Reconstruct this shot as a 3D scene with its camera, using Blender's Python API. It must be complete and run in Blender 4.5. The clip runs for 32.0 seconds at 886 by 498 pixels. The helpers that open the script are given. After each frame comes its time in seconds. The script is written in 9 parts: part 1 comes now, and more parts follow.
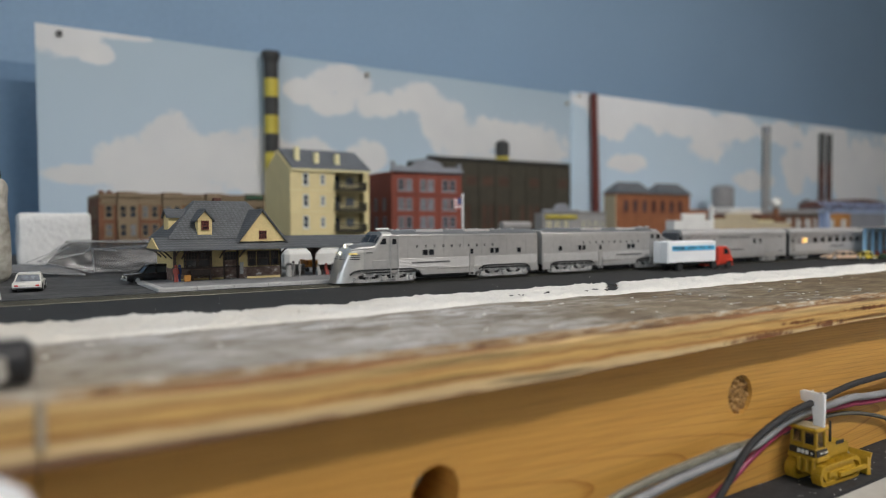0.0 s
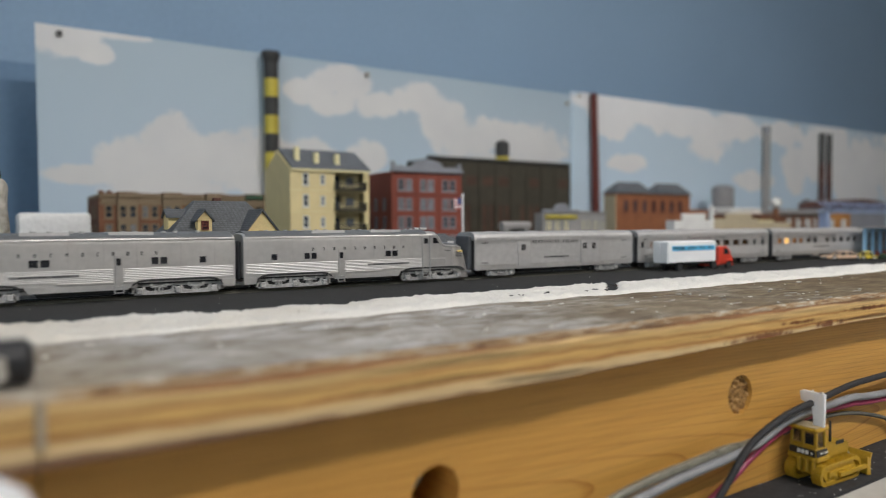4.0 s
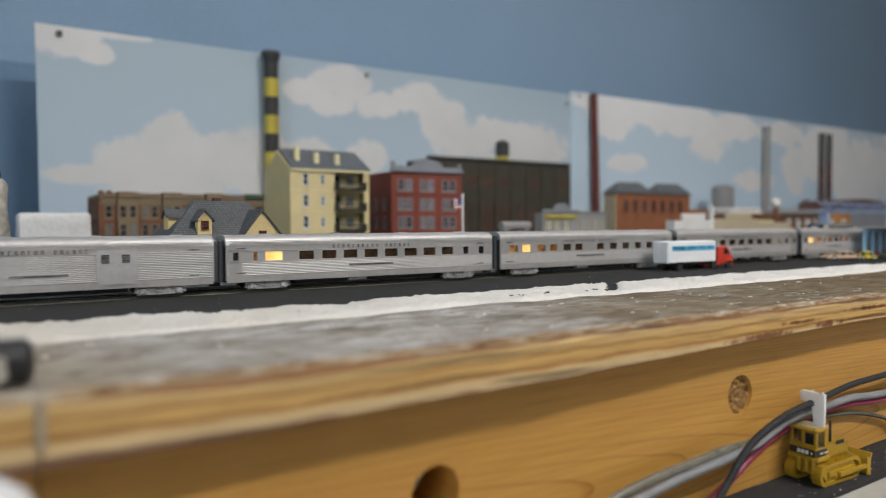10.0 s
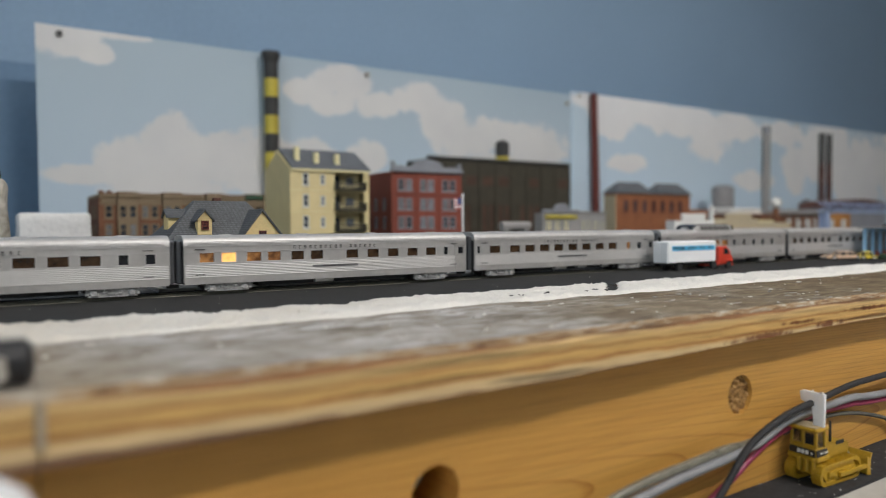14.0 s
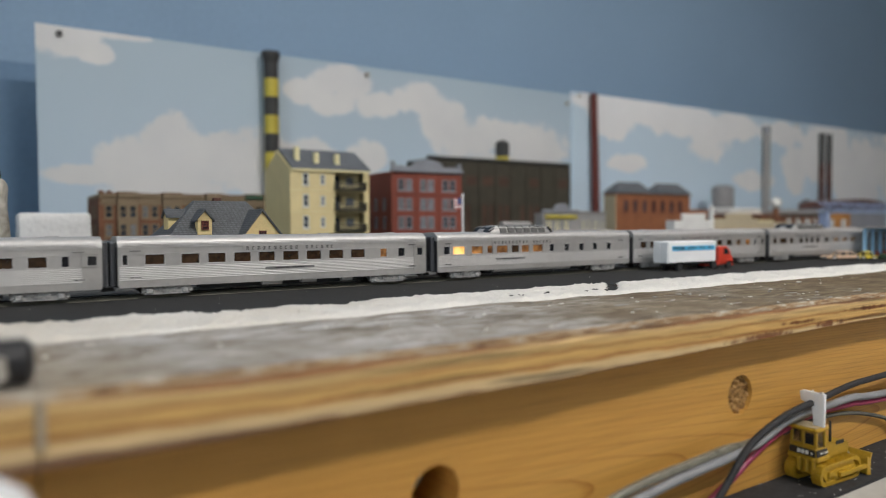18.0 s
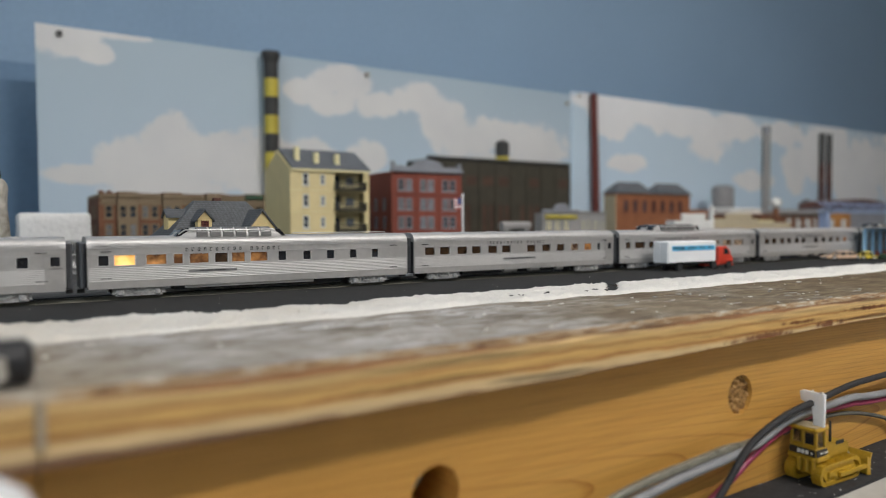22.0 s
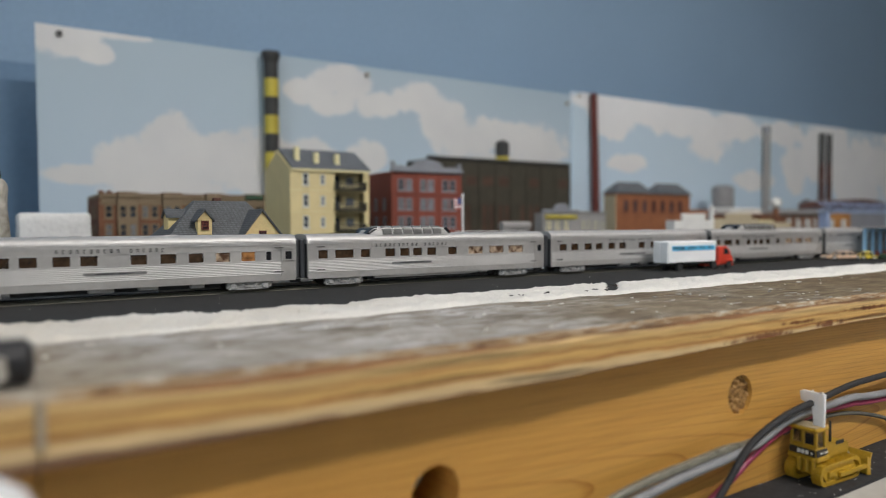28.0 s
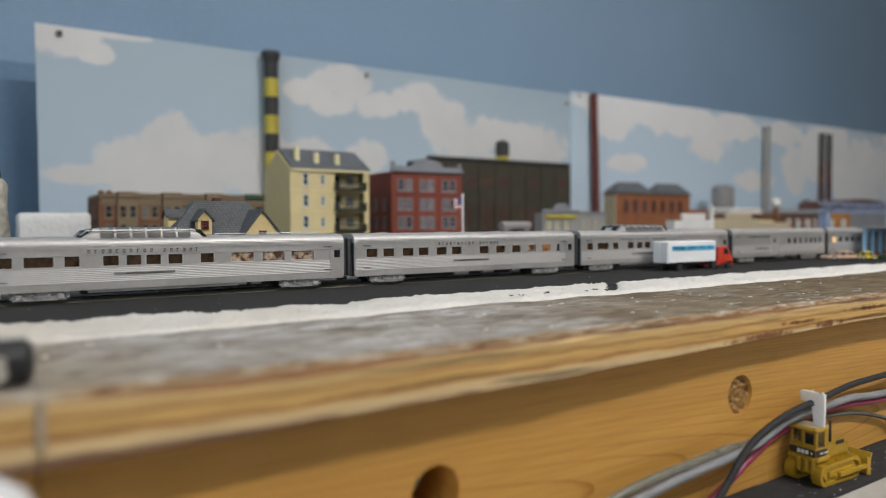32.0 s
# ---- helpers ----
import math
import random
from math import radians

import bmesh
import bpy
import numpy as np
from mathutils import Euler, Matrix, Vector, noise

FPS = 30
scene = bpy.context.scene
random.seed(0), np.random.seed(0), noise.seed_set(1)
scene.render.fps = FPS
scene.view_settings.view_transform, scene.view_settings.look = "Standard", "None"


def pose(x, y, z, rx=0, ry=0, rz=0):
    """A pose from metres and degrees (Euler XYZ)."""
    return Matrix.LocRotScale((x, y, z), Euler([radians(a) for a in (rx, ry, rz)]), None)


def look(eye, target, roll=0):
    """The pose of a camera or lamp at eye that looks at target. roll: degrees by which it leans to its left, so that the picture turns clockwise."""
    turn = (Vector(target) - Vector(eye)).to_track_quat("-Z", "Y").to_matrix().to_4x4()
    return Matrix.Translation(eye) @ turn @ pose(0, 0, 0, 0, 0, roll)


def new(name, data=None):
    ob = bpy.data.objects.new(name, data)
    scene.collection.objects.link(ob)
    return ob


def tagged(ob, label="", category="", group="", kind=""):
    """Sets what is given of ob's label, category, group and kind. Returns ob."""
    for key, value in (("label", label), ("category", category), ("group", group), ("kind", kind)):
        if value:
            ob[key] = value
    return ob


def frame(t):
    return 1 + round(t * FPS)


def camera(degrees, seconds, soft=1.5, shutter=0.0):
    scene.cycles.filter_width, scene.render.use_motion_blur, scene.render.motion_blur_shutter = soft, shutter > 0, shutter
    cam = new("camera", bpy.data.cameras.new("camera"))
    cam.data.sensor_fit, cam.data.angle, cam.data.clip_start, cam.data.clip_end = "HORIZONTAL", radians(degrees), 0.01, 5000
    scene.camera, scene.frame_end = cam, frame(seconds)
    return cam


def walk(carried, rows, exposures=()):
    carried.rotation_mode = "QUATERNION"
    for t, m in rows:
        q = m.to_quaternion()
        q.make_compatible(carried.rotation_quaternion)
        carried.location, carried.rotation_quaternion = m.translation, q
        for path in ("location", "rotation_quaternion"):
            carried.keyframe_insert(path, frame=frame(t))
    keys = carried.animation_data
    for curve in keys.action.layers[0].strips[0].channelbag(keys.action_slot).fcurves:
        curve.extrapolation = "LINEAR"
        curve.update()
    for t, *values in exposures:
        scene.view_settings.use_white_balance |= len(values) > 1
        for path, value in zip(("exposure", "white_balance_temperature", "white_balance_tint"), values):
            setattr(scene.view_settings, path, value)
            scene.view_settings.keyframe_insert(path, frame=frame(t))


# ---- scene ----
# The camera stands still beside a model railway in N scale (1:160). X runs along the track, Y away from the camera.
cam = camera(65.19, 32.0, 1.0, 0.5)
EYE = Vector((0.0, 0.0, 0.0296))
AIM = EYE + Vector((math.cos(radians(56.671)) * math.cos(radians(1.973)), math.sin(radians(56.671)) * math.cos(radians(1.973)), -math.sin(radians(1.973))))
cam.data.dof.use_dof = True
cam.data.dof.focus_distance = 0.338
cam.data.dof.aperture_fstop = 7.0
walk(cam, [(0.0, look(EYE, AIM, -0.2956)), (32.0, look(EYE, AIM, -0.2956))])

# ---- light ----
world = bpy.data.worlds.new("sky")
scene.world = world
world.use_nodes = True
wn = world.node_tree.nodes
sky = wn.new("ShaderNodeTexSky")
sky.sky_type = "NISHITA"
sky.sun_disc = False
sky.sun_elevation, sky.sun_rotation = radians(40), radians(200)
world.node_tree.links.new(sky.outputs["Color"], wn["Background"].inputs["Color"])
wn["Background"].inputs["Strength"].default_value = 0.1
ROOM = (-1.9, 3.4, -2.1, 1.0, -0.95, 1.5)
WIN = (-1.75, -0.35, 0.10, 1.35)          # window in the wall beside the camera: y0, y1, z0, z1
WINDOW_W, TUBE_W, UP_W = 21.0, 14.3, 16.0
lamp = bpy.data.lights.new("window_light", "AREA")
lamp.shape, lamp.size, lamp.size_y, lamp.energy = "RECTANGLE", WIN[1] - WIN[0], WIN[3] - WIN[2], WINDOW_W
lamp.color = (0.82, 0.925, 1.0)
lamp_ob = new("window_light", lamp)
lamp_ob.matrix_world = look((ROOM[0] - 0.03, (WIN[0] + WIN[1]) / 2, (WIN[2] + WIN[3]) / 2), (0.0, (WIN[0] + WIN[1]) / 2, (WIN[2] + WIN[3]) / 2))
# a hanging fluorescent lamp behind the camera shines down on the layout and up at the ceiling
TUBE = (0.56, -0.56, 0.97)
for name, watts, size_y, aim in (("tube_light", TUBE_W, 0.11, (TUBE[0] - 0.1, 0.3, 0.0)), ("tube_uplight", UP_W, 0.18, (TUBE[0], TUBE[1] + 0.25, 2.0))):
    lamp = bpy.data.lights.new(name, "AREA")
    lamp.shape, lamp.size, lamp.size_y, lamp.energy = "RECTANGLE", 0.6, size_y, watts
    lamp.color = (1.0, 0.962, 0.935)
    lamp_ob = new(name, lamp)
    lamp_ob.matrix_world = look((TUBE[0], TUBE[1], TUBE[2] + (0.0 if name == "tube_light" else 0.075)), aim)
scene.view_settings.exposure = -0.10


# ---- mesh helpers ----
def box(bm, x, y, z):
    v = [bm.verts.new((a, b, c)) for c in z for b in y for a in x]
    for f in ((0, 2, 3, 1), (4, 5, 7, 6), (0, 1, 5, 4), (2, 6, 7, 3), (0, 4, 6, 2), (1, 3, 7, 5)):
        bm.faces.new([v[i] for i in f])
    return v


def rbox(bm, x, y, z, r, seg=2):
    """A box with rounded edges."""
    v = box(bm, x, y, z)
    s = set(v)
    edges = [e for e in bm.edges if e.verts[0] in s and e.verts[1] in s]
    bmesh.ops.bevel(bm, geom=edges, offset=r, segments=seg, affect="EDGES", profile=0.5, clamp_overlap=True)


def at_axis(axis, a, p, q):
    return (a, p, q) if axis == "x" else (p, a, q) if axis == "y" else (p, q, a)


def prism(bm, pts, axis, a, b):
    """A flat outline pushed along an axis from a to b."""
    lo = [bm.verts.new(at_axis(axis, a, *p)) for p in pts]
    hi = [bm.verts.new(at_axis(axis, b, *p)) for p in pts]
    n = len(pts)
    bm.faces.new(lo)
    bm.faces.new(hi[::-1])
    for i in range(n):
        bm.faces.new((lo[i], hi[i], hi[(i + 1) % n], lo[(i + 1) % n]))


def rod(bm, p, q, r, r2=None, n=12, caps=True):
    p, q = Vector(p), Vector(q)
    turn = (q - p).to_track_quat("Z", "Y")
    rings = []
    for c, rad in ((p, r), (q, r if r2 is None else r2)):
        rings.append([bm.verts.new(c + turn @ Vector((rad * math.cos(2 * math.pi * i / n), rad * math.sin(2 * math.pi * i / n), 0))) for i in range(n)])
    for i in range(n):
        bm.faces.new((rings[0][i], rings[0][(i + 1) % n], rings[1][(i + 1) % n], rings[1][i]))
    if caps:
        bm.faces.new(rings[0][::-1])
        bm.faces.new(rings[1])


def tube(bm, pts, r, n=10):
    """A round cable through points, smoothed."""
    P = [Vector(p) for p in pts]
    path = []
    for i in range(len(P) - 1):
        a, b, c, d = P[max(i - 1, 0)], P[i], P[i + 1], P[min(i + 2, len(P) - 1)]
        for k in range(8):
            t = k / 8
            path.append(0.5 * ((2 * b) + (c - a) * t + (2 * a - 5 * b + 4 * c - d) * t * t + (3 * b - a - 3 * c + d) * t ** 3))
    path.append(P[-1])
    rings = []
    for i, c in enumerate(path):
        turn = (path[min(i + 1, len(path) - 1)] - path[max(i - 1, 0)]).to_track_quat("Z", "Y")
        rings.append([bm.verts.new(c + turn @ Vector((r * math.cos(2 * math.pi * j / n), r * math.sin(2 * math.pi * j / n), 0))) for j in range(n)])
    for A, B in zip(rings, rings[1:]):
        for j in range(n):
            bm.faces.new((A[j], A[(j + 1) % n], B[(j + 1) % n], B[j]))
    bm.faces.new(rings[0][::-1])
    bm.faces.new(rings[-1])


def ball(bm, c, r, sx=1, sy=1, sz=1, u=12, v=8):
    bmesh.ops.create_uvsphere(bm, u_segments=u, v_segments=v, radius=r, matrix=Matrix.Translation(c) @ Matrix.Diagonal((sx, sy, sz, 1)))


def sheet(bm, xs, ys, height):
    """A height field over a grid."""
    rows = [[bm.verts.new((x, y, height(x, y))) for x in xs] for y in ys]
    for a, b in zip(rows, rows[1:]):
        for i in range(len(xs) - 1):
            bm.faces.new((a[i], a[i + 1], b[i + 1], b[i]))
    return rows


def steps(a, b, n):
    return [a + (b - a) * i / n for i in range(n + 1)]


def finish(bm, name, smooth):
    bmesh.ops.recalc_face_normals(bm, faces=bm.faces)
    me = bpy.data.meshes.new(name)
    bm.to_mesh(me)
    bm.free()
    if smooth:
        for p in me.polygons:
            p.use_smooth = True
        me.set_sharp_from_angle(angle=radians(40))
    return me


def part(name, bm, material, parent=None, label="", smooth=False):
    me = finish(bm, name, smooth)
    me.materials.append(material)
    ob = new(name, me)
    ob.parent = parent
    if label:
        ob["label"] = label
    return ob


def again(ob, parent, m, name=None):
    """One more part on the same mesh, with its sub-parts."""
    o = new(name or ob.name.split(".")[0], ob.data)
    o.parent = parent
    o.matrix_basis = m
    for k in ob.children:
        again(k, o, k.matrix_basis.copy())
    return o


def thing(name, m, label, category, group="", kind=""):
    ob = new(name)
    ob.empty_display_size = 0.01
    ob.matrix_basis = m
    return tagged(ob, label, category, group, kind)


def mk():
    return bmesh.new()


# ---- materials ----
def mat(name, col, rough=0.6, metal=0.0, var=0.12, fine=900.0, coarse=60.0, bump=0.0, stretch=(1, 1, 1), dark=None, emit=0.0, spread=0.0, alpha=1.0, trans=0.0, span=0.35):
    m = bpy.data.materials.new(name)
    m.use_nodes = True
    nt = m.node_tree
    bs = nt.nodes["Principled BSDF"]
    lk = nt.links.new
    tc = nt.nodes.new("ShaderNodeTexCoord")
    mp = nt.nodes.new("ShaderNodeMapping")
    mp.inputs["Scale"].default_value = stretch
    lk(tc.outputs["Object"], mp.inputs["Vector"])
    n1 = nt.nodes.new("ShaderNodeTexNoise")
    n1.inputs["Scale"].default_value, n1.inputs["Detail"].default_value = fine, 4
    n2 = nt.nodes.new("ShaderNodeTexNoise")
    n2.inputs["Scale"].default_value, n2.inputs["Detail"].default_value = coarse, 5
    for n in (n1, n2):
        lk(mp.outputs["Vector"], n.inputs["Vector"])
    add = nt.nodes.new("ShaderNodeMath")
    add.operation = "ADD"
    lk(n1.outputs["Fac"], add.inputs[0])
    lk(n2.outputs["Fac"], add.inputs[1])
    ramp = nt.nodes.new("ShaderNodeMapRange")
    ramp.inputs["From Min"].default_value, ramp.inputs["From Max"].default_value = 1 - span, 1 + span
    lk(add.outputs[0], ramp.inputs["Value"])
    mix = nt.nodes.new("ShaderNodeMix")
    mix.data_type = "RGBA"
    c0 = dark or tuple(c * (1 - 2 * var) for c in col)
    c1 = tuple(min(1, c * (1 + var)) for c in col)
    mix.inputs["A"].default_value, mix.inputs["B"].default_value = (*c0, 1), (*c1, 1)
    lk(ramp.outputs["Result"], mix.inputs["Factor"])
    last = mix.outputs["Result"]
    if spread:
        oi = nt.nodes.new("ShaderNodeObjectInfo")
        mr = nt.nodes.new("ShaderNodeMapRange")
        mr.inputs["To Min"].default_value, mr.inputs["To Max"].default_value = 1 - spread, 1 + spread
        lk(oi.outputs["Random"], mr.inputs["Value"])
        hs = nt.nodes.new("ShaderNodeHueSaturation")
        lk(mr.outputs["Result"], hs.inputs["Value"])
        lk(last, hs.inputs["Color"])
        last = hs.outputs["Color"]
    lk(last, bs.inputs["Base Color"])
    rr = nt.nodes.new("ShaderNodeMapRange")
    rr.inputs["To Min"].default_value, rr.inputs["To Max"].default_value = max(0.03, rough - 0.08), min(1, rough + 0.08)
    lk(n2.outputs["Fac"], rr.inputs["Value"])
    lk(rr.outputs["Result"], bs.inputs["Roughness"])
    bs.inputs["Metallic"].default_value = metal
    if bump:
        b = nt.nodes.new("ShaderNodeBump")
        b.inputs["Strength"].default_value, b.inputs["Distance"].default_value = 0.6, bump
        lk(add.outputs[0], b.inputs["Height"])
        lk(b.outputs["Normal"], bs.inputs["Normal"])
    if emit:
        lk(last, bs.inputs["Emission Color"])
        bs.inputs["Emission Strength"].default_value = emit
    if trans:
        bs.inputs["Transmission Weight"].default_value = trans
    bs.inputs["Alpha"].default_value = alpha
    return m


M_WALL = mat("blue_wall_paint", (0.25, 0.37, 0.515), 0.75, var=0.04, fine=160, coarse=3, bump=0.0004)
# darker copy of the wall blue, for the shadow beside the backdrop
M_WALLSHADOW = mat("blue_panel_paint", (0.15, 0.25, 0.38), 0.7, var=0.05, fine=160, coarse=6, bump=0.0003)
M_ROOM = mat("off_white_room_paint", (0.72, 0.71, 0.68), 0.8, var=0.03, fine=100, coarse=3, bump=0.0004)
M_FLOOR = mat("room_floor_boards", (0.24, 0.17, 0.11), 0.5, var=0.15, fine=90, coarse=8, stretch=(0.15, 1, 1))
M_ROAD = mat("black_road_paint", (0.0185, 0.018, 0.018), 0.8, var=0.3, fine=900, coarse=45, bump=0.00015)
M_LOT = mat("weathered_grey_asphalt", (0.088, 0.087, 0.086), 0.85, fine=700, coarse=90, bump=0.0005, stretch=(0.30, 1, 1), dark=(0.028, 0.028, 0.029), span=0.22)
M_PLASTER = mat("white_plaster", (0.735, 0.71, 0.665), 0.85, var=0.05, fine=700, coarse=60, bump=0.0008)
M_RAIL = mat("nickel_rail", (0.20, 0.19, 0.15), 0.5, 0.6, var=0.15, fine=400)
M_BLACK = mat("black_plastic", (0.02, 0.02, 0.022), 0.45, var=0.1)
M_WHITE = mat("white_plastic", (0.80, 0.80, 0.80), 0.4, var=0.03)
SKY_A = ((0.070, 0.238, 0.044, 0.024), (0.104, 0.224, 0.022, 0.013), (0.130, 0.246, 0.038, 0.006), (0.100, 0.088, 0.050, 0.012), (0.150, 0.100, 0.050, 0.036), (0.182, 0.122, 0.042, 0.038), (0.228, 0.112, 0.055, 0.040),
         (0.290, 0.106, 0.070, 0.044), (0.180, 0.074, 0.080, 0.030), (0.355, 0.118, 0.050, 0.028), (0.440, 0.124, 0.034, 0.024), (0.350, 0.205, 0.030, 0.017), (0.385, 0.220, 0.034, 0.024), (0.420, 0.222, 0.032, 0.026),
         (0.390, 0.196, 0.040, 0.020), (0.455, 0.196, 0.040, 0.020), (0.525, 0.208, 0.046, 0.026), (0.560, 0.184, 0.050, 0.034), (0.600, 0.158, 0.056, 0.036), (0.660, 0.172, 0.060, 0.026), (0.740, 0.160, 0.080, 0.034), (0.700, 0.125, 0.120, 0.018))
SKY_B = ((0.900, 0.236, 0.070, 0.028), (1.000, 0.234, 0.120, 0.026), (0.930, 0.204, 0.055, 0.026), (1.120, 0.224, 0.110, 0.034), (1.190, 0.196, 0.070, 0.040), (1.280, 0.226, 0.090, 0.028),
         (0.960, 0.140, 0.050, 0.018), (1.450, 0.222, 0.110, 0.028), (1.500, 0.150, 0.055, 0.065), (1.340, 0.120, 0.070, 0.024), (1.640, 0.196, 0.130, 0.080), (1.780, 0.150, 0.130, 0.090), (2.020, 0.170, 0.250, 0.090))


def ramp_mat(name, stops, scale=1.0, stretch=(1, 1, 1), detail=6, rough=0.6, bump=0.0, distort=0.0, metal=0.0, speck=None):
    """Noise spread over several colours. stops: place, r, g, b. speck: colour, scale, threshold of small spots."""
    m = bpy.data.materials.new(name)
    m.use_nodes = True
    nt = m.node_tree
    lk = nt.links.new
    bs = nt.nodes["Principled BSDF"]
    tc = nt.nodes.new("ShaderNodeTexCoord")
    mp = nt.nodes.new("ShaderNodeMapping")
    mp.inputs["Scale"].default_value = stretch
    lk(tc.outputs["Object"], mp.inputs["Vector"])
    n = nt.nodes.new("ShaderNodeTexNoise")
    n.inputs["Scale"].default_value, n.inputs["Detail"].default_value, n.inputs["Distortion"].default_value = scale, detail, distort
    n.inputs["Roughness"].default_value = 0.62
    lk(mp.outputs["Vector"], n.inputs["Vector"])
    cr = nt.nodes.new("ShaderNodeValToRGB")
    while len(cr.color_ramp.elements) < len(stops):
        cr.color_ramp.elements.new(0.5)
    for e, (p, *c) in zip(cr.color_ramp.elements, stops):
        e.position, e.color = p, (*c, 1)
    lk(n.outputs["Fac"], cr.inputs["Fac"])
    last = cr.outputs["Color"]
    if speck:
        n3 = nt.nodes.new("ShaderNodeTexNoise")
        n3.inputs["Scale"].default_value, n3.inputs["Detail"].default_value = speck[1], 2
        lk(tc.outputs["Object"], n3.inputs["Vector"])
        mr = nt.nodes.new("ShaderNodeMapRange")
        mr.inputs["From Min"].default_value, mr.inputs["From Max"].default_value = speck[2], speck[2] + 0.04
        lk(n3.outputs["Fac"], mr.inputs["Value"])
        mx = nt.nodes.new("ShaderNodeMix")
        mx.data_type = "RGBA"
        mx.inputs["B"].default_value = (*speck[0], 1)
        lk(mr.outputs["Result"], mx.inputs["Factor"])
        lk(last, mx.inputs["A"])
        last = mx.outputs["Result"]
    lk(last, bs.inputs["Base Color"])
    bs.inputs["Roughness"].default_value = rough
    bs.inputs["Metallic"].default_value = metal
    if bump:
        b = nt.nodes.new("ShaderNodeBump")
        b.inputs["Strength"].default_value, b.inputs["Distance"].default_value = 0.5, bump
        lk(n.outputs["Fac"], b.inputs["Height"])
        lk(b.outputs["Normal"], bs.inputs["Normal"])
    return m


def wood_mat(name, stops, rough):
    """Sawn softwood: long curved year rings with fine streaks along X."""
    m = ramp_mat(name, stops, 1.0, (4, 30, 75), 4, rough, 0.0, 0.6)
    nt = m.node_tree
    lk = nt.links.new
    bs = nt.nodes["Principled BSDF"]
    ring = bs.inputs["Base Color"].links[0].from_socket
    tc = nt.nodes.new("ShaderNodeTexCoord")

    def streak(scale, lo, hi, d, f0=0.35, f1=0.65):
        mp = nt.nodes.new("ShaderNodeMapping")
        mp.inputs["Scale"].default_value = scale
        lk(tc.outputs["Object"], mp.inputs["Vector"])
        n = nt.nodes.new("ShaderNodeTexNoise")
        n.inputs["Scale"].default_value, n.inputs["Detail"].default_value, n.inputs["Distortion"].default_value = 1.0, 5, d
        lk(mp.outputs["Vector"], n.inputs["Vector"])
        r = nt.nodes.new("ShaderNodeMapRange")
        r.inputs["From Min"].default_value, r.inputs["From Max"].default_value = f0, f1
        r.inputs["To Min"].default_value, r.inputs["To Max"].default_value = lo, hi
        lk(n.outputs["Fac"], r.inputs["Value"])
        return r.outputs["Result"], n.outputs["Fac"]
    f1, h = streak((26, 600, 2400), 1.03, 0.78, 0.2, 0.52, 0.68)
    f2, _ = streak((4, 40, 420), 0.92, 1.06, 0.2)
    mul = nt.nodes.new("ShaderNodeMath")
    mul.operation = "MULTIPLY"
    lk(f1, mul.inputs[0])
    lk(f2, mul.inputs[1])
    hs = nt.nodes.new("ShaderNodeHueSaturation")
    lk(mul.outputs[0], hs.inputs["Value"])
    lk(ring, hs.inputs["Color"])
    lk(hs.outputs["Color"], bs.inputs["Base Color"])
    b = nt.nodes.new("ShaderNodeBump")
    b.inputs["Strength"].default_value, b.inputs["Distance"].default_value = 0.4, 0.0002
    lk(h, b.inputs["Height"])
    lk(b.outputs["Normal"], bs.inputs["Normal"])
    return m


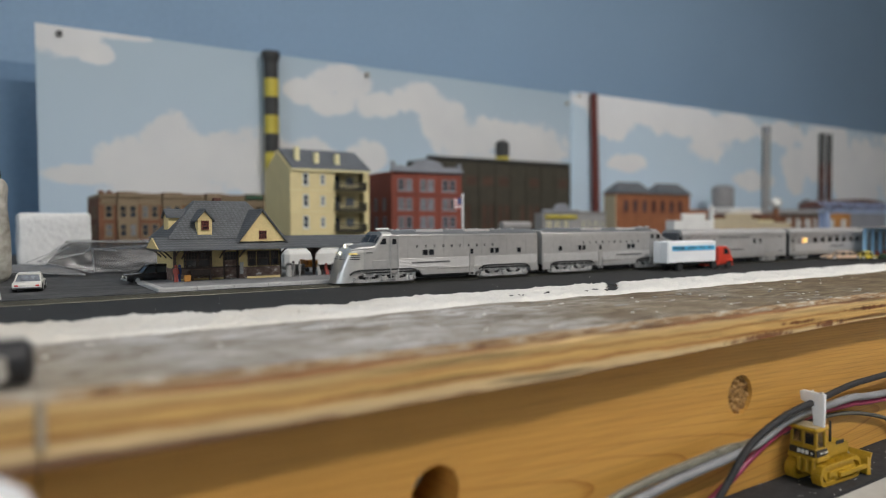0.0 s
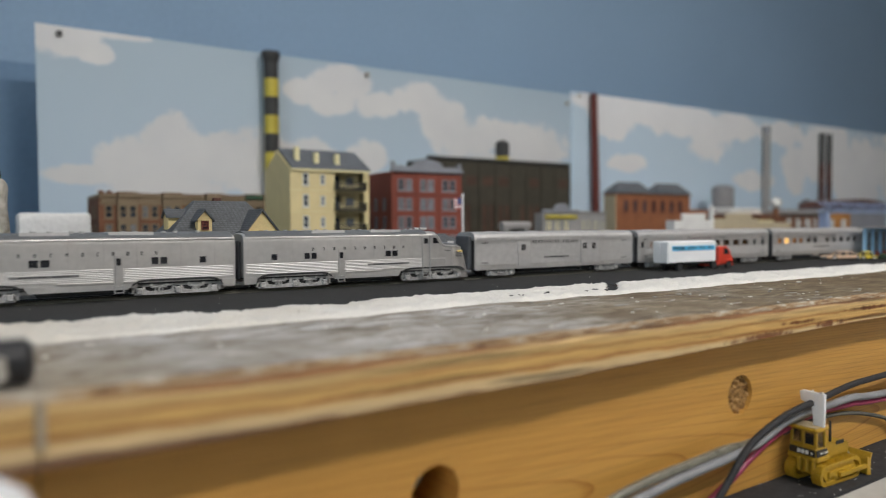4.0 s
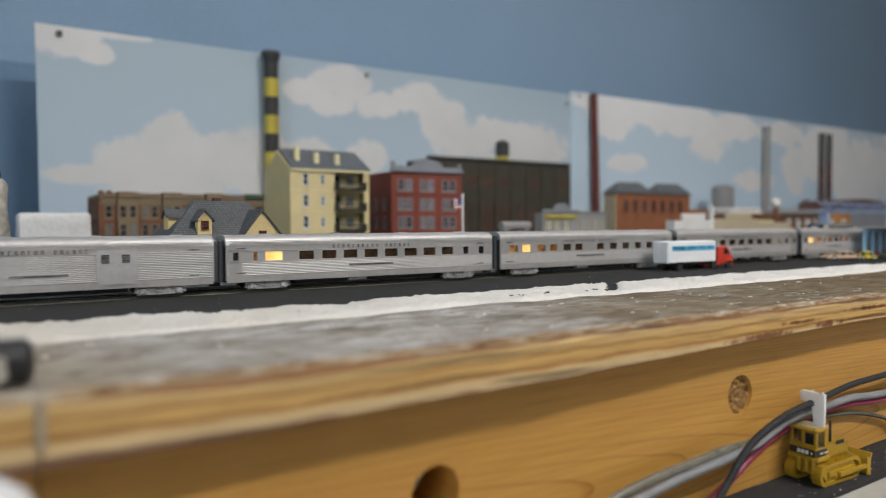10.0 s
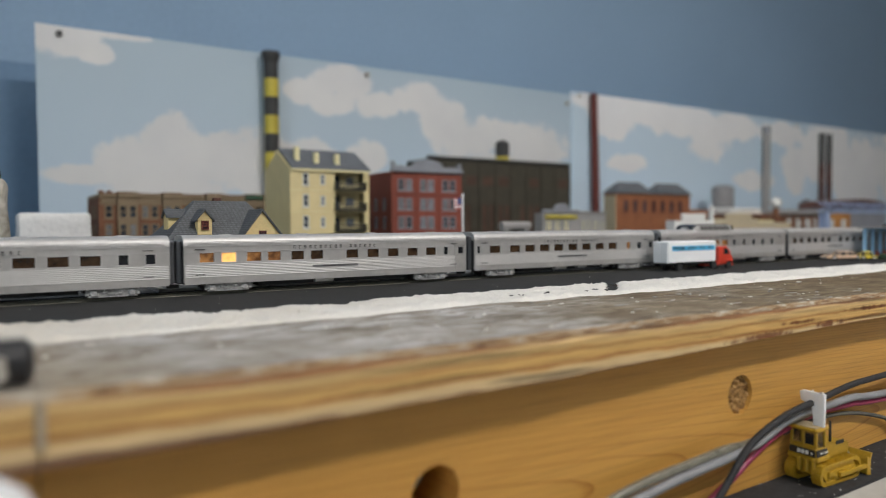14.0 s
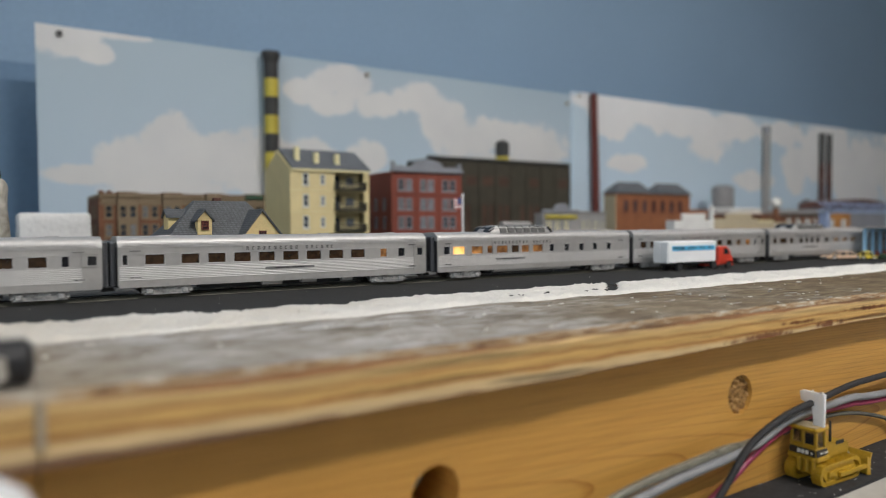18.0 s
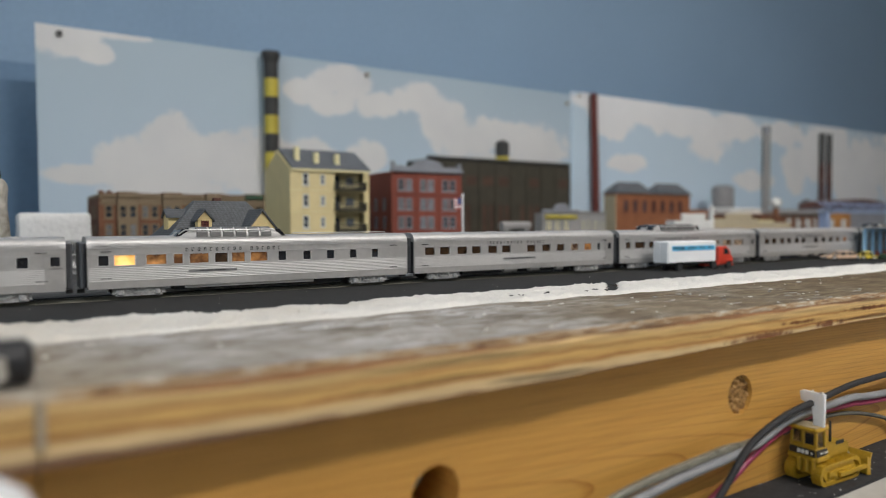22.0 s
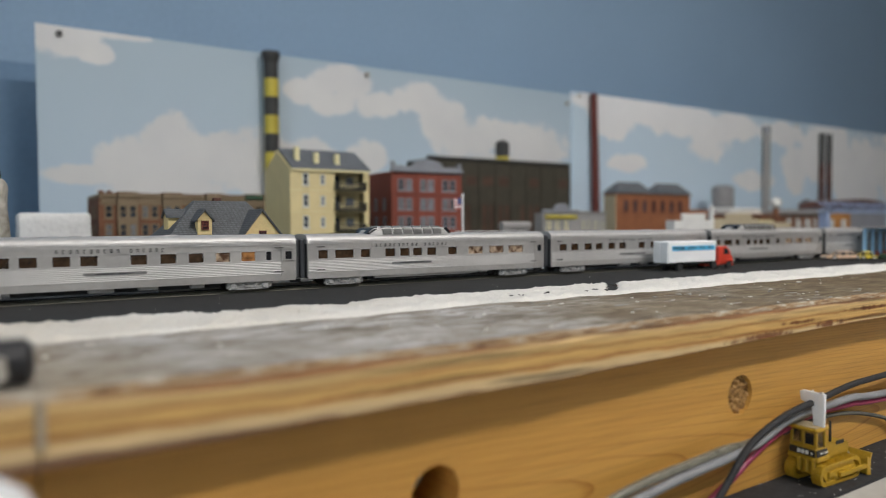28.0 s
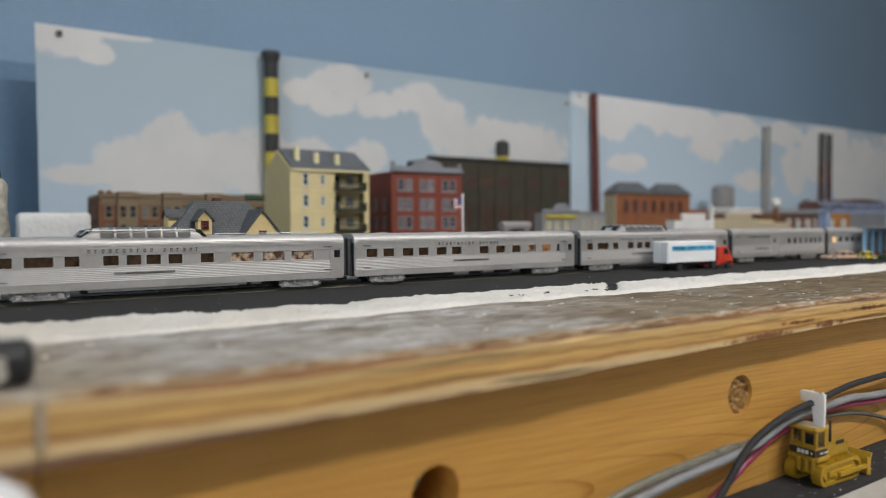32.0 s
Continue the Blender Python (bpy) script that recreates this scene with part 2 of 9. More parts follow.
def layer_mat(name, z0, z1, layers, rough):
    """Edge of a plywood sheet: wavering veneers one above the other, with crushed dark fibres along them."""
    m = ramp_mat(name, ((0.3, 1, 1, 1), (0.7, 1, 1, 1)), 1.0, (1, 1, 1), 4, rough)
    nt = m.node_tree
    lk = nt.links.new
    bs = nt.nodes["Principled BSDF"]
    tc = nt.nodes.new("ShaderNodeTexCoord")

    def wander(scale, detail=4):
        mp = nt.nodes.new("ShaderNodeMapping")
        mp.inputs["Scale"].default_value = scale
        lk(tc.outputs["Object"], mp.inputs["Vector"])
        n = nt.nodes.new("ShaderNodeTexNoise")
        n.inputs["Scale"].default_value, n.inputs["Detail"].default_value = 1.0, detail
        lk(mp.outputs["Vector"], n.inputs["Vector"])
        return n.outputs["Fac"]

    def op(kind, a, b, c=0.0):
        n = nt.nodes.new("ShaderNodeMath")
        n.operation = kind
        for i, v in enumerate((a, b, c)):
            if isinstance(v, (int, float)):
                n.inputs[i].default_value = v
            else:
                lk(v, n.inputs[i])
        return n.outputs[0]

    def spread(v, a, b, lo, hi):
        r = nt.nodes.new("ShaderNodeMapRange")
        for k, q in (("From Min", a), ("From Max", b), ("To Min", lo), ("To Max", hi)):
            r.inputs[k].default_value = q
        lk(v, r.inputs["Value"])
        return r.outputs["Result"]
    sp = nt.nodes.new("ShaderNodeSeparateXYZ")
    lk(tc.outputs["Object"], sp.inputs[0])
    h = spread(sp.outputs["Z"], z0, z1, 0.0, 1.0)
    h = op("MULTIPLY_ADD", wander((11, 40, 30)), 0.42, op("ADD", h, -0.21))
    h = op("MULTIPLY_ADD", wander((70, 300, 300)), 0.16, op("ADD", h, -0.08))
    cr = nt.nodes.new("ShaderNodeValToRGB")
    while len(cr.color_ramp.elements) < len(layers):
        cr.color_ramp.elements.new(0.5)
    for e, (p, *c) in zip(cr.color_ramp.elements, layers):
        e.position, e.color = p, (*c, 1)
    lk(h, cr.inputs["Fac"])
    streaks = op("MULTIPLY", spread(wander((40, 500, 1500), 5), 0.35, 0.65, 0.80, 1.12), spread(wander((16, 60, 420), 6), 0.57, 0.68, 1.0, 0.40))
    hs = nt.nodes.new("ShaderNodeHueSaturation")
    lk(streaks, hs.inputs["Value"])
    lk(cr.outputs["Color"], hs.inputs["Color"])
    lk(hs.outputs["Color"], bs.inputs["Base Color"])
    b = nt.nodes.new("ShaderNodeBump")
    b.inputs["Strength"].default_value, b.inputs["Distance"].default_value = 0.5, 0.0005
    lk(streaks, b.inputs["Height"])
    lk(b.outputs["Normal"], bs.inputs["Normal"])
    return m


def scar(m, col, spots):
    """Torn, darkened bark in ragged lens-shaped spots (x, z, half length, half height) on a board's XZ face."""
    nt = m.node_tree
    lk = nt.links.new
    bs = nt.nodes["Principled BSDF"]
    tc = nt.nodes.new("ShaderNodeTexCoord")
    n = nt.nodes.new("ShaderNodeTexNoise")
    n.inputs["Scale"].default_value, n.inputs["Detail"].default_value = 230.0, 5
    lk(tc.outputs["Object"], n.inputs["Vector"])
    for x, z, rx, rz in spots:
        base = bs.inputs["Base Color"].links[0].from_socket
        mp = nt.nodes.new("ShaderNodeMapping")
        mp.inputs["Location"].default_value = (-x / rx, 0, -z / rz)
        mp.inputs["Scale"].default_value = (1 / rx, 0, 1 / rz)
        lk(tc.outputs["Object"], mp.inputs["Vector"])
        d = nt.nodes.new("ShaderNodeVectorMath")
        d.operation = "LENGTH"
        lk(mp.outputs["Vector"], d.inputs[0])
        a = nt.nodes.new("ShaderNodeMath")
        a.operation = "MULTIPLY_ADD"
        a.inputs[1].default_value = 2.6
        lk(n.outputs["Fac"], a.inputs[0])
        lk(d.outputs["Value"], a.inputs[2])
        r = nt.nodes.new("ShaderNodeMapRange")
        for k, q in (("From Min", 2.45), ("From Max", 1.75), ("To Min", 0.0), ("To Max", 1.0)):
            r.inputs[k].default_value = q
        lk(a.outputs[0], r.inputs["Value"])
        mx = nt.nodes.new("ShaderNodeMix")
        mx.data_type = "RGBA"
        mx.blend_type = "MULTIPLY"
        mx.inputs["B"].default_value = (*col, 1)
        lk(r.outputs["Result"], mx.inputs["Factor"])
        lk(base, mx.inputs["A"])
        lk(mx.outputs["Result"], bs.inputs["Base Color"])


def cathedral(m, x_tip, z_tip, bend, gap, col):
    """Draw nested arched year rings on a board in the XZ plane: their tips point along +X."""
    nt = m.node_tree
    lk = nt.links.new
    bs = nt.nodes["Principled BSDF"]
    base = bs.inputs["Base Color"].links[0].from_socket
    tc = nt.nodes.new("ShaderNodeTexCoord")
    sp = nt.nodes.new("ShaderNodeSeparateXYZ")
    lk(tc.outputs["Object"], sp.inputs[0])
    nz = nt.nodes.new("ShaderNodeTexNoise")
    nz.inputs["Scale"].default_value, nz.inputs["Detail"].default_value = 55.0, 3
    lk(tc.outputs["Object"], nz.inputs["Vector"])

    def op(kind, a, b, c=0.0):
        n = nt.nodes.new("ShaderNodeMath")
        n.operation = kind
        for i, v in enumerate((a, b, c)):
            if isinstance(v, (int, float)):
                n.inputs[i].default_value = v
            else:
                lk(v, n.inputs[i])
        return n.outputs[0]
    dx = op("SUBTRACT", sp.outputs["X"], x_tip)
    dz = op("MULTIPLY_ADD", dx, 0.012, op("SUBTRACT", sp.outputs["Z"], z_tip))
    g = op("MULTIPLY_ADD", op("MULTIPLY", dz, dz), bend, dx)
    g = op("MULTIPLY_ADD", nz.outputs["Fac"], gap * 0.22, g)
    f = op("FRACT", op("MULTIPLY", g, 1 / gap), 0.0)
    r = nt.nodes.new("ShaderNodeMapRange")
    for k, q in (("From Min", 0.86), ("From Max", 0.98), ("To Min", 0.0), ("To Max", 0.62)):
        r.inputs[k].default_value = q
    lk(f, r.inputs["Value"])
    mx = nt.nodes.new("ShaderNodeMix")
    mx.data_type = "RGBA"
    mx.blend_type = "MULTIPLY"
    mx.inputs["B"].default_value = (*col, 1)
    lk(r.outputs["Result"], mx.inputs["Factor"])
    lk(base, mx.inputs["A"])
    lk(mx.outputs["Result"], bs.inputs["Base Color"])
    return m


def stain(m, col, scale, lo, hi, detail=4):
    """Lay a second colour over a material in large uneven patches."""
    nt = m.node_tree
    lk = nt.links.new
    bs = nt.nodes["Principled BSDF"]
    base = bs.inputs["Base Color"].links[0].from_socket
    tc = nt.nodes.new("ShaderNodeTexCoord")
    n = nt.nodes.new("ShaderNodeTexNoise")
    n.inputs["Scale"].default_value, n.inputs["Detail"].default_value = scale, detail
    lk(tc.outputs["Object"], n.inputs["Vector"])
    r = nt.nodes.new("ShaderNodeMapRange")
    r.inputs["From Min"].default_value, r.inputs["From Max"].default_value = lo, hi
    lk(n.outputs["Fac"], r.inputs["Value"])
    mx = nt.nodes.new("ShaderNodeMix")
    mx.data_type = "RGBA"
    mx.blend_type = "MULTIPLY"
    mx.inputs["B"].default_value = (*col, 1)
    lk(r.outputs["Result"], mx.inputs["Factor"])
    lk(base, mx.inputs["A"])
    lk(mx.outputs["Result"], bs.inputs["Base Color"])
    return m


def wear_shade_along(m, col, x0, x1):
    """Tint towards one end in ragged patches: worn paint on the table top, painted shade on the plaster."""
    nt = m.node_tree
    lk = nt.links.new
    bs = nt.nodes["Principled BSDF"]
    base = bs.inputs["Base Color"].links[0].from_socket
    tc = nt.nodes.new("ShaderNodeTexCoord")
    sp = nt.nodes.new("ShaderNodeSeparateXYZ")
    lk(tc.outputs["Object"], sp.inputs[0])
    n = nt.nodes.new("ShaderNodeTexNoise")
    n.inputs["Scale"].default_value, n.inputs["Detail"].default_value = 30.0, 6
    lk(tc.outputs["Object"], n.inputs["Vector"])
    a = nt.nodes.new("ShaderNodeMath")
    a.operation = "MULTIPLY_ADD"
    a.inputs[1].default_value = (x1 - x0) * 2.2
    lk(n.outputs["Fac"], a.inputs[0])
    lk(sp.outputs["X"], a.inputs[2])
    r = nt.nodes.new("ShaderNodeMapRange")
    r.inputs["From Min"].default_value, r.inputs["From Max"].default_value = x0 + (x1 - x0) * 1.1, x1 + (x1 - x0) * 1.1
    lk(a.outputs[0], r.inputs["Value"])
    mx = nt.nodes.new("ShaderNodeMix")
    mx.data_type = "RGBA"
    mx.blend_type = "MULTIPLY"
    mx.inputs["B"].default_value = (*col, 1)
    lk(r.outputs["Result"], mx.inputs["Factor"])
    lk(base, mx.inputs["A"])
    lk(mx.outputs["Result"], bs.inputs["Base Color"])
    return m


def sky_print(name, blobs, seed, gain=1.06):
    """A printed sky: pale blue with ragged white clouds at given places (x, z, half width, half height)."""
    m = bpy.data.materials.new(name)
    m.use_nodes = True
    nt = m.node_tree
    lk = nt.links.new
    bs = nt.nodes["Principled BSDF"]
    tc = nt.nodes.new("ShaderNodeTexCoord")
    nz = nt.nodes.new("ShaderNodeTexNoise")
    nz.inputs["Scale"].default_value, nz.inputs["Detail"].default_value, nz.inputs["Roughness"].default_value = 22.0, 6, 0.6
    off = nt.nodes.new("ShaderNodeMapping")
    off.inputs["Location"].default_value = (seed, 0, seed)
    lk(tc.outputs["Object"], off.inputs["Vector"])
    lk(off.outputs["Vector"], nz.inputs["Vector"])

    def op(kind, a, b=None, c=None):
        n = nt.nodes.new("ShaderNodeMath")
        n.operation = kind
        for i, v in enumerate((a, b, c)):
            if v is None:
                continue
            if isinstance(v, (int, float)):
                n.inputs[i].default_value = v
            else:
                lk(v, n.inputs[i])
        return n.outputs[0]

    sp = nt.nodes.new("ShaderNodeSeparateXYZ")
    lk(tc.outputs["Object"], sp.inputs[0])
    px, pz = sp.outputs["X"], sp.outputs["Z"]
    best = None
    for x, z, rx, rz in blobs:
        u = op("MULTIPLY_ADD", px, 1 / rx, -x / rx)
        w = op("MULTIPLY_ADD", pz, 1 / rz, -z / rz)
        d = op("SUBTRACT", 1.0, op("ADD", op("MULTIPLY", u, u), op("MULTIPLY", w, w)))
        best = d if best is None else op("MAXIMUM", best, d)
    best = op("MAXIMUM", best, -1.2)
    v = op("ADD", best, op("MULTIPLY_ADD", nz.outputs["Fac"], 3.0, -1.5))
    mr = nt.nodes.new("ShaderNodeMapRange")
    mr.interpolation_type = "SMOOTHSTEP"
    mr.inputs["From Min"].default_value, mr.inputs["From Max"].default_value = -0.2, 0.35
    lk(v, mr.inputs["Value"])
    n2 = nt.nodes.new("ShaderNodeTexNoise")
    n2.inputs["Scale"].default_value, n2.inputs["Detail"].default_value = 12.0, 4
    lk(off.outputs["Vector"], n2.inputs["Vector"])
    cl = nt.nodes.new("ShaderNodeMix")
    cl.data_type = "RGBA"
    cl.inputs["A"].default_value, cl.inputs["B"].default_value = [(*[min(0.86, c * gain) for c in q], 1) for q in ((0.53, 0.54, 0.56), (0.73, 0.72, 0.70))]
    lk(n2.outputs["Fac"], cl.inputs["Factor"])
    gr = nt.nodes.new("ShaderNodeMapRange")
    gr.inputs["From Min"].default_value, gr.inputs["From Max"].default_value = 0.02, 0.25
    lk(pz, gr.inputs["Value"])
    sk = nt.nodes.new("ShaderNodeMix")
    sk.data_type = "RGBA"
    sk.inputs["A"].default_value, sk.inputs["B"].default_value = [(*[c * gain for c in q], 1) for q in ((0.47, 0.58, 0.68), (0.37, 0.46, 0.53))]
    lk(gr.outputs["Result"], sk.inputs["Factor"])
    mx = nt.nodes.new("ShaderNodeMix")
    mx.data_type = "RGBA"
    lk(mr.outputs["Result"], mx.inputs["Factor"])
    lk(sk.outputs["Result"], mx.inputs["A"])
    lk(cl.outputs["Result"], mx.inputs["B"])
    lk(mx.outputs["Result"], bs.inputs["Base Color"])
    bs.inputs["Roughness"].default_value = 0.6
    return m


M_PLY = layer_mat("plywood_edge", -0.0146, -0.003, ((0.02, 0.18, 0.095, 0.055), (0.08, 0.57, 0.415, 0.220), (0.26, 0.60, 0.435, 0.225), (0.33, 0.50, 0.285, 0.090), (0.37, 0.28, 0.105, 0.026), (0.43, 0.54, 0.325, 0.105),
                                                      (0.60, 0.58, 0.365, 0.125), (0.66, 0.34, 0.148, 0.040), (0.71, 0.54, 0.350, 0.130), (0.90, 0.57, 0.390, 0.175), (0.97, 0.28, 0.130, 0.050)), 0.6)
scar(M_PLY, (0.30, 0.16, 0.10), ((0.281, -0.0108, 0.011, 0.0016), (0.238, -0.0119, 0.020, 0.0013), (0.262, -0.0085, 0.012, 0.0007), (0.20, -0.0142, 0.014, 0.0010), (0.32, -0.0066, 0.02, 0.0009)))
M_PINE = wood_mat("varnished_pine", ((0.25, 0.500, 0.250, 0.053), (0.45, 0.535, 0.280, 0.061), (0.60, 0.575, 0.308, 0.070), (0.75, 0.515, 0.260, 0.055)), 0.46)
cathedral(M_PINE, 0.2130, -0.0555, 520.0, 0.046, (0.56, 0.37, 0.22))
M_TOP = ramp_mat("worn_painted_table_top", ((0.32, 0.180, 0.150, 0.108), (0.43, 0.300, 0.268, 0.222), (0.50, 0.375, 0.348, 0.310), (0.57, 0.455, 0.438, 0.412), (0.68, 0.64, 0.63, 0.62)), 1.0, (45, 130, 130), 7, 0.62, 0.0006, 1.4)
stain(M_TOP, (0.80, 0.70, 0.54), 9.0, 0.46, 0.64)
stain(M_TOP, (0.74, 0.68, 0.60), 40.0, 0.50, 0.72, 6)
stain(M_TOP, (0.72, 0.64, 0.56), 210.0, 0.54, 0.70, 6)
wear_shade_along(M_TOP, (0.47, 0.375, 0.235), 0.13, 0.33)
M_FILL = mat("tan_grey_filler", (0.40, 0.33, 0.235), 0.8, var=0.15, fine=500, coarse=120, bump=0.0004)
M_RIM = ramp_mat("scuffed_bare_wood_rim", ((0.32, 0.090, 0.040, 0.018), (0.42, 0.20, 0.110, 0.048), (0.50, 0.33, 0.22, 0.115), (0.58, 0.40, 0.34, 0.26), (0.68, 0.58, 0.54, 0.46)), 1.0, (75, 260, 260), 7, 0.75, 0.0006, 1.0)
M_SHELF = ramp_mat("pale_grey_shelf", ((0.35, 0.30, 0.28, 0.245), (0.65, 0.44, 0.42, 0.38)), 20.0, (1, 1, 1), 5, 0.7, 0.0003)
# the light's fall-off towards the left end is put into the plaster colour
wear_shade_along(M_PLASTER, (0.80, 0.765, 0.70), 0.14, -0.06)
M_TAPE = ramp_mat("black_speckled_felt", ((0.35, 0.009, 0.009, 0.010), (0.6, 0.020, 0.020, 0.021)), 300.0, rough=0.85, bump=0.0003, speck=((0.5, 0.5, 0.48), 330.0, 0.68))
M_SKY1 = sky_print("printed_sky", SKY_A, 3.1)
M_SKY2 = sky_print("printed_sky_pale", SKY_B, 7.7, 1.34)

M_TUBE = mat("glowing_tube", (1.0, 0.95, 0.87), 0.4, var=0.0, emit=3.0)

# ---- the room ----
EDGE, TOPZ, PLYB, FASC, SHELF = 0.146, -0.003, -0.0146, 0.1566, -0.0739
X0, X1, Y0, Y1, Z0, Z1 = ROOM
T = 0.08


def plain(name, x, y, z, material, label, category):
    bm = mk()
    box(bm, x, y, z)
    return tagged(part(name, bm, material), label, category, kind="structure")


plain("floor", (X0, X1), (Y0, Y1), (Z0 - T, Z0), M_FLOOR, "brown wooden room floor", "floor")
plain("ceiling", (X0, X1), (Y0, Y1), (Z1, Z1 + T), M_ROOM, "plain off-white room ceiling", "ceiling")
plain("wall_north", (X0 - T, X1 + T), (Y1, Y1 + T), (Z0 - T, Z1 + T), M_WALL, "plain blue painted wall behind the layout", "wall")
# unseen east wall: brown is chosen to cut bounce and darken reflections
plain("wall_east", (X1, X1 + T), (Y0, Y1), (Z0 - T, Z1 + T), M_FLOOR, "plain brown unseen side wall, dark to dull the train's reflections", "wall")
plain("wall_south", (X0 - T, X1 + T), (Y0 - T, Y0), (Z0 - T, Z1 + T), M_ROOM, "plain off-white painted wall behind the camera", "wall")
bm = mk()
box(bm, (X0 - T, X0), (Y0, WIN[0]), (Z0 - T, Z1 + T))
box(bm, (X0 - T, X0), (WIN[1], Y1), (Z0 - T, Z1 + T))
box(bm, (X0 - T, X0), (WIN[0], WIN[1]), (Z0 - T, WIN[2]))
box(bm, (X0 - T, X0), (WIN[0], WIN[1]), (WIN[3], Z1 + T))
tagged(part("wall_west", bm, M_ROOM), "off-white painted wall with a wide window", "wall", kind="structure")
window = thing("window_1", Matrix.Translation((X0, 0, 0)), "wide white-framed window in the wall", "window", kind="structure")
for name, y, z in (("frame_rail", (WIN[0], WIN[1]), (WIN[2], WIN[2] + 0.05)), ("frame_rail", (WIN[0], WIN[1]), (WIN[3] - 0.05, WIN[3])),
                   ("frame_stile", (WIN[0], WIN[0] + 0.05), (WIN[2] + 0.05, WIN[3] - 0.05)), ("frame_stile", (WIN[1] - 0.05, WIN[1]), (WIN[2] + 0.05, WIN[3] - 0.05))):
    bm = mk()
    rbox(bm, (-0.02, 0.02), y, z, 0.004)
    part(name, bm, M_WHITE, window)
# unseen partition, added only to block light from the layout's left end
plain("wall_partition", (-0.60, -0.13), (-0.16, -0.13), (Z0, 0.05), M_FLOOR, "plain brown unseen half-height partition added to shade the left end", "wall")
fixture = thing("ceiling_light", Matrix.Translation((TUBE[0], TUBE[1], 0)), "white hanging fluorescent lamp over the layout", "ceiling light")
bm = mk()
rbox(bm, (-0.32, 0.32), (-0.06, 0.06), (TUBE[2] + 0.025, TUBE[2] + 0.060), 0.006)
for x in (-0.2, 0.2):
    rod(bm, (x, 0, TUBE[2] + 0.06), (x, 0, Z1), 0.004, n=8)
part("housing", bm, M_WHITE, fixture)
for y in (-0.05, 0.05):
    bm = mk()
    rod(bm, (-0.3, y, TUBE[2] + 0.008), (0.3, y, TUBE[2] + 0.008), 0.008, n=12)
    part("tube", bm, M_TUBE, fixture, "glowing tube", True)
# the backdrop's cast shadow on the wall, made as a dark sheet
plain("blue_panel", (-0.85, 0.30), (0.955, 0.965), (-0.003, 0.2225), M_WALLSHADOW, "dark blue sheet standing for the backdrop's shadow on the wall", "board")

# ---- benchwork ----
SEAM = 0.0075
HOLES = ((0.1003, -0.0431, 0.0076), (0.2380, -0.0355, 0.0076))


def holed_board(bm, x0, x1, y0, y1, z0, z1, holes):
    """A board with round holes bored through it."""
    def patch(y, flip):
        at = x0
        for cx, cz, r in holes:
            for a, b in ((at, cx - 2 * r),):
                f = [bm.verts.new(p) for p in ((a, y, z0), (b, y, z0), (b, y, z1), (a, y, z1))]
                bm.faces.new(f)
            ring, rim = [], []
            for i in range(32):
                t = 2 * math.pi * i / 32
                c, s = math.cos(t), math.sin(t)
                k = 1 + 0.04 * noise.noise(Vector((3 * c, 3 * s, cx * 50))) + 0.025 * noise.noise(Vector((11 * c, 11 * s, cx * 50)))
                ring.append(bm.verts.new((cx + r * k * c, y, cz + r * k * s)))
                q = 1 / max(abs(c), abs(s))
                ex, ez = c * q, s * q
                rim.append(bm.verts.new((cx + 2 * r * ex, y, (z1 - (z1 - cz) * (1 - ez)) if ez > 0 else cz + (cz - z0) * ez)))
            for i in range(32):
                bm.faces.new((ring[i], ring[(i + 1) % 32], rim[(i + 1) % 32], rim[i]))
            rings.append(ring)
            at = cx + 2 * r
        f = [bm.verts.new(p) for p in ((at, y, z0), (x1, y, z0), (x1, y, z1), (at, y, z1))]
        bm.faces.new(f)
    rings = []
    patch(y0, False)
    front = list(rings)
    rings.clear()
    patch(y1, True)
    for a, b in zip(front, rings):
        for i in range(32):
            bm.faces.new((a[i], b[i], b[(i + 1) % 32], a[(i + 1) % 32]))
    for z in (z0, z1):
        bm.faces.new([bm.verts.new(p) for p in ((x0, y0, z), (x1, y0, z), (x1, y1, z), (x0, y1, z))])
    for x in (x0, x1):
        bm.faces.new([bm.verts.new(p) for p in ((x, y0, z0), (x, y1, z0), (x, y1, z1), (x, y0, z1))])


def edge_shift(x):
    """The sheet is sawn slightly askew: its edge draws back and lifts towards the far end."""
    return min(0.0012, 0.012 * max(0.0, x - 0.13)), min(0.0028, 0.017 * max(0.0, x - 0.13)) - 0.0006 * max(0.0, min(1.0, (0.10 - x) / 0.08))


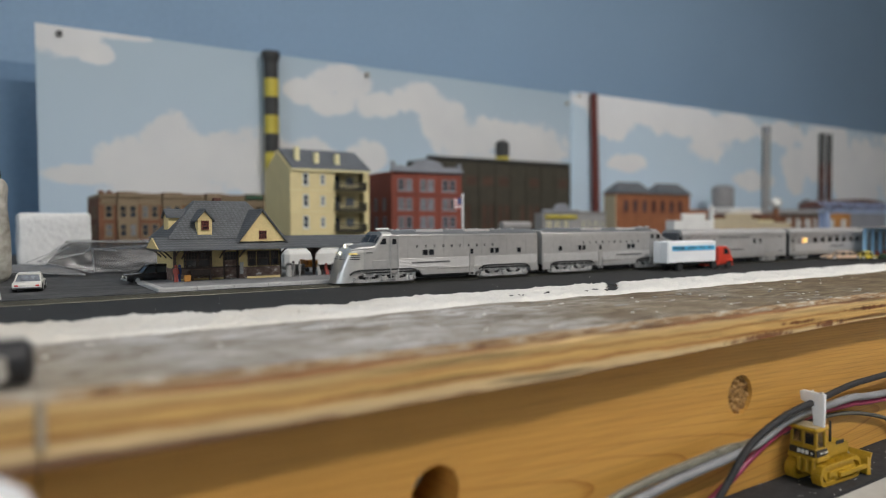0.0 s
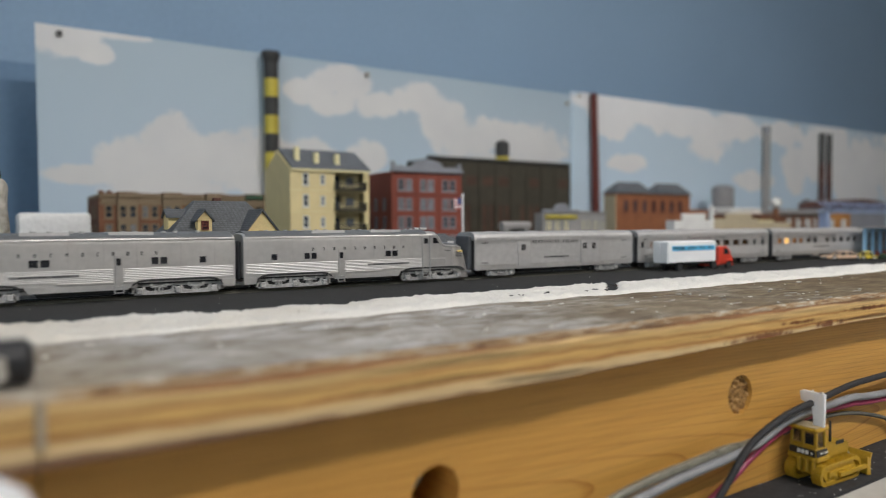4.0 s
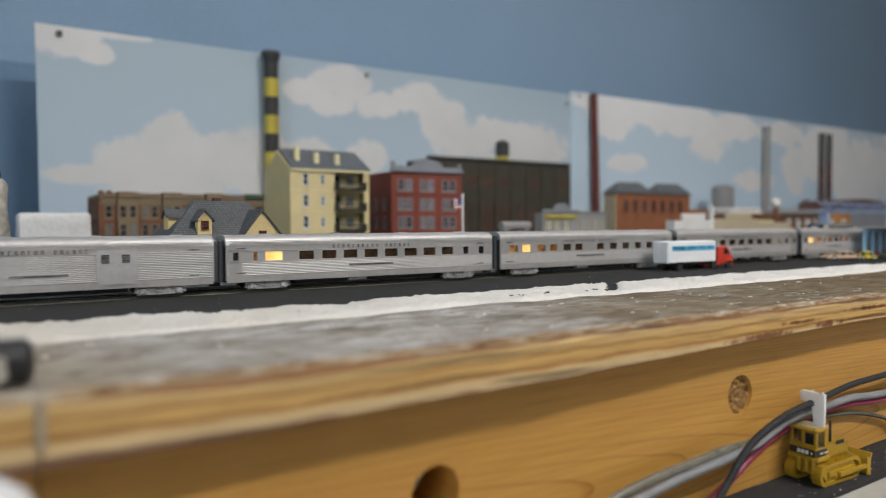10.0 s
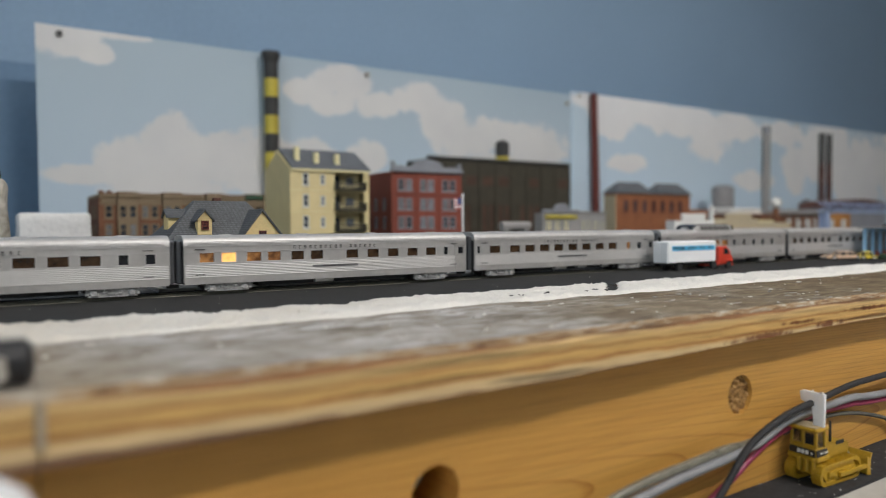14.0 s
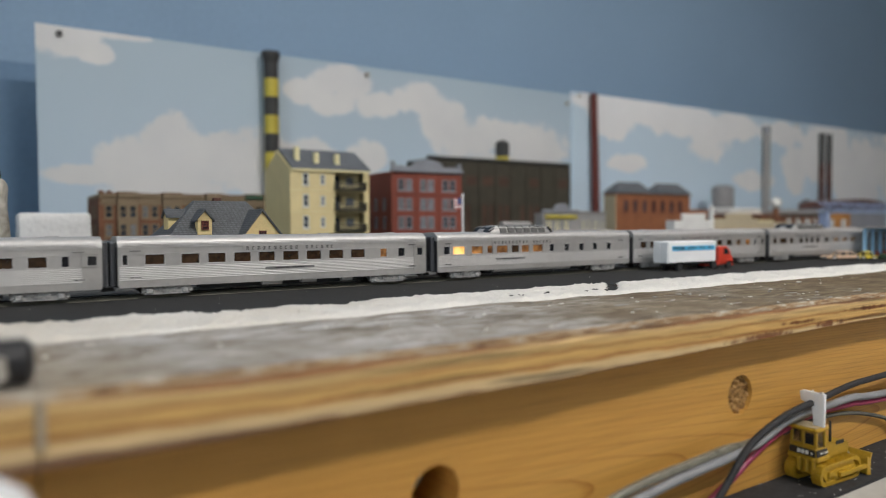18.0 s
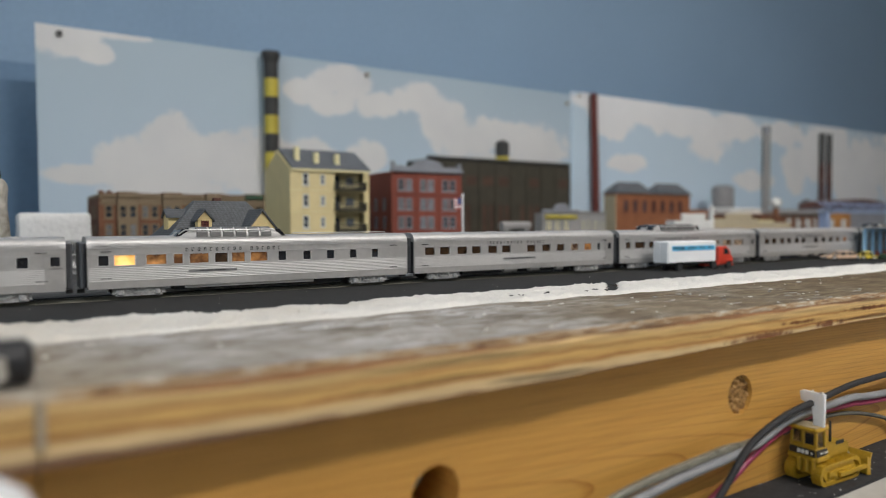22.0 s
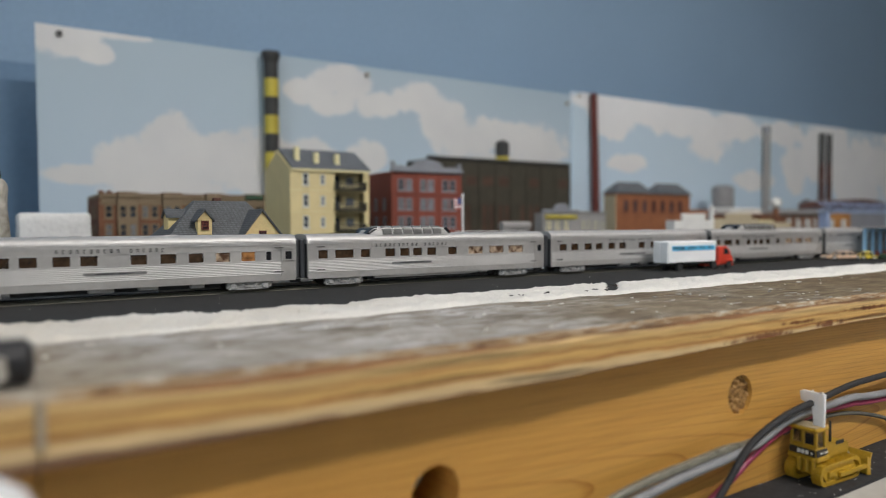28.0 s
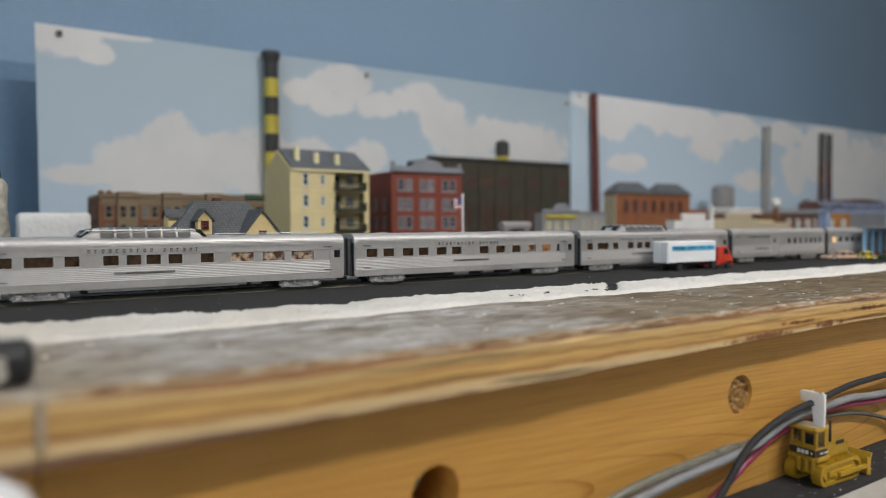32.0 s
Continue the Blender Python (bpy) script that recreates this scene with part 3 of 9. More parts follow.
def module(x0, x1, holes, label):
    root = thing("layout_module", Matrix.Translation((0, 0, 0)), label, "benchwork")
    bm = mk()
    xs = steps(x0, x1, int((x1 - x0) / 0.008))
    low, high = [], []
    for x in xs:
        w = noise.noise(Vector((x * 40, 3.0, 0))) * 0.0007 + noise.noise(Vector((x * 170, 9.0, 0))) * 0.0004
        back, lift = edge_shift(x)
        low.append((x, EDGE + back + w * 0.3, PLYB + lift + w * 0.4))
        high.append((x, EDGE + back + w, TOPZ - 0.0008 + w * 0.8))
    L = [bm.verts.new(p) for p in low]
    H = [bm.verts.new(p) for p in high]
    HB = [bm.verts.new((p[0], p[1] + 0.0012, TOPZ - 0.0001)) for p in high]
    LB = [bm.verts.new((p[0], 0.93, PLYB)) for p in low]
    HK = [bm.verts.new((p[0], 0.93, TOPZ - 0.0001)) for p in high]
    for i in range(len(xs) - 1):
        for A, B in ((L, H), (H, HB), (HB, HK), (HK, LB), (LB, L)):
            bm.faces.new((A[i], A[i + 1], B[i + 1], B[i]))
    for i in (0, -1):
        bm.faces.new((L[i], H[i], HB[i], HK[i], LB[i]))
    part("plywood_top", bm, M_PLY, root, "plywood sheet with bare layered edge", True)
    bm = mk()
    holed_board(bm, x0, x1, FASC, FASC + 0.019, SHELF + 0.0005, PLYB + (0.0026 if x0 > 0 else -0.0003), holes)
    part("fascia_board", bm, M_PINE, root, "varnished pine board with bored holes")
    bm = mk()
    ys = [EDGE + 0.0022, 0.1505, 0.155, 0.16, 0.172, 0.185, 0.2, 0.212, 0.2225, 0.23]
    sheet(bm, xs, ys, lambda x, y: TOPZ + 0.0003 + 0.0007 * max(0, noise.noise(Vector((x * 60, y * 60, 1)))) + 0.0003 * noise.noise(Vector((x * 300, y * 300, 1))))
    for v in bm.verts:
        v.co.y += edge_shift(v.co.x)[0] * max(0.0, 1 - (v.co.y - EDGE) / 0.08)
    part("worn_strip", bm, M_TOP, root, "scuffed grey and white painted wood", True)
    bm = mk()
    rim = []
    for x in xs:
        w = 0.0012 + 0.0016 * noise.noise(Vector((x * 30, 1, 7))) + 0.0014 * noise.noise(Vector((x * 160, 1, 7)))
        back = edge_shift(x)[0]
        rim.append([bm.verts.new((x, EDGE + back + 0.0013 + noise.noise(Vector((x * 40, 3.0, 0))) * 0.0007, TOPZ + 0.0001)), bm.verts.new((x, EDGE + back + 0.0038 + w, TOPZ + 0.0013)), bm.verts.new((x, EDGE + back + 0.0040 + w, TOPZ))])
    for A, B in zip(rim, rim[1:]):
        for k in range(2):
            bm.faces.new((A[k], B[k], B[k + 1], A[k + 1]))
    part("bare_rim", bm, M_RIM, root, "scuffed bare wood along the edge", True)
    for x in (x0 + 0.06, (x0 + x1) / 2, x1 - 0.06):
        bm = mk()
        box(bm, (x - 0.02, x + 0.02), (FASC + 0.02, 0.92), (-0.07, PLYB - 0.0005))
        part("cross_joist", bm, M_PINE, root)
    for x in (x0 + 0.05, x1 - 0.05):
        for y in (0.24, 0.88):
            bm = mk()
            box(bm, (x - 0.02, x + 0.02), (y - 0.02, y + 0.02), (Z0, -0.0705))
            part("leg", bm, M_PINE, root)
    return root


module(SEAM, 3.2, HOLES, "plywood layout table with a bored pine fascia")
bm = mk()
rbox(bm, (SEAM - 0.0010, SEAM + 0.0008), (EDGE - 0.0007, EDGE + 0.0064), (PLYB + 0.0030, TOPZ + 0.0006), 0.0005, 2)
tagged(part("joint_filler", bm, M_FILL, None, "", True), "grey filler smeared over the table joint", "filler", kind="structure")
module(-1.2, SEAM - 0.0003, (), "second plywood layout table butted against the first")

# low work shelf below the fascia
bm = mk()
rbox(bm, (-1.0, 2.6), (-0.125, 0.190), (SHELF - 0.018, SHELF), 0.002)
shelf = tagged(part("work_shelf", bm, M_SHELF), "pale grey shelf below the layout table", "shelf")
for x in (-0.9, 2.5):
    for y in (-0.10, 0.14):
        bm = mk()
        box(bm, (x - 0.02, x + 0.02), (y - 0.02, y + 0.02), (Z0, SHELF - 0.018))
        part("leg", bm, M_PINE, shelf)
bm = mk()
sheet(bm, steps(-0.2, 1.6, 200), [0.134, 0.142, 0.150, 0.1563], lambda x, y: SHELF + 0.0014 + 0.0003 * noise.noise(Vector((x * 200, y * 200, 0))))
r = bmesh.ops.extrude_face_region(bm, geom=bm.faces[:])
for v in r["geom"]:
    if isinstance(v, bmesh.types.BMVert):
        v.co.z = SHELF
tagged(part("felt_strip", bm, M_TAPE), "black speckled felt strip lying along the board", "felt strip")

# ---- ground on the table ----
ROADZ = -0.0024


def road_front(x):
    hollow = 0.0085 * math.exp(-((x - 0.077) / 0.013) ** 2) + 0.0055 * math.exp(-((x - 0.116) / 0.010) ** 2)
    return 0.2575 - hollow + 0.0035 * noise.noise(Vector((x * 14, 0, 0))) + 0.0018 * noise.noise(Vector((x * 60, 5, 0))) + 0.0013 * noise.noise(Vector((x * 230, 5, 0))) + 0.0006 * noise.noise(Vector((x * 620, 5, 0)))


def slab(name, material, x0, x1, front, back, z, nx, ny, rough_z, label, category, floor=None):
    bm = mk()
    xs = steps(x0, x1, nx)
    rows = [[bm.verts.new((x, front(x) + (back - front(x)) * j / ny, z + rough_z * noise.noise(Vector((x * 120, j * 1.7, 3))))) for x in xs] for j in range(ny + 1)]
    base = floor if floor is not None else TOPZ
    skirt = [bm.verts.new((v.co.x, v.co.y, base)) for v in rows[0]]
    for a, b in zip([skirt] + rows, rows):
        for i in range(nx):
            bm.faces.new((a[i], a[i + 1], b[i + 1], b[i]))
    return tagged(part(name, bm, material, None, "", True), label, category, kind="structure")


slab("road", M_ROAD, -1.2, 3.2, road_front, 0.350, ROADZ, 1600, 6, 0.00015, "black painted road with dust specks along the track", "road")
slab("ground", M_LOT, -1.2, 3.2, lambda x: 0.3502, 0.93, ROADZ + 0.0006, 300, 30, 0.0003, "weathered grey asphalt ground of the model town", "ground")

# plaster ridge between the road and the bare wood
bm = mk()
xs = steps(-1.2, 0.556, 1500)
prof, holes_in = [], set()
for ix, x in enumerate(xs):
    a = road_front(x) + 0.0015
    b = 0.2215 + 0.004 * noise.noise(Vector((x * 9, 2, 0))) + 0.0015 * noise.noise(Vector((x * 50, 2, 0))) + 0.0012 * noise.noise(Vector((x * 240, 2, 0)))
    row = []
    for k in range(25):
        f = k / 24
        y = b + (a - b) * f
        jag = 0.003 * noise.noise(Vector((y * 260, 3.3, 0)))
        gap = min(1.0, max(0.0, abs(x - 0.2610 - jag - (y - 0.2425) * 1.08) / 0.0056 - 0.3))
        if f < 0.30:
            gap = max(gap, 0.65 - f)
        h = 0.0011 + 0.0014 * noise.noise(Vector((x * 55, y * 90, 4))) + 0.0014 * noise.noise(Vector((x * 230, y * 260, 8))) + 0.0010 * noise.noise(Vector((x * 700, y * 500, 8)))
        split = k == 7 + int(2.2 * noise.noise(Vector((x * 130, 7, 2)))) and (0.186 < x < 0.2005 or 0.230 < x < 0.240 or 0.206 < x < 0.211) and noise.noise(Vector((x * 420, 2, 2))) > -0.12
        if gap < 0.35 or split:
            holes_in.add((ix, k))
        row.append((x, y + (0.0022 * noise.noise(Vector((x * 330, 6, 0))) * max(0.0, f - 0.7) / 0.3), TOPZ + (0.0002 if k == 0 else 0.0001 + (0.0008 + max(0.0, h) * (0.55 + 0.45 * math.sin(math.pi * f))) * gap)))
    row.append((x, a + 0.0012, TOPZ - 0.0002))
    prof.append([bm.verts.new(p) for p in row])
for ix, (A, B) in enumerate(zip(prof, prof[1:])):
    for k in range(25):
        if (ix, k) not in holes_in:
            bm.faces.new((A[k], B[k], B[k + 1], A[k + 1]))
tagged(part("plaster_ridge", bm, M_PLASTER, None, "", True), "rough white plaster edging with a crack beside the road", "plaster edging", kind="structure")

bm = mk()
sheet(bm, steps(0.185, 0.275, 40), steps(0.2275, 0.262, 12), lambda x, y: TOPZ + 0.0004 + 0.0002 * noise.noise(Vector((x * 300, y * 300, 0))))
tagged(part("tar_patch", bm, M_ROAD, None, "", True), "black paint under the cracked plaster edging", "paint patch", kind="structure")
# track: two rails let into the road
track = thing("track", Matrix.Translation((0, 0.335, 0)), "nickel silver rails let flush into the black road", "railway track", kind="structure")
for y in (-0.0045, 0.0045):
    bm = mk()
    prism(bm, ((y - 0.0009, ROADZ - 0.0004), (y + 0.0009, ROADZ - 0.0004), (y + 0.0003, ROADZ + 0.0003), (y + 0.0004, -0.0013), (y - 0.0004, -0.0013), (y - 0.0003, ROADZ + 0.0003)), "x", -1.2, 3.2)
    part("rail", bm, M_RAIL, track)

# ---- sky backdrop ----
for x0, x1, y, zt, material, label in ((0.0476, 0.827, 0.860, 0.2475, M_SKY1, "sky backdrop sheet printed with large white clouds"), (0.8245, 2.05, 0.857, 0.2535, M_SKY2, "pale sky backdrop sheet printed with soft clouds")):
    root = thing("sky_backdrop", Matrix.Translation((0, 0, 0)), label, "backdrop", "backdrop sheets")
    bm = mk()
    rows = [[bm.verts.new((x, y + 0.0015 * math.sin(x * 9) + dy, z)) for x in steps(x0, x1, 40)] for dy, z in ((0, ROADZ + 0.0006), (0, zt), (0.004, zt), (0.004, ROADZ + 0.0006))]
    for a, b in zip(rows, rows[1:] + rows[:1]):
        for i in range(40):
            bm.faces.new((a[i], a[i + 1], b[i + 1], b[i]))
    for i in (0, -1):
        bm.faces.new([r[i] for r in rows])
    part("printed_sheet", bm, material, root)
    for px, pz in (((0.070, 0.239), (0.441, 0.237), (0.815, 0.232)) if x0 < 0.5 else ((0.84, 0.246), (1.50, 0.246))):
        bm = mk()
        rod(bm, (px, y - 0.0045 + 0.0015 * math.sin(px * 9), pz), (px, y + 0.001 + 0.0015 * math.sin(px * 9), pz), 0.0028, 0.0034, 16)
        part("push_pin", bm, M_BLACK if px < 0.1 else M_SHELF, root)
# ---- the train ----
M_STEEL = mat("silver_painted_shell", (0.53, 0.515, 0.495), 0.40, 0.60, var=0.07, fine=300, coarse=25)
M_FLUTE = mat("fluted_silver_side", (0.65, 0.637, 0.622), 0.42, 0.42, var=0.05, fine=300, coarse=25)
M_BAND = mat("satin_silver_band", (0.50, 0.487, 0.472), 0.42, 0.58, var=0.07, fine=300, coarse=25)
M_ROOF = mat("silver_roof", (0.53, 0.52, 0.51), 0.50, 0.48, var=0.08, fine=300, coarse=25)
M_GREYTOP = mat("dark_grey_roof_paint", (0.16, 0.165, 0.17), 0.5, 0.2, var=0.1)
M_TRUCK = mat("silver_truck_frame", (0.52, 0.51, 0.495), 0.5, 0.25, var=0.28, fine=900, coarse=150)
M_UNDER = mat("dark_underframe", (0.05, 0.05, 0.05), 0.6, 0.2, var=0.2)
M_WHEEL = mat("dark_wheel_metal", (0.12, 0.11, 0.10), 0.4, 0.8, var=0.15)
M_DIAPH = mat("dark_grey_diaphragm", (0.10, 0.105, 0.115), 0.5, 0.1, var=0.12)
M_GLASS = mat("brown_tinted_window", (0.065, 0.035, 0.018), 0.12, 0.0, var=0.45, fine=420, coarse=160)
M_GLASSD = mat("dark_window", (0.022, 0.022, 0.026), 0.1, 0.0, var=0.3, fine=420, coarse=160)
M_WARM = mat("dim_lit_window", (0.60, 0.28, 0.09), 0.25, 0.0, fine=160, coarse=90, dark=(0.10, 0.042, 0.016), emit=0.30, span=0.22)
M_CURTAIN = mat("pale_lit_window", (0.50, 0.38, 0.27), 0.25, 0.0, fine=420, coarse=180, dark=(0.08, 0.04, 0.022), emit=0.06, span=0.15)
M_LIT = mat("lit_window", (1.0, 0.60, 0.20), 0.25, 0.0, fine=130, coarse=60, dark=(0.62, 0.28, 0.06), emit=1.1, span=0.25)
M_LETTER = mat("dark_lettering", (0.018, 0.018, 0.020), 0.5, 0.0, var=0.1)
M_PLATE = mat("grey_name_plate", (0.25, 0.25, 0.245), 0.45, 0.3, var=0.2)
M_DOME = mat("dome_glass", (0.17, 0.166, 0.16), 0.2, 0.0, var=0.15, fine=250, coarse=60)
M_CHROME = mat("polished_nose_metal", (0.70, 0.68, 0.65), 0.36, 0.75, var=0.08, fine=300, coarse=40)
# emission gives the yellow glint on the nose side
M_NOSEGLINT = mat("lit_number_board", (0.85, 0.66, 0.22), 0.3, 0.0, var=0.1, emit=0.25)
M_LAMP = mat("lit_headlight", (1.0, 0.93, 0.72), 0.2, 0.0, var=0.0, emit=2.2)
HALF = 0.0095


def truck(parent, x, axles, length, top=0.0031):
    """A bogie: two open side frames with journal boxes, equaliser bars and springs, and its wheel sets."""
    root = new("truck")
    root.parent = parent
    root.matrix_basis = Matrix.Translation((x, 0, 0))
    h = length / 2
    axs = [-h + 0.0032 + (length - 0.0064) * k / (axles - 1) for k in range(axles)]
    for s in (-1, 1):
        ya, yb = sorted((s * 0.0078, s * 0.0066))
        bm = mk()
        prism(bm, ((-h, top - 0.0010), (-h + 0.0008, top - 0.0001), (h - 0.0008, top - 0.0001), (h, top - 0.0010), (h, top - 0.0019), (-h, top - 0.0019)), "y", ya, yb)
        for k in range(axles - 1):
            a, b = axs[k] + 0.0010, axs[k + 1] - 0.0010
            c = (a + b) / 2
            prism(bm, ((a, 0.0016), (c - 0.0022, 0.0009), (c + 0.0022, 0.0009), (b, 0.0016), (b, 0.0001), (c + 0.0024, -0.0005), (c - 0.0024, -0.0005), (a, 0.0001)), "y", ya, yb)
            box(bm, (c - 0.0024, c + 0.0024), (ya, yb), (top - 0.0026, top - 0.0018))
            box(bm, (c - 0.0007, c + 0.0007), (ya, yb), (0.0, top - 0.0018))
        for e in (-1, 1):
            box(bm, sorted((e * h, e * (h - 0.0009))), (ya, yb), (0.0004, top - 0.0012))
        box(bm, (-h + 0.0012, h - 0.0012), (ya, yb), (-0.0006, 0.0002))
        for ax in axs:
            for e in (-1, 1):
                prism(bm, ((ax + e * 0.0011, top - 0.0018), (ax + e * 0.0020, top - 0.0018), (ax + e * 0.0034, 0.0002), (ax + e * 0.0024, 0.0002)), "y", ya, yb)
        for k in range(axles - 1):
            c = (axs[k] + axs[k + 1]) / 2
            for o in (-0.0031, 0.0031):
                rod(bm, (c + o, s * 0.0078, top - 0.0012), (c + o, s * 0.0088, top - 0.0012), 0.0007, n=10)
            box(bm, (c - 0.0034, c + 0.0034), sorted((s * 0.0078, s * 0.0083)), (top - 0.0026, top - 0.0019))
        frame_ = part("side_frame", bm, M_TRUCK, root)
        # dark backing: shade in the frame's openings is put into its colour
        bm = mk()
        box(bm, (-h + 0.0004, h - 0.0004), sorted((s * 0.0065, s * 0.0061)), (0.0006, top - 0.0006))
        part("frame_backing", bm, M_UNDER, frame_)
        for ax in axs:
            bm = mk()
            y2 = sorted((s * 0.0078, s * 0.0087))
            rbox(bm, (ax - 0.0013, ax + 0.0013), y2, (-0.0002, 0.0026), 0.0004, 1)
            box(bm, (ax - 0.0014, ax - 0.0011), sorted((s * 0.0072, s * 0.0082)), (0.0002, top - 0.0012))
            box(bm, (ax + 0.0011, ax + 0.0014), sorted((s * 0.0072, s * 0.0082)), (0.0002, top - 0.0012))
            part("journal_box", bm, M_TRUCK, frame_)
        for k in range(axles - 1):
            c = (axs[k] + axs[k + 1]) / 2
            for o in (-0.0014, 0.0, 0.0014):
                bm = mk()
                for j in range(4):
                    z = 0.0004 + (top - 0.0024) * j / 4
                    rod(bm, (c + o, s * 0.0074, z), (c + o, s * 0.0074, z + 0.0003), 0.00055, n=8)
                rod(bm, (c + o, s * 0.0074, 0.0003), (c + o, s * 0.0074, top - 0.0016), 0.0003, n=6)
                part("spring", bm, M_TRUCK, frame_)
    bm = mk()
    box(bm, (-h + 0.004, h - 0.004), (-0.0040, 0.0040), (0.0010, top - 0.0004))
    part("bolster", bm, M_UNDER, root)
    wheel = None
    for ax in axs:
        if wheel is None:
            bm = mk()
            for y in (-0.0052, 0.0040):
                rod(bm, (0, y, 0.0016), (0, y + 0.0012, 0.0016), 0.0029, n=20)
            rod(bm, (0, -0.0066, 0.0016), (0, 0.0066, 0.0016), 0.0006, n=8)
            wheel = part("wheel_set", bm, M_WHEEL, root)
            wheel.matrix_basis = Matrix.Translation((ax, 0, 0))
        else:
            again(wheel, root, Matrix.Translation((ax, 0, 0)))
    return root


def letters(bm, x0, x1, z0, z1, text, y):
    """Unlettered marks: one small block for each character of a line of writing."""
    n = len(text)
    w = (x1 - x0) / n
    for i, c in enumerate(text):
        if c != " ":
            g = min(0.60 * w, 0.62 * (z1 - z0))
            a = x0 + w * (i + 0.5) - g / 2
            b = a + g
            t = g * 0.30
            box(bm, (a, a + t), (y - 0.00012, y + 0.00012), (z0, z1))
            box(bm, (a + t, b), (y - 0.00012, y + 0.00012), (z1 - 0.0003, z1))
            if i % 3 != 1:
                box(bm, (b - t, b), (y - 0.00012, y + 0.00012), (z0, z1 - 0.0003))
            if i % 3 != 0:
                box(bm, (a + t, b - t), (y - 0.00012, y + 0.00012), (z0, z0 + 0.0003))


def side_walls(L, z0, z1, wz0, wz1, openings):
    """Both side walls of a coach, cut through at the window openings."""
    bm = mk()
    for s in (-1, 1):
        ya, yb = sorted((s * HALF, s * (HALF - 0.0008)))
        box(bm, (0, L), (ya, yb), (z0, wz0))
        box(bm, (0, L), (ya, yb), (wz1, z1))
        at = 0.0
        for a, b in sorted(openings):
            if a > at:
                box(bm, (at, a), (ya, yb), (wz0, wz1))
            at = b
        box(bm, (at, L), (ya, yb), (wz0, wz1))
    return bm


def roof_profile(z0, top, n=10):
    pts = []
    for i in range(n + 1):
        t = math.pi * i / n
        c, s = math.cos(t), math.sin(t)
        pts.append((HALF * math.copysign(abs(c) ** 0.55, c), z0 + (top - z0) * abs(s) ** 0.75))
    return pts


def car(label, L, wins, lit=(), warm=(), pale=(), door=None, dome=None, bag_doors=(), sign=(0.055, 0.098), plate=(0.064, 0.083), tanks=(), flute_top=True):
    """One streamlined car. wins, lit, warm: windows (start, end); door: start, end, window start, end; dome: start, end."""
    root = thing("passenger_car", Matrix.Translation((0, 0.335, 0)), label, "train car", "cars of the silver passenger train")
    WZ0, WZ1 = 0.0130, 0.0173
    allw = sorted(wins)
    opens = list(allw)
    if door:
        opens.append((door[2], door[3]))
    part("side_wall", side_walls(L, 0.0040, 0.0205, WZ0, WZ1, opens), M_BAND, root)
    # roof with narrow ribs along it
    bm = mk()
    prism(bm, roof_profile(0.0205, 0.0255), "x", 0.0, L)
    part("roof", bm, M_ROOF, root, "", True)
    bm = mk()
    for s in (-1, 1):
        for k in range(6):
            z = 0.0207 + k * 0.00055
            f = (z - 0.0205) / 0.005
            y = HALF * (1 - min(1.0, f) ** 2.2) ** 0.42
            prism(bm, ((s * (y - 0.0004), z), (s * (y + 0.00026), z), (s * (y + 0.00026), z + 0.00022), (s * (y - 0.0004), z + 0.00025)), "x", 0.002, L - 0.002)
    part("roof_ribs", bm, M_ROOF, root)["kind"] = "stuff"
    # fluted panels
    bm = mk()
    segs = [(0.0006, L - 0.0006)]
    for a, b in list(bag_doors) + ([(door[0], door[1])] if door else []):
        nxt = []
        for p, q in segs:
            if a > p and b < q:
                nxt += [(p, a), (b, q)]
            elif a <= p < b:
                nxt.append((b, q))
            elif a < q <= b:
                nxt.append((p, a))
            else:
                nxt.append((p, q))
        segs = nxt
    zs = [0.00605 + 0.00077 * k for k in range(8)]
    if not wins:
        zs = [0.0060 + 0.00077 * k for k in range(16)]
    for a, b in segs:
        for s in (-1, 1):
            for z in zs:
                prism(bm, ((s * HALF, z), (s * (HALF + 0.00020), z + 0.00012), (s * (HALF + 0.00024), z + 0.00034), (s * (HALF + 0.00018), z + 0.00054), (s * HALF, z + 0.00066)), "x", a, b)
    part("fluted_panel", bm, M_FLUTE if wins else M_ROOF, root, "bright fluted metal panels")["kind"] = "stuff"
    for s in (-1, 1):
        bm = mk()
        prism(bm, ((s * (HALF + 0.0001), 0.0030), (s * (HALF + 0.0001), 0.0058), (s * (HALF - 0.001), 0.0058), (s * (HALF - 0.0012), 0.0030)), "x", 0.0004, L - 0.0004)
        part("side_sill", bm, M_STEEL, root)
        for z in (0.01235, 0.01775, 0.0203):
            bm = mk()
            box(bm, (0.0006, L - 0.0006), sorted((s * (HALF - 0.0002), s * (HALF + 0.0003))), (z, z + 0.00035))
            part("belt_rail", bm, M_ROOF, root)
    # floor, ends and underframe
    bm = mk()
    box(bm, (0.0002, L - 0.0002), (-HALF + 0.0009, HALF - 0.0009), (0.0032, 0.0045))
    for x in (0.0, L - 0.0006):
        box(bm, (x, x + 0.0006), (-HALF + 0.0008, HALF - 0.0008), (0.0045, 0.0206))
    box(bm, (0.036, L - 0.036), (-0.004, 0.004), (0.0008, 0.0032))
    part("underframe", bm, M_UNDER, root)
    for a, b, z in tanks:
        bm = mk()
        for s in (-1, 1):
            rbox(bm, (a, b), sorted((s * 0.0082, s * 0.0050)), (z, 0.0031), 0.0003, 1)
        part("equipment_box", bm, M_STEEL, root)
    bm = mk()
    box(bm, (0.004, L - 0.004), (-0.0006, 0.0006), (0.0046, 0.0150))
    part("interior_partition", bm, M_GLASS, root)
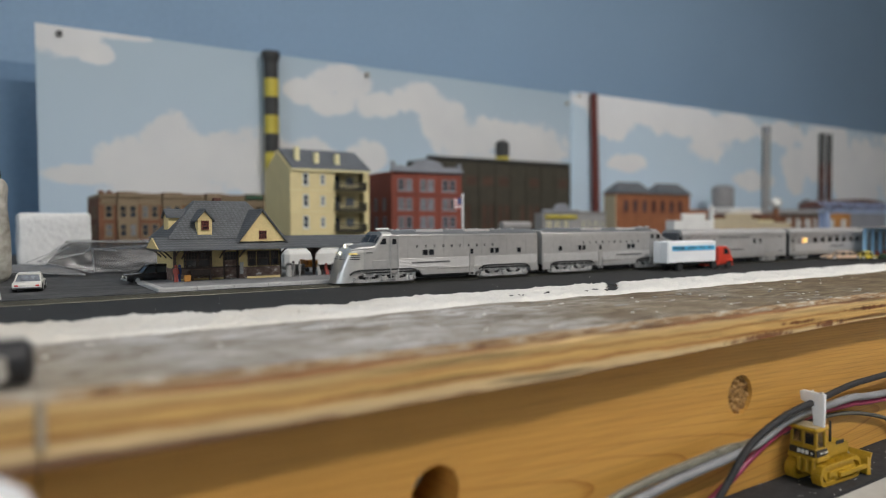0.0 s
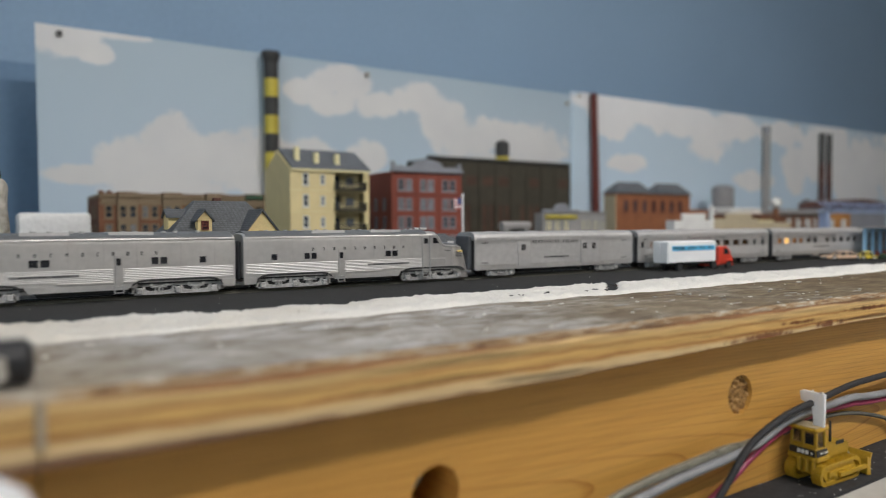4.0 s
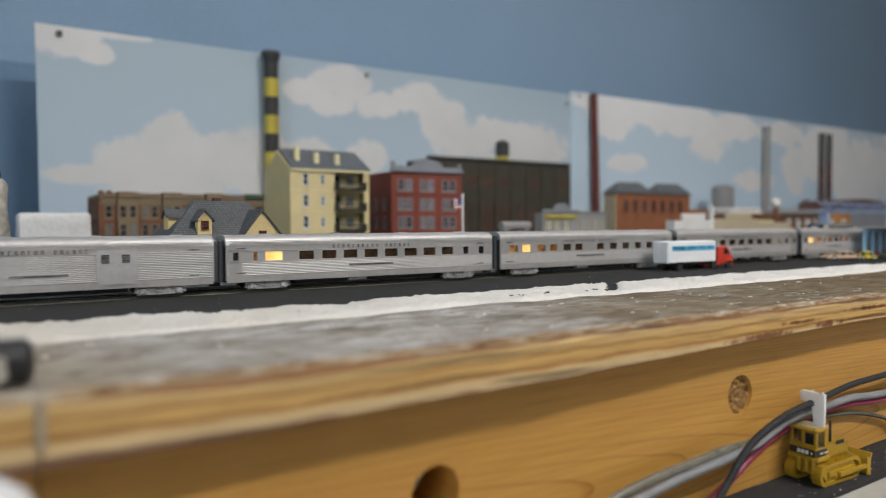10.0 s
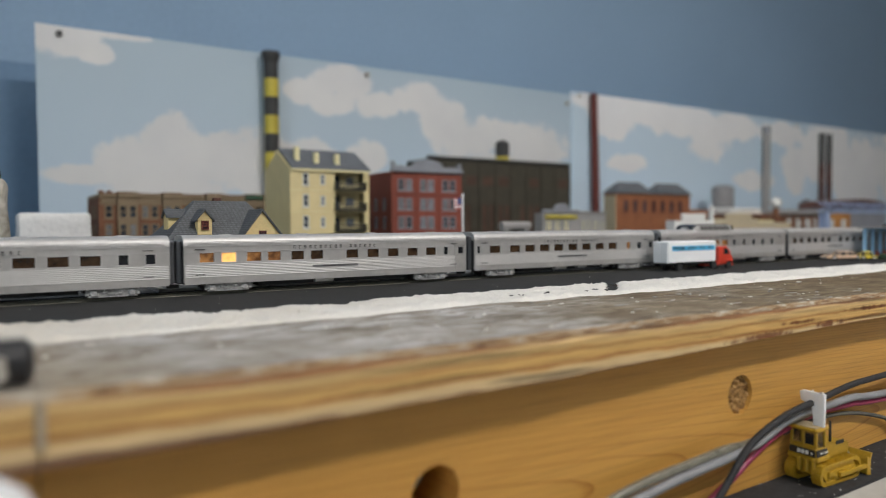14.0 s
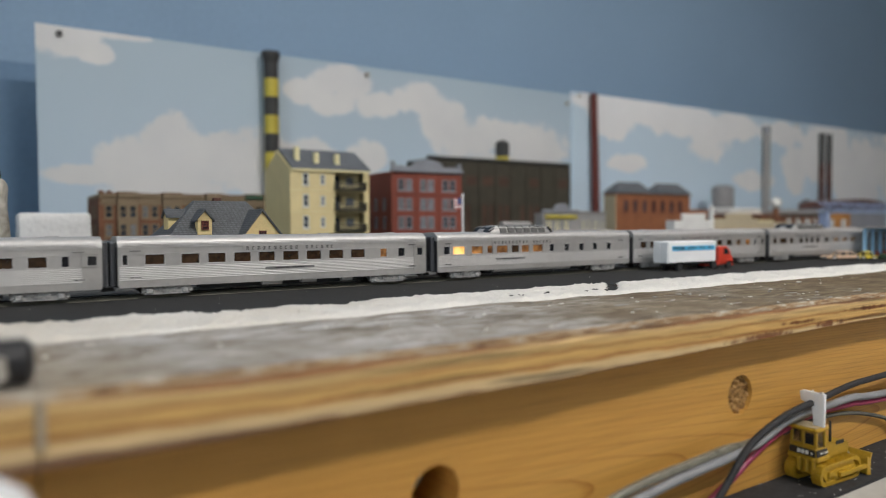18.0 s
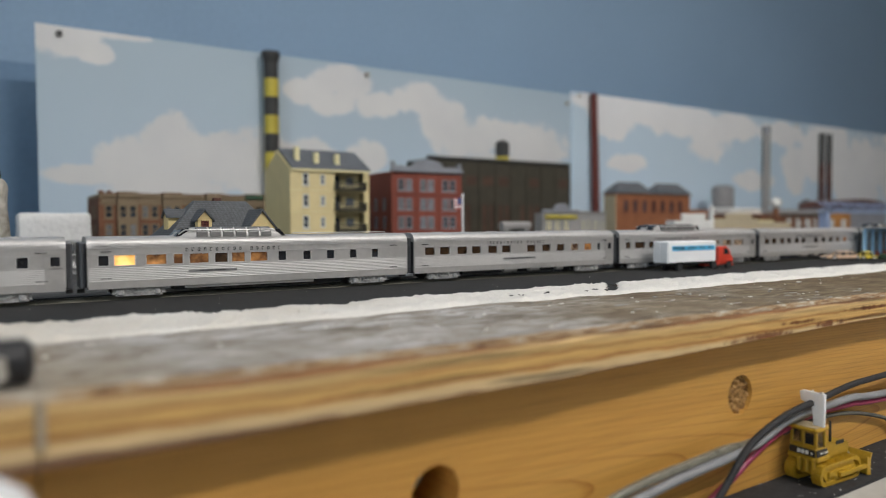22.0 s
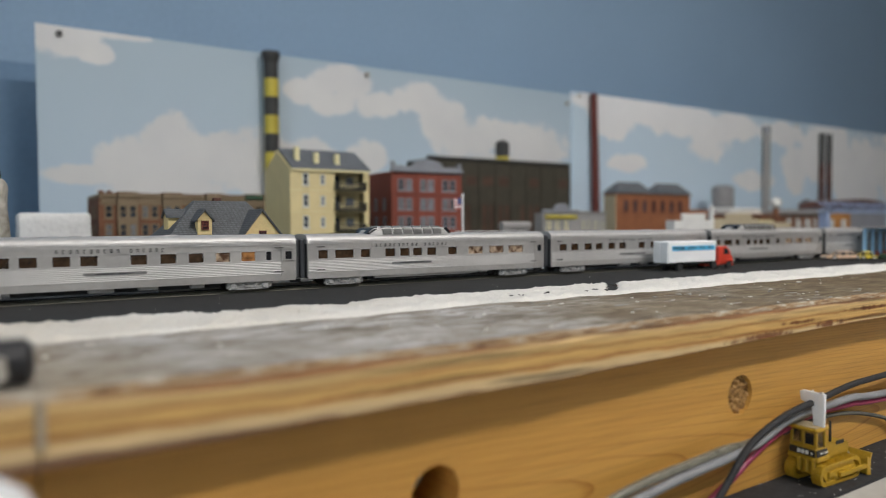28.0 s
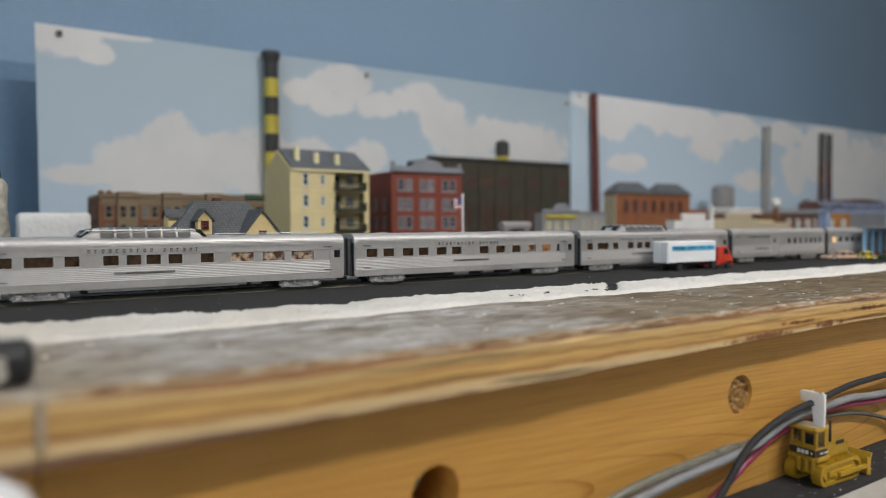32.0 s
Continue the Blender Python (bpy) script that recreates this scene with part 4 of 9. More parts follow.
    for s, x in ((-1, 0.0), (1, L)):
        bm = mk()
        rbox(bm, sorted((x, x + s * 0.0026)), (-0.0068, 0.0068), (0.0034, 0.0232), 0.0008, 2)
        for k in (0.0007, 0.0015):
            box(bm, sorted((x + s * k, x + s * (k + 0.0003))), (-0.0072, 0.0072), (0.0040, 0.0226))
        part("diaphragm", bm, M_DIAPH, root, "dark grey corridor bellows")
        bm = mk()
        box(bm, sorted((x + s * 0.0003, x + s * 0.0031)), (-0.0008, 0.0008), (0.0012, 0.0028))
        part("coupler", bm, M_UNDER, root)
    for a, b in allw:
        glass = M_LIT if (a, b) in lit else M_WARM if (a, b) in warm else M_CURTAIN if (a, b) in pale else (M_GLASS if b - a > 0.0045 else M_GLASSD)
        for s in (-1, 1):
            bm = mk()
            box(bm, (a, b), sorted((s * (HALF - 0.0006), s * (HALF - 0.0009))), (WZ0, WZ1))
            w = part("window", bm, glass, root)
            if s < 0:
                bm = mk()
                t = 0.00028
                y = (-HALF - 0.00015, -HALF + 0.0003)
                box(bm, (a - t, b + t), y, (WZ0 - t, WZ0))
                box(bm, (a - t, b + t), y, (WZ1, WZ1 + t))
                box(bm, (a - t, a), y, (WZ0, WZ1))
                box(bm, (b, b + t), y, (WZ0, WZ1))
                part("window_frame", bm, M_FLUTE, w)
    if door:
        for s in (-1, 1):
            bm = mk()
            y = sorted((s * (HALF + 0.0003), s * (HALF - 0.0002)))
            box(bm, (door[0], door[2]), y, (0.0040, 0.0200))
            box(bm, (door[3], door[1]), y, (0.0040, 0.0200))
            box(bm, (door[2], door[3]), y, (0.0040, 0.0134))
            box(bm, (door[2], door[3]), y, (0.0172, 0.0200))
            d = part("door", bm, M_STEEL, root)
            bm = mk()
            box(bm, (door[2], door[3]), sorted((s * (HALF - 0.0003), s * (HALF - 0.0006))), (0.0134, 0.0172))
            part("pane", bm, M_GLASSD, d)
    for a, b in bag_doors:
        for s in (-1, 1):
            bm = mk()
            y = sorted((s * HALF, s * (HALF + 0.0004)))
            box(bm, (a, b), y, (0.0046, 0.0196))
            box(bm, (a + 0.0004, b - 0.0004), sorted((s * HALF, s * (HALF + 0.00055))), (0.0050, 0.0120))
            d = part("baggage_door", bm, M_ROOF, root)
            n = 2 if b - a > 0.012 else 1
            for k in range(n):
                c = a + (b - a) * (k + 0.5) / n - 0.0006
                bm = mk()
                box(bm, (c - 0.0016, c + 0.0016), sorted((s * (HALF + 0.0003), s * (HALF + 0.0006))), (0.0140, 0.0176))
                p = part("pane", bm, M_GLASSD, d)
                bm = mk()
                for q in range(4):
                    box(bm, (c - 0.0016, c + 0.0016), sorted((s * (HALF + 0.0006), s * (HALF + 0.0008))), (0.0144 + q * 0.0008, 0.0146 + q * 0.0008))
                part("louvre", bm, M_STEEL, p)
    bm = mk()
    letters(bm, sign[0], sign[1], 0.0184, 0.0200, "nnnnnnnnnn nnnnnn", -HALF - 0.0004)
    bm2 = mk()
    box(bm2, (sign[0] - 0.001, sign[1] + 0.001), (-HALF - 0.0004, -HALF), (0.0182, 0.0203))
    lb = part("letter_board", bm2, M_BAND, root)
    part("lettering", bm, M_LETTER, lb)
    bm = mk()
    box(bm, plate, (-HALF - 0.00045, -HALF), (0.0090, 0.0101))
    pl = part("name_plate", bm, M_PLATE, root)
    bm = mk()
    n = 12
    a, b = plate[0] + 0.005, plate[1] - 0.005
    for k in range(n):
        if k != 6:
            box(bm, (a + (b - a) * k / n, a + (b - a) * (k + 0.65) / n), (-HALF - 0.0006, -HALF - 0.0004), (0.0093, 0.0098))
    part("plate_marks", bm, M_LETTER, pl)
    for a in (0.005, L - 0.011):
        for z in (0.0188, 0.0072):
            bm = mk()
            for k in range(5):
                box(bm, (a + 0.0009 * k, a + 0.0009 * k + 0.0006), (-HALF - 0.0005, -HALF), (z, z + 0.0004))
            part("number_mark", bm, M_LETTER, root)
    if dome:
        a, b = dome
        # glazed dome: sloping front, curved glass, silver ribs
        bm = mk()
        shell = []
        for k, (x, top, w) in enumerate(((a, 0.0250, 0.0060), (a + 0.002, 0.0272, 0.0072), (a + 0.0055, 0.0287, 0.0082), (a + 0.010, 0.0292, 0.0086), (b - 0.008, 0.0292, 0.0086), (b - 0.004, 0.0283, 0.0082), (b, 0.0250, 0.0070))):
            shell.append([bm.verts.new((x, w * math.copysign(abs(math.cos(math.pi * i / 12)) ** 0.6, math.cos(math.pi * i / 12)), 0.0238 + (top - 0.0238) * math.sin(math.pi * i / 12) ** 0.6)) for i in range(13)])
        for A, B in zip(shell, shell[1:]):
            for i in range(12):
                bm.faces.new((A[i], B[i], B[i + 1], A[i + 1]))
        bm.faces.new(shell[0])
        bm.faces.new(shell[-1][::-1])
        d = part("dome", bm, M_ROOF, root, "raised glazed observation dome", True)
        ws = (b - a - 0.016) / 6
        for k in range(6):
            for s in (-1, 1):
                bm = mk()
                x = a + 0.0085 + ws * k
                prism(bm, ((s * 0.0090, 0.0249), (s * 0.0088, 0.0270), (s * 0.0080, 0.0286), (s * 0.0058, 0.0294), (s * 0.0058, 0.0286), (s * 0.0078, 0.0249)), "x", x + 0.0007, x + ws - 0.0004)
                part("dome_pane", bm, M_DOME, d)
        bm = mk()
        prism(bm, ((a + 0.0002, 0.0252), (a + 0.0030, 0.0282), (a + 0.0062, 0.0289), (a + 0.0062, 0.0252)), "y", -0.0072, 0.0072)
        part("dome_front_pane", bm, M_GLASSD, d)
        bm = mk()
        prism(bm, ((b - 0.0002, 0.0250), (b - 0.0032, 0.0283), (b - 0.0050, 0.0283), (b - 0.0050, 0.0250)), "y", -0.0076, 0.0076)
        part("dome_rear_pane", bm, M_GLASSD, d)
        for s in (-1, 1):
            bm = mk()
            rod(bm, (a + 0.004, s * 0.0086, 0.0280), (b - 0.006, s * 0.0086, 0.0280), 0.0003, n=6)
            rod(bm, (a + 0.001, s * 0.0066, 0.0256), (a + 0.004, s * 0.0086, 0.0280), 0.0003, n=6)
            part("dome_bead", bm, M_FLUTE, d)
        bm = mk()
        rod(bm, (b + 0.004, -0.006, 0.0262), (L - 0.012, -0.006, 0.0262), 0.00022, n=6)
        for k in range(5):
            x = b + 0.004 + (L - 0.016 - b) * k / 4
            rod(bm, (x, -0.006, 0.0248), (x, -0.006, 0.0262), 0.00018, n=6)
        part("roof_handrail", bm, M_ROOF, root)
        bm = mk()
        rbox(bm, (a + 0.004, b + 0.014), (-0.0088, -0.0070), (0.0016, 0.0030), 0.0003, 1)
        part("drop_skirt", bm, M_STEEL, root)
    else:
        for k in range(4):
            bm = mk()
            x = L * (0.12 + 0.25 * k)
            rbox(bm, (x, x + 0.005), (-0.002, 0.002), (0.0252, 0.0258), 0.0002, 1)
            part("roof_vent", bm, M_ROOF, root)
    t0, t1 = (0.0205, L - 0.0230)
    truck(root, t0, 2, 0.0215)
    truck(root, t1, 2, 0.0215)
    return root


def mm(*v):
    return [(a / 1000, b / 1000) for a, b in zip(v[::2], v[1::2])]


WA = mm(13.0, 14.9, 19.0, 27.5, 36.0, 43.9, 48.2, 56.1, 60.0, 68.0, 72.0, 80.0, 84.0, 92.0, 96.1, 104.1, 108.3, 116.2, 120.3, 128.2, 135.0, 139.0, 146.0, 150.0)
WB = mm(7.0, 13.5, 17.0, 23.7, 28.8, 35.8, 39.0, 45.5, 50.8, 57.5, 61.0, 67.7, 80.5, 87.3, 92.7, 99.5, 104.8, 111.5, 117.0, 123.6, 128.8, 135.5, 140.8, 143.5)
WC = mm(1.9, 3.9, 11.0, 19.1, 26.3, 34.2, 38.1, 46.1, 50.0, 58.0, 61.8, 69.9, 73.9, 82.0, 86.1, 93.9, 98.2, 106.2, 110.3, 118.4, 127.7, 131.6, 138.5, 142.5)
WD = mm(4.3, 8.3, 10.5, 18.7, 23.4, 31.7, 34.8, 38.8, 41.7, 50.2, 53.0, 58.9, 60.8, 66.9, 69.7, 77.9, 83.4, 87.3, 96.2, 100.1, 108.8, 112.9, 121.5, 125.4, 134.3, 138.1)
WF = mm(5.7, 11.0, 14.9, 25.5, 29.4, 35.0, 43.9, 50.1, 53.1, 59.1, 61.1, 67.2, 70.3, 76.4, 84.3, 90.3, 98.3, 109.0, 113.2, 124.3, 127.7, 139.4)
WI = mm(76.0, 81.0, 85.0, 89.5, 93.5, 98.0, 102.0, 106.0, 110.0, 114.0, 117.0, 121.0, 124.0, 128.0)
DOOR = (0.1482, 0.1552, 0.1504, 0.1538)
TANKS = ((0.064, 0.074, 0.0012), (0.084, 0.092, 0.0014), (0.106, 0.112, 0.0012))
TANKS2 = ((0.085, 0.096, 0.0018), (0.098, 0.106, 0.0018), (0.108, 0.113, 0.0018))


def loco(label, m):
    """A streamlined diesel with a sloping nose at x = 0, facing -X."""
    L = 0.1335
    root = thing("locomotive", m, label, "locomotive", "two locomotives coupled back to back")
    # the shell is lofted through cross sections: x, lower edge, height, half width, roundness
    st = [(0.0004, -0.0004, 0.0014, 0.0044, 0.95), (0.0013, -0.0004, 0.0040, 0.0054, 0.90), (0.0023, -0.0004, 0.0074, 0.0062, 0.85), (0.0034, -0.0004, 0.0108, 0.0069, 0.80), (0.0046, -0.0004, 0.0140, 0.0075, 0.74), (0.0060, -0.0004, 0.0166, 0.0080, 0.68),
          (0.0080, 0.0002, 0.0184, 0.0085, 0.60), (0.0108, 0.0030, 0.0193, 0.0089, 0.55), (0.0140, 0.0046, 0.0196, 0.0092, 0.50), (0.0206, 0.0050, 0.0200, 0.0095, 0.46), (0.0214, 0.0050, 0.0206, 0.0095, 0.42), (0.0238, 0.0050, 0.0246, 0.0095, 0.40), (0.0252, 0.0050, 0.0261, 0.0095, 0.42),
          (0.0290, 0.0050, 0.0264, 0.0095, 0.52), (0.1325, 0.0050, 0.0264, 0.0095, 0.56), (L, 0.0050, 0.0258, 0.0093, 0.56)]
    bm = mk()
    rings = []
    for x, zb, zt, w, r in st:
        ring = [(x, -w, zb)]
        zs = zt - min(0.0050, (zt - zb) * 0.5) * min(1.0, r + 0.35)
        for i in range(13):
            t = math.pi * i / 12
            c, s = math.cos(t), math.sin(t)
            ring.append((x, -w * math.copysign(abs(c) ** r, c), zs + (zt - zs) * abs(s) ** max(0.6, r)))
        ring.append((x, w, zb))
        rings.append([bm.verts.new(p) for p in ring])
    for A, B in zip(rings[8:], rings[9:]):
        for i in range(14):
            bm.faces.new((A[i], A[i + 1], B[i + 1], B[i]))
        bm.faces.new((A[14], A[0], B[0], B[14]))
    bm.faces.new(rings[-1])
    fore = [[v.co.copy() for v in r] for r in rings[:9]]
    for r in rings[:8]:
        for v in r:
            bm.verts.remove(v)
    nb = mk()
    nr = [[nb.verts.new(p) for p in r] for r in fore]
    for A, B in zip(nr, nr[1:]):
        for i in range(14):
            nb.faces.new((A[i], A[i + 1], B[i + 1], B[i]))
        nb.faces.new((A[14], A[0], B[0], B[14]))
    nb.faces.new(nr[0])
    part("nose", nb, M_CHROME, root, "polished metal nose", True)
    part("shell", bm, M_STEEL, root, "silver streamlined shell with a sloping nose", True)
    # dark paint on top of the nose and round the windscreen
    bm = mk()
    rows = []
    for x, zb, zt, w, r in st[6:13]:
        zs = zt - min(0.0050, (zt - zb) * 0.5) * min(1.0, r + 0.35)
        row = []
        for i in range(2, 11):
            c, q = math.cos(math.pi * i / 12), math.sin(math.pi * i / 12)
            row.append(bm.verts.new((x - 0.0002, -w * math.copysign(abs(c) ** r, c), zs + (zt - zs) * abs(q) ** max(0.6, r) + 0.0002)))
        rows.append(row)
    for A, B in zip(rows, rows[1:]):
        for i in range(8):
            bm.faces.new((A[i], A[i + 1], B[i + 1], B[i]))
    part("nose_top", bm, M_GREYTOP, root, "dark grey anti-glare paint on the nose", True)
    bm = mk()
    prism(bm, [(y, 0.0244 + 0.0028 * max(0.0, 1 - (y / 0.0093) ** 2) ** 0.6) for y in steps(-0.0092, 0.0092, 16)] + [(0.0080, 0.0240), (-0.0080, 0.0240)], "x", 0.0310, L - 0.001)
    part("roof_panel", bm, M_GREYTOP, root, "dark grey roof covering", True)
    for s in (-1, 1):
        bm = mk()
        box(bm, (0.0250, L - 0.0006), sorted((s * 0.0092, s * 0.0098)), (0.0237, 0.0242))
        part("roof_gutter", bm, M_FLUTE, root, "bright silver gutter line")
        for x in (0.0405, 0.0478, 0.0640, 0.0775, 0.0905, 0.1090, 0.1240):
            bm = mk()
            box(bm, (x, x + 0.00022), sorted((s * 0.0094, s * 0.00957)), (0.0112, 0.0236))
            part("panel_seam", bm, M_BAND, root)
    bm = mk()
    for a, b in ((0.047, 0.065), (0.080, 0.098)):
        box(bm, (a, b), (-0.0072, -0.0060), (0.0258, 0.0273))
        box(bm, (a, b), (0.0060, 0.0072), (0.0258, 0.0273))
    part("roof_grille", bm, M_FLUTE, root, "bright roof grille strips")
    for x in (0.034, 0.0375, 0.052, 0.058, 0.066, 0.070, 0.086, 0.091, 0.103, 0.108, 0.118):
        bm = mk()
        rod(bm, (x, -0.0035, 0.0262), (x, -0.0035, 0.0277), 0.0011, n=12)
        part("roof_fan", bm, M_ROOF, root)
    bm = mk()
    for y in (-0.003, 0.003):
        rod(bm, (0.0275, y, 0.0276), (0.0320, y, 0.0276), 0.0005, 0.0008, n=8)
        box(bm, (0.029, 0.0295), (y - 0.0003, y + 0.0003), (0.0266, 0.0276))
    part("air_horn", bm, M_ROOF, root)
    # windscreen and cab windows
    for s in (-1, 1):
        bm = mk()
        prism(bm, ((0.0209, 0.0204), (0.0233, 0.0245), (0.0250, 0.0242), (0.0228, 0.0204)), "y", *sorted((s * 0.0005, s * 0.0066)))
        prism(bm, ((0.0212, 0.0204), (0.0230, 0.0234), (0.0248, 0.0234), (0.0236, 0.0204)), "y", *sorted((s * 0.0066, s * 0.0085)))
        part("windscreen", bm, M_GLASSD, root)
        bm = mk()
        prism(bm, ((0.0234, 0.0195), (0.0272, 0.0195), (0.0272, 0.0226), (0.0252, 0.0226)), "y", *sorted((s * 0.0094, s * 0.00975)))
        w = part("cab_window", bm, M_GLASSD, root)
        bm = mk()
        for x in (0.0296, 0.0344):
            rod(bm, (x, s * 0.0101, 0.0040), (x, s * 0.0101, 0.0235), 0.00035, n=6)
        part("grab_rail", bm, M_ROOF, root)
        bm = mk()
        y = sorted((s * 0.0094, s * 0.0098))
        box(bm, (0.0302, 0.0339), y, (0.0045, 0.0232))
        d = part("cab_door", bm, M_STEEL, root)
        bm = mk()
        box(bm, (0.0308, 0.0333), sorted((s * 0.0097, s * 0.0099)), (0.0195, 0.0224))
        part("pane", bm, M_GLASSD, d)
        bm = mk()
        for k in range(3):
            box(bm, (0.0299, 0.0342), sorted((s * 0.0095, s * 0.0104)), (0.0012 + 0.0014 * k, 0.0015 + 0.0014 * k))
        for x in (0.0297, 0.0342):
            box(bm, (x, x + 0.0004), sorted((s * 0.0095, s * 0.0104)), (0.0008, 0.0046))
        part("ladder", bm, M_ROOF, root)
        for a, b, z0, z1 in ((0.0500, 0.0533, 0.0131, 0.0161), (0.0541, 0.0574, 0.0131, 0.0161), (0.0966, 0.0994, 0.0131, 0.0161), (0.1003, 0.1031, 0.0131, 0.0161), (0.1172, 0.1200, 0.0131, 0.0159)):
            bm = mk()
            box(bm, (a, b), sorted((s * 0.0093, s * 0.00965)), (z0, z1))
            w = part("window", bm, M_GLASSD, root)
            bm = mk()
            t = 0.0003
            y = sorted((s * 0.0094, s * 0.0098))
            box(bm, (a - t, b + t), y, (z0 - t, z0))
            box(bm, (a - t, b + t), y, (z1, z1 + t))
            box(bm, (a - t, a), y, (z0, z1))
            box(bm, (b, b + t), y, (z0, z1))
            part("window_frame", bm, M_STEEL, w)
        bm = mk()
        box(bm, (0.0818, 0.0846), sorted((s * 0.0094, s * 0.0099)), (0.0050, 0.0172))
        d = part("side_door", bm, M_STEEL, root)
        bm = mk()
        box(bm, (0.0823, 0.0841), sorted((s * 0.0098, s * 0.01005)), (0.0130, 0.0160))
        part("pane", bm, M_GLASSD, d)
        bm = mk()
        for k in range(3):
            box(bm, (0.0815, 0.0849), sorted((s * 0.0095, s * 0.0103)), (0.0010 + 0.0014 * k, 0.0013 + 0.0014 * k))
        for x in (0.0813, 0.0848):
            box(bm, (x, x + 0.0004), sorted((s * 0.0095, s * 0.0103)), (0.0008, 0.0046))
        part("ladder", bm, M_ROOF, root)
        # fluting, cut by the doors
        bm = mk()
        for a, b in ((0.0346, 0.0812), (0.0852, L - 0.001)):
            for k in range(7):
                z = 0.0064 + 0.00075 * k
                prism(bm, ((s * 0.0094, z), (s * 0.00970, z + 0.00012), (s * 0.00975, z + 0.00034), (s * 0.00968, z + 0.00052), (s * 0.0094, z + 0.00064)), "x", a, b)
        part("fluted_panel", bm, M_FLUTE, root, "bright fluted metal panels")["kind"] = "stuff"
        bm = mk()
        rbox(bm, (0.0190, 0.0288), sorted((s * 0.0092, s * 0.0098)), (0.0064, 0.0112), 0.0002, 1)
        part("side_plate", bm, M_BAND, root, "plain bright plate ahead of the cab door")
        bm = mk()
        prism(bm, ((0.0155, 0.0150), (0.0190, 0.0150), (0.0190, 0.0156), (0.0155, 0.0156)), "y", *sorted((s * 0.0090, s * 0.0097)))
        part("vent_slot", bm, M_PLATE, root)
        bm = mk()
        P = [(0.0252, 0.0096, 0.0241), (0.0236, 0.0096, 0.0226), (0.0222, 0.0096, 0.0202), (0.0205, 0.0095, 0.0184), (0.0170, 0.0094, 0.0178), (0.0130, 0.0091, 0.0175), (0.0096, 0.0086, 0.0172), (0.0074, 0.0080, 0.0168)]
        for p, q in zip(P, P[1:]):
            rod(bm, (p[0], s * p[1], p[2]), (q[0], s * q[1], q[2]), 0.00042, n=8)
        part("nose_bead", bm, M_FLUTE, root, "bright bead round the dark nose top", True)
        # small glowing plate added for the yellow glint beside the grille
        bm = mk()
        prism(bm, ((0.0062, s * 0.0081), (0.0105, s * 0.0091), (0.0105, s * 0.0086), (0.0062, s * 0.0076)), "z", 0.0142, 0.0153)
        part("number_board", bm, M_NOSEGLINT, root, "small pale yellow plate glowing for the glint on the nose")
        bm = mk()
        for a, b in ((0.0600, 0.0811), (0.0851, 0.0905)):
            prism(bm, ((s * 0.0092, 0.0063), (s * 0.0099, 0.0062), (s * 0.0100, 0.0058), (s * 0.0094, 0.0030), (s * 0.0090, 0.0030)), "x", a, b)
        part("side_sill", bm, M_CHROME, root, "polished sill plate between the trucks")
        # skirt between the trucks and dark strips for the shaded arch cutouts over them
        bm = mk()
        y = sorted((s * 0.0091, s * 0.0098))
        prism(bm, ((0.0478, 0.0052), (0.0496, 0.0024), (0.0868, 0.0024), (0.0880, 0.0052)), "y", *y)
        part("side_skirt", bm, M_STEEL, root)
        bm = mk()
        prism(bm, ((0.1268, 0.0052), (0.1280, 0.0018), (L, 0.0018), (L, 0.0052)), "y", *y)
        part("end_skirt", bm, M_STEEL, root)
        for a, b in ((0.0060, 0.0475), (0.0885, 0.1270)):
            bm = mk()
            P = [(a, 0.0036), (a + 0.0022, 0.0050), (a + 0.006, 0.0056), (b - 0.006, 0.0056), (b - 0.0022, 0.0050), (b, 0.0036)]
            Q = [(x, z + 0.0009) for x, z in P[::-1]]
            prism(bm, P + Q, "y", *sorted((s * 0.0088, s * 0.0099)))
            part("truck_arch", bm, M_UNDER, root, "dark strip for the shaded cutout over the truck")
    # nose: lamp housings, grille, pilot
    for z, x, r in ((0.0188, 0.0088, 0.0015), (0.0150, 0.0058, 0.0013)):
        bm = mk()
        rod(bm, (x - 0.0012, 0, z), (x + 0.003, 0, z), r, r * 1.1, n=20)
        h = part("headlight", bm, M_ROOF, root, "round chrome headlight")
        bm = mk()
        ball(bm, (x - 0.0011, 0, z), r * 0.82, 0.5, 1, 1, 14, 8)
        part("lens", bm, M_LAMP if label.startswith("leading") else M_GLASSD, h, "", True)
    bm = mk()
    for k in range(3):
        z = 0.0118 + 0.0011 * k
        for s in (-1, 1):
            f = 0.0037 + 0.00048 * k
            prism(bm, ((f, s * 0.0015), (f + 0.0005, s * 0.0056), (f + 0.0022, s * 0.0078), (0.0072, s * 0.0085), (0.0098, s * 0.0090), (0.0118, s * 0.00925), (0.0118, s * 0.0080), (0.0075, s * 0.0015)), "z", z, z + 0.0004)
    part("nose_grille", bm, M_LETTER, root, "black slotted nose grille")
    bm = mk()
    prism(bm, ((-0.0002, -0.0006), (0.0017, 0.0052), (0.0056, 0.0052), (0.0056, -0.0006)), "y", -0.0044, 0.0044)
    part("pilot", bm, M_CHROME, root, "sloping silver pilot", True)
    for s in (-1, 1):
        bm = mk()
        letters(bm, 0.0450, 0.1000, 0.0172, 0.0187, "n n n n n n n n n n", s * 0.0096)
        part("lettering", bm, M_LETTER, root)
        bm = mk()
        box(bm, (0.043, 0.068), sorted((s * 0.0099, s * 0.0094)), (0.0086, 0.0097))
        pl = part("name_plate", bm, M_PLATE, root)
        bm = mk()
        for k in range(11):
            if k != 6:
                box(bm, (0.0465 + 0.0017 * k, 0.0477 + 0.0017 * k), sorted((s * 0.01005, s * 0.0098)), (0.0089, 0.0094))
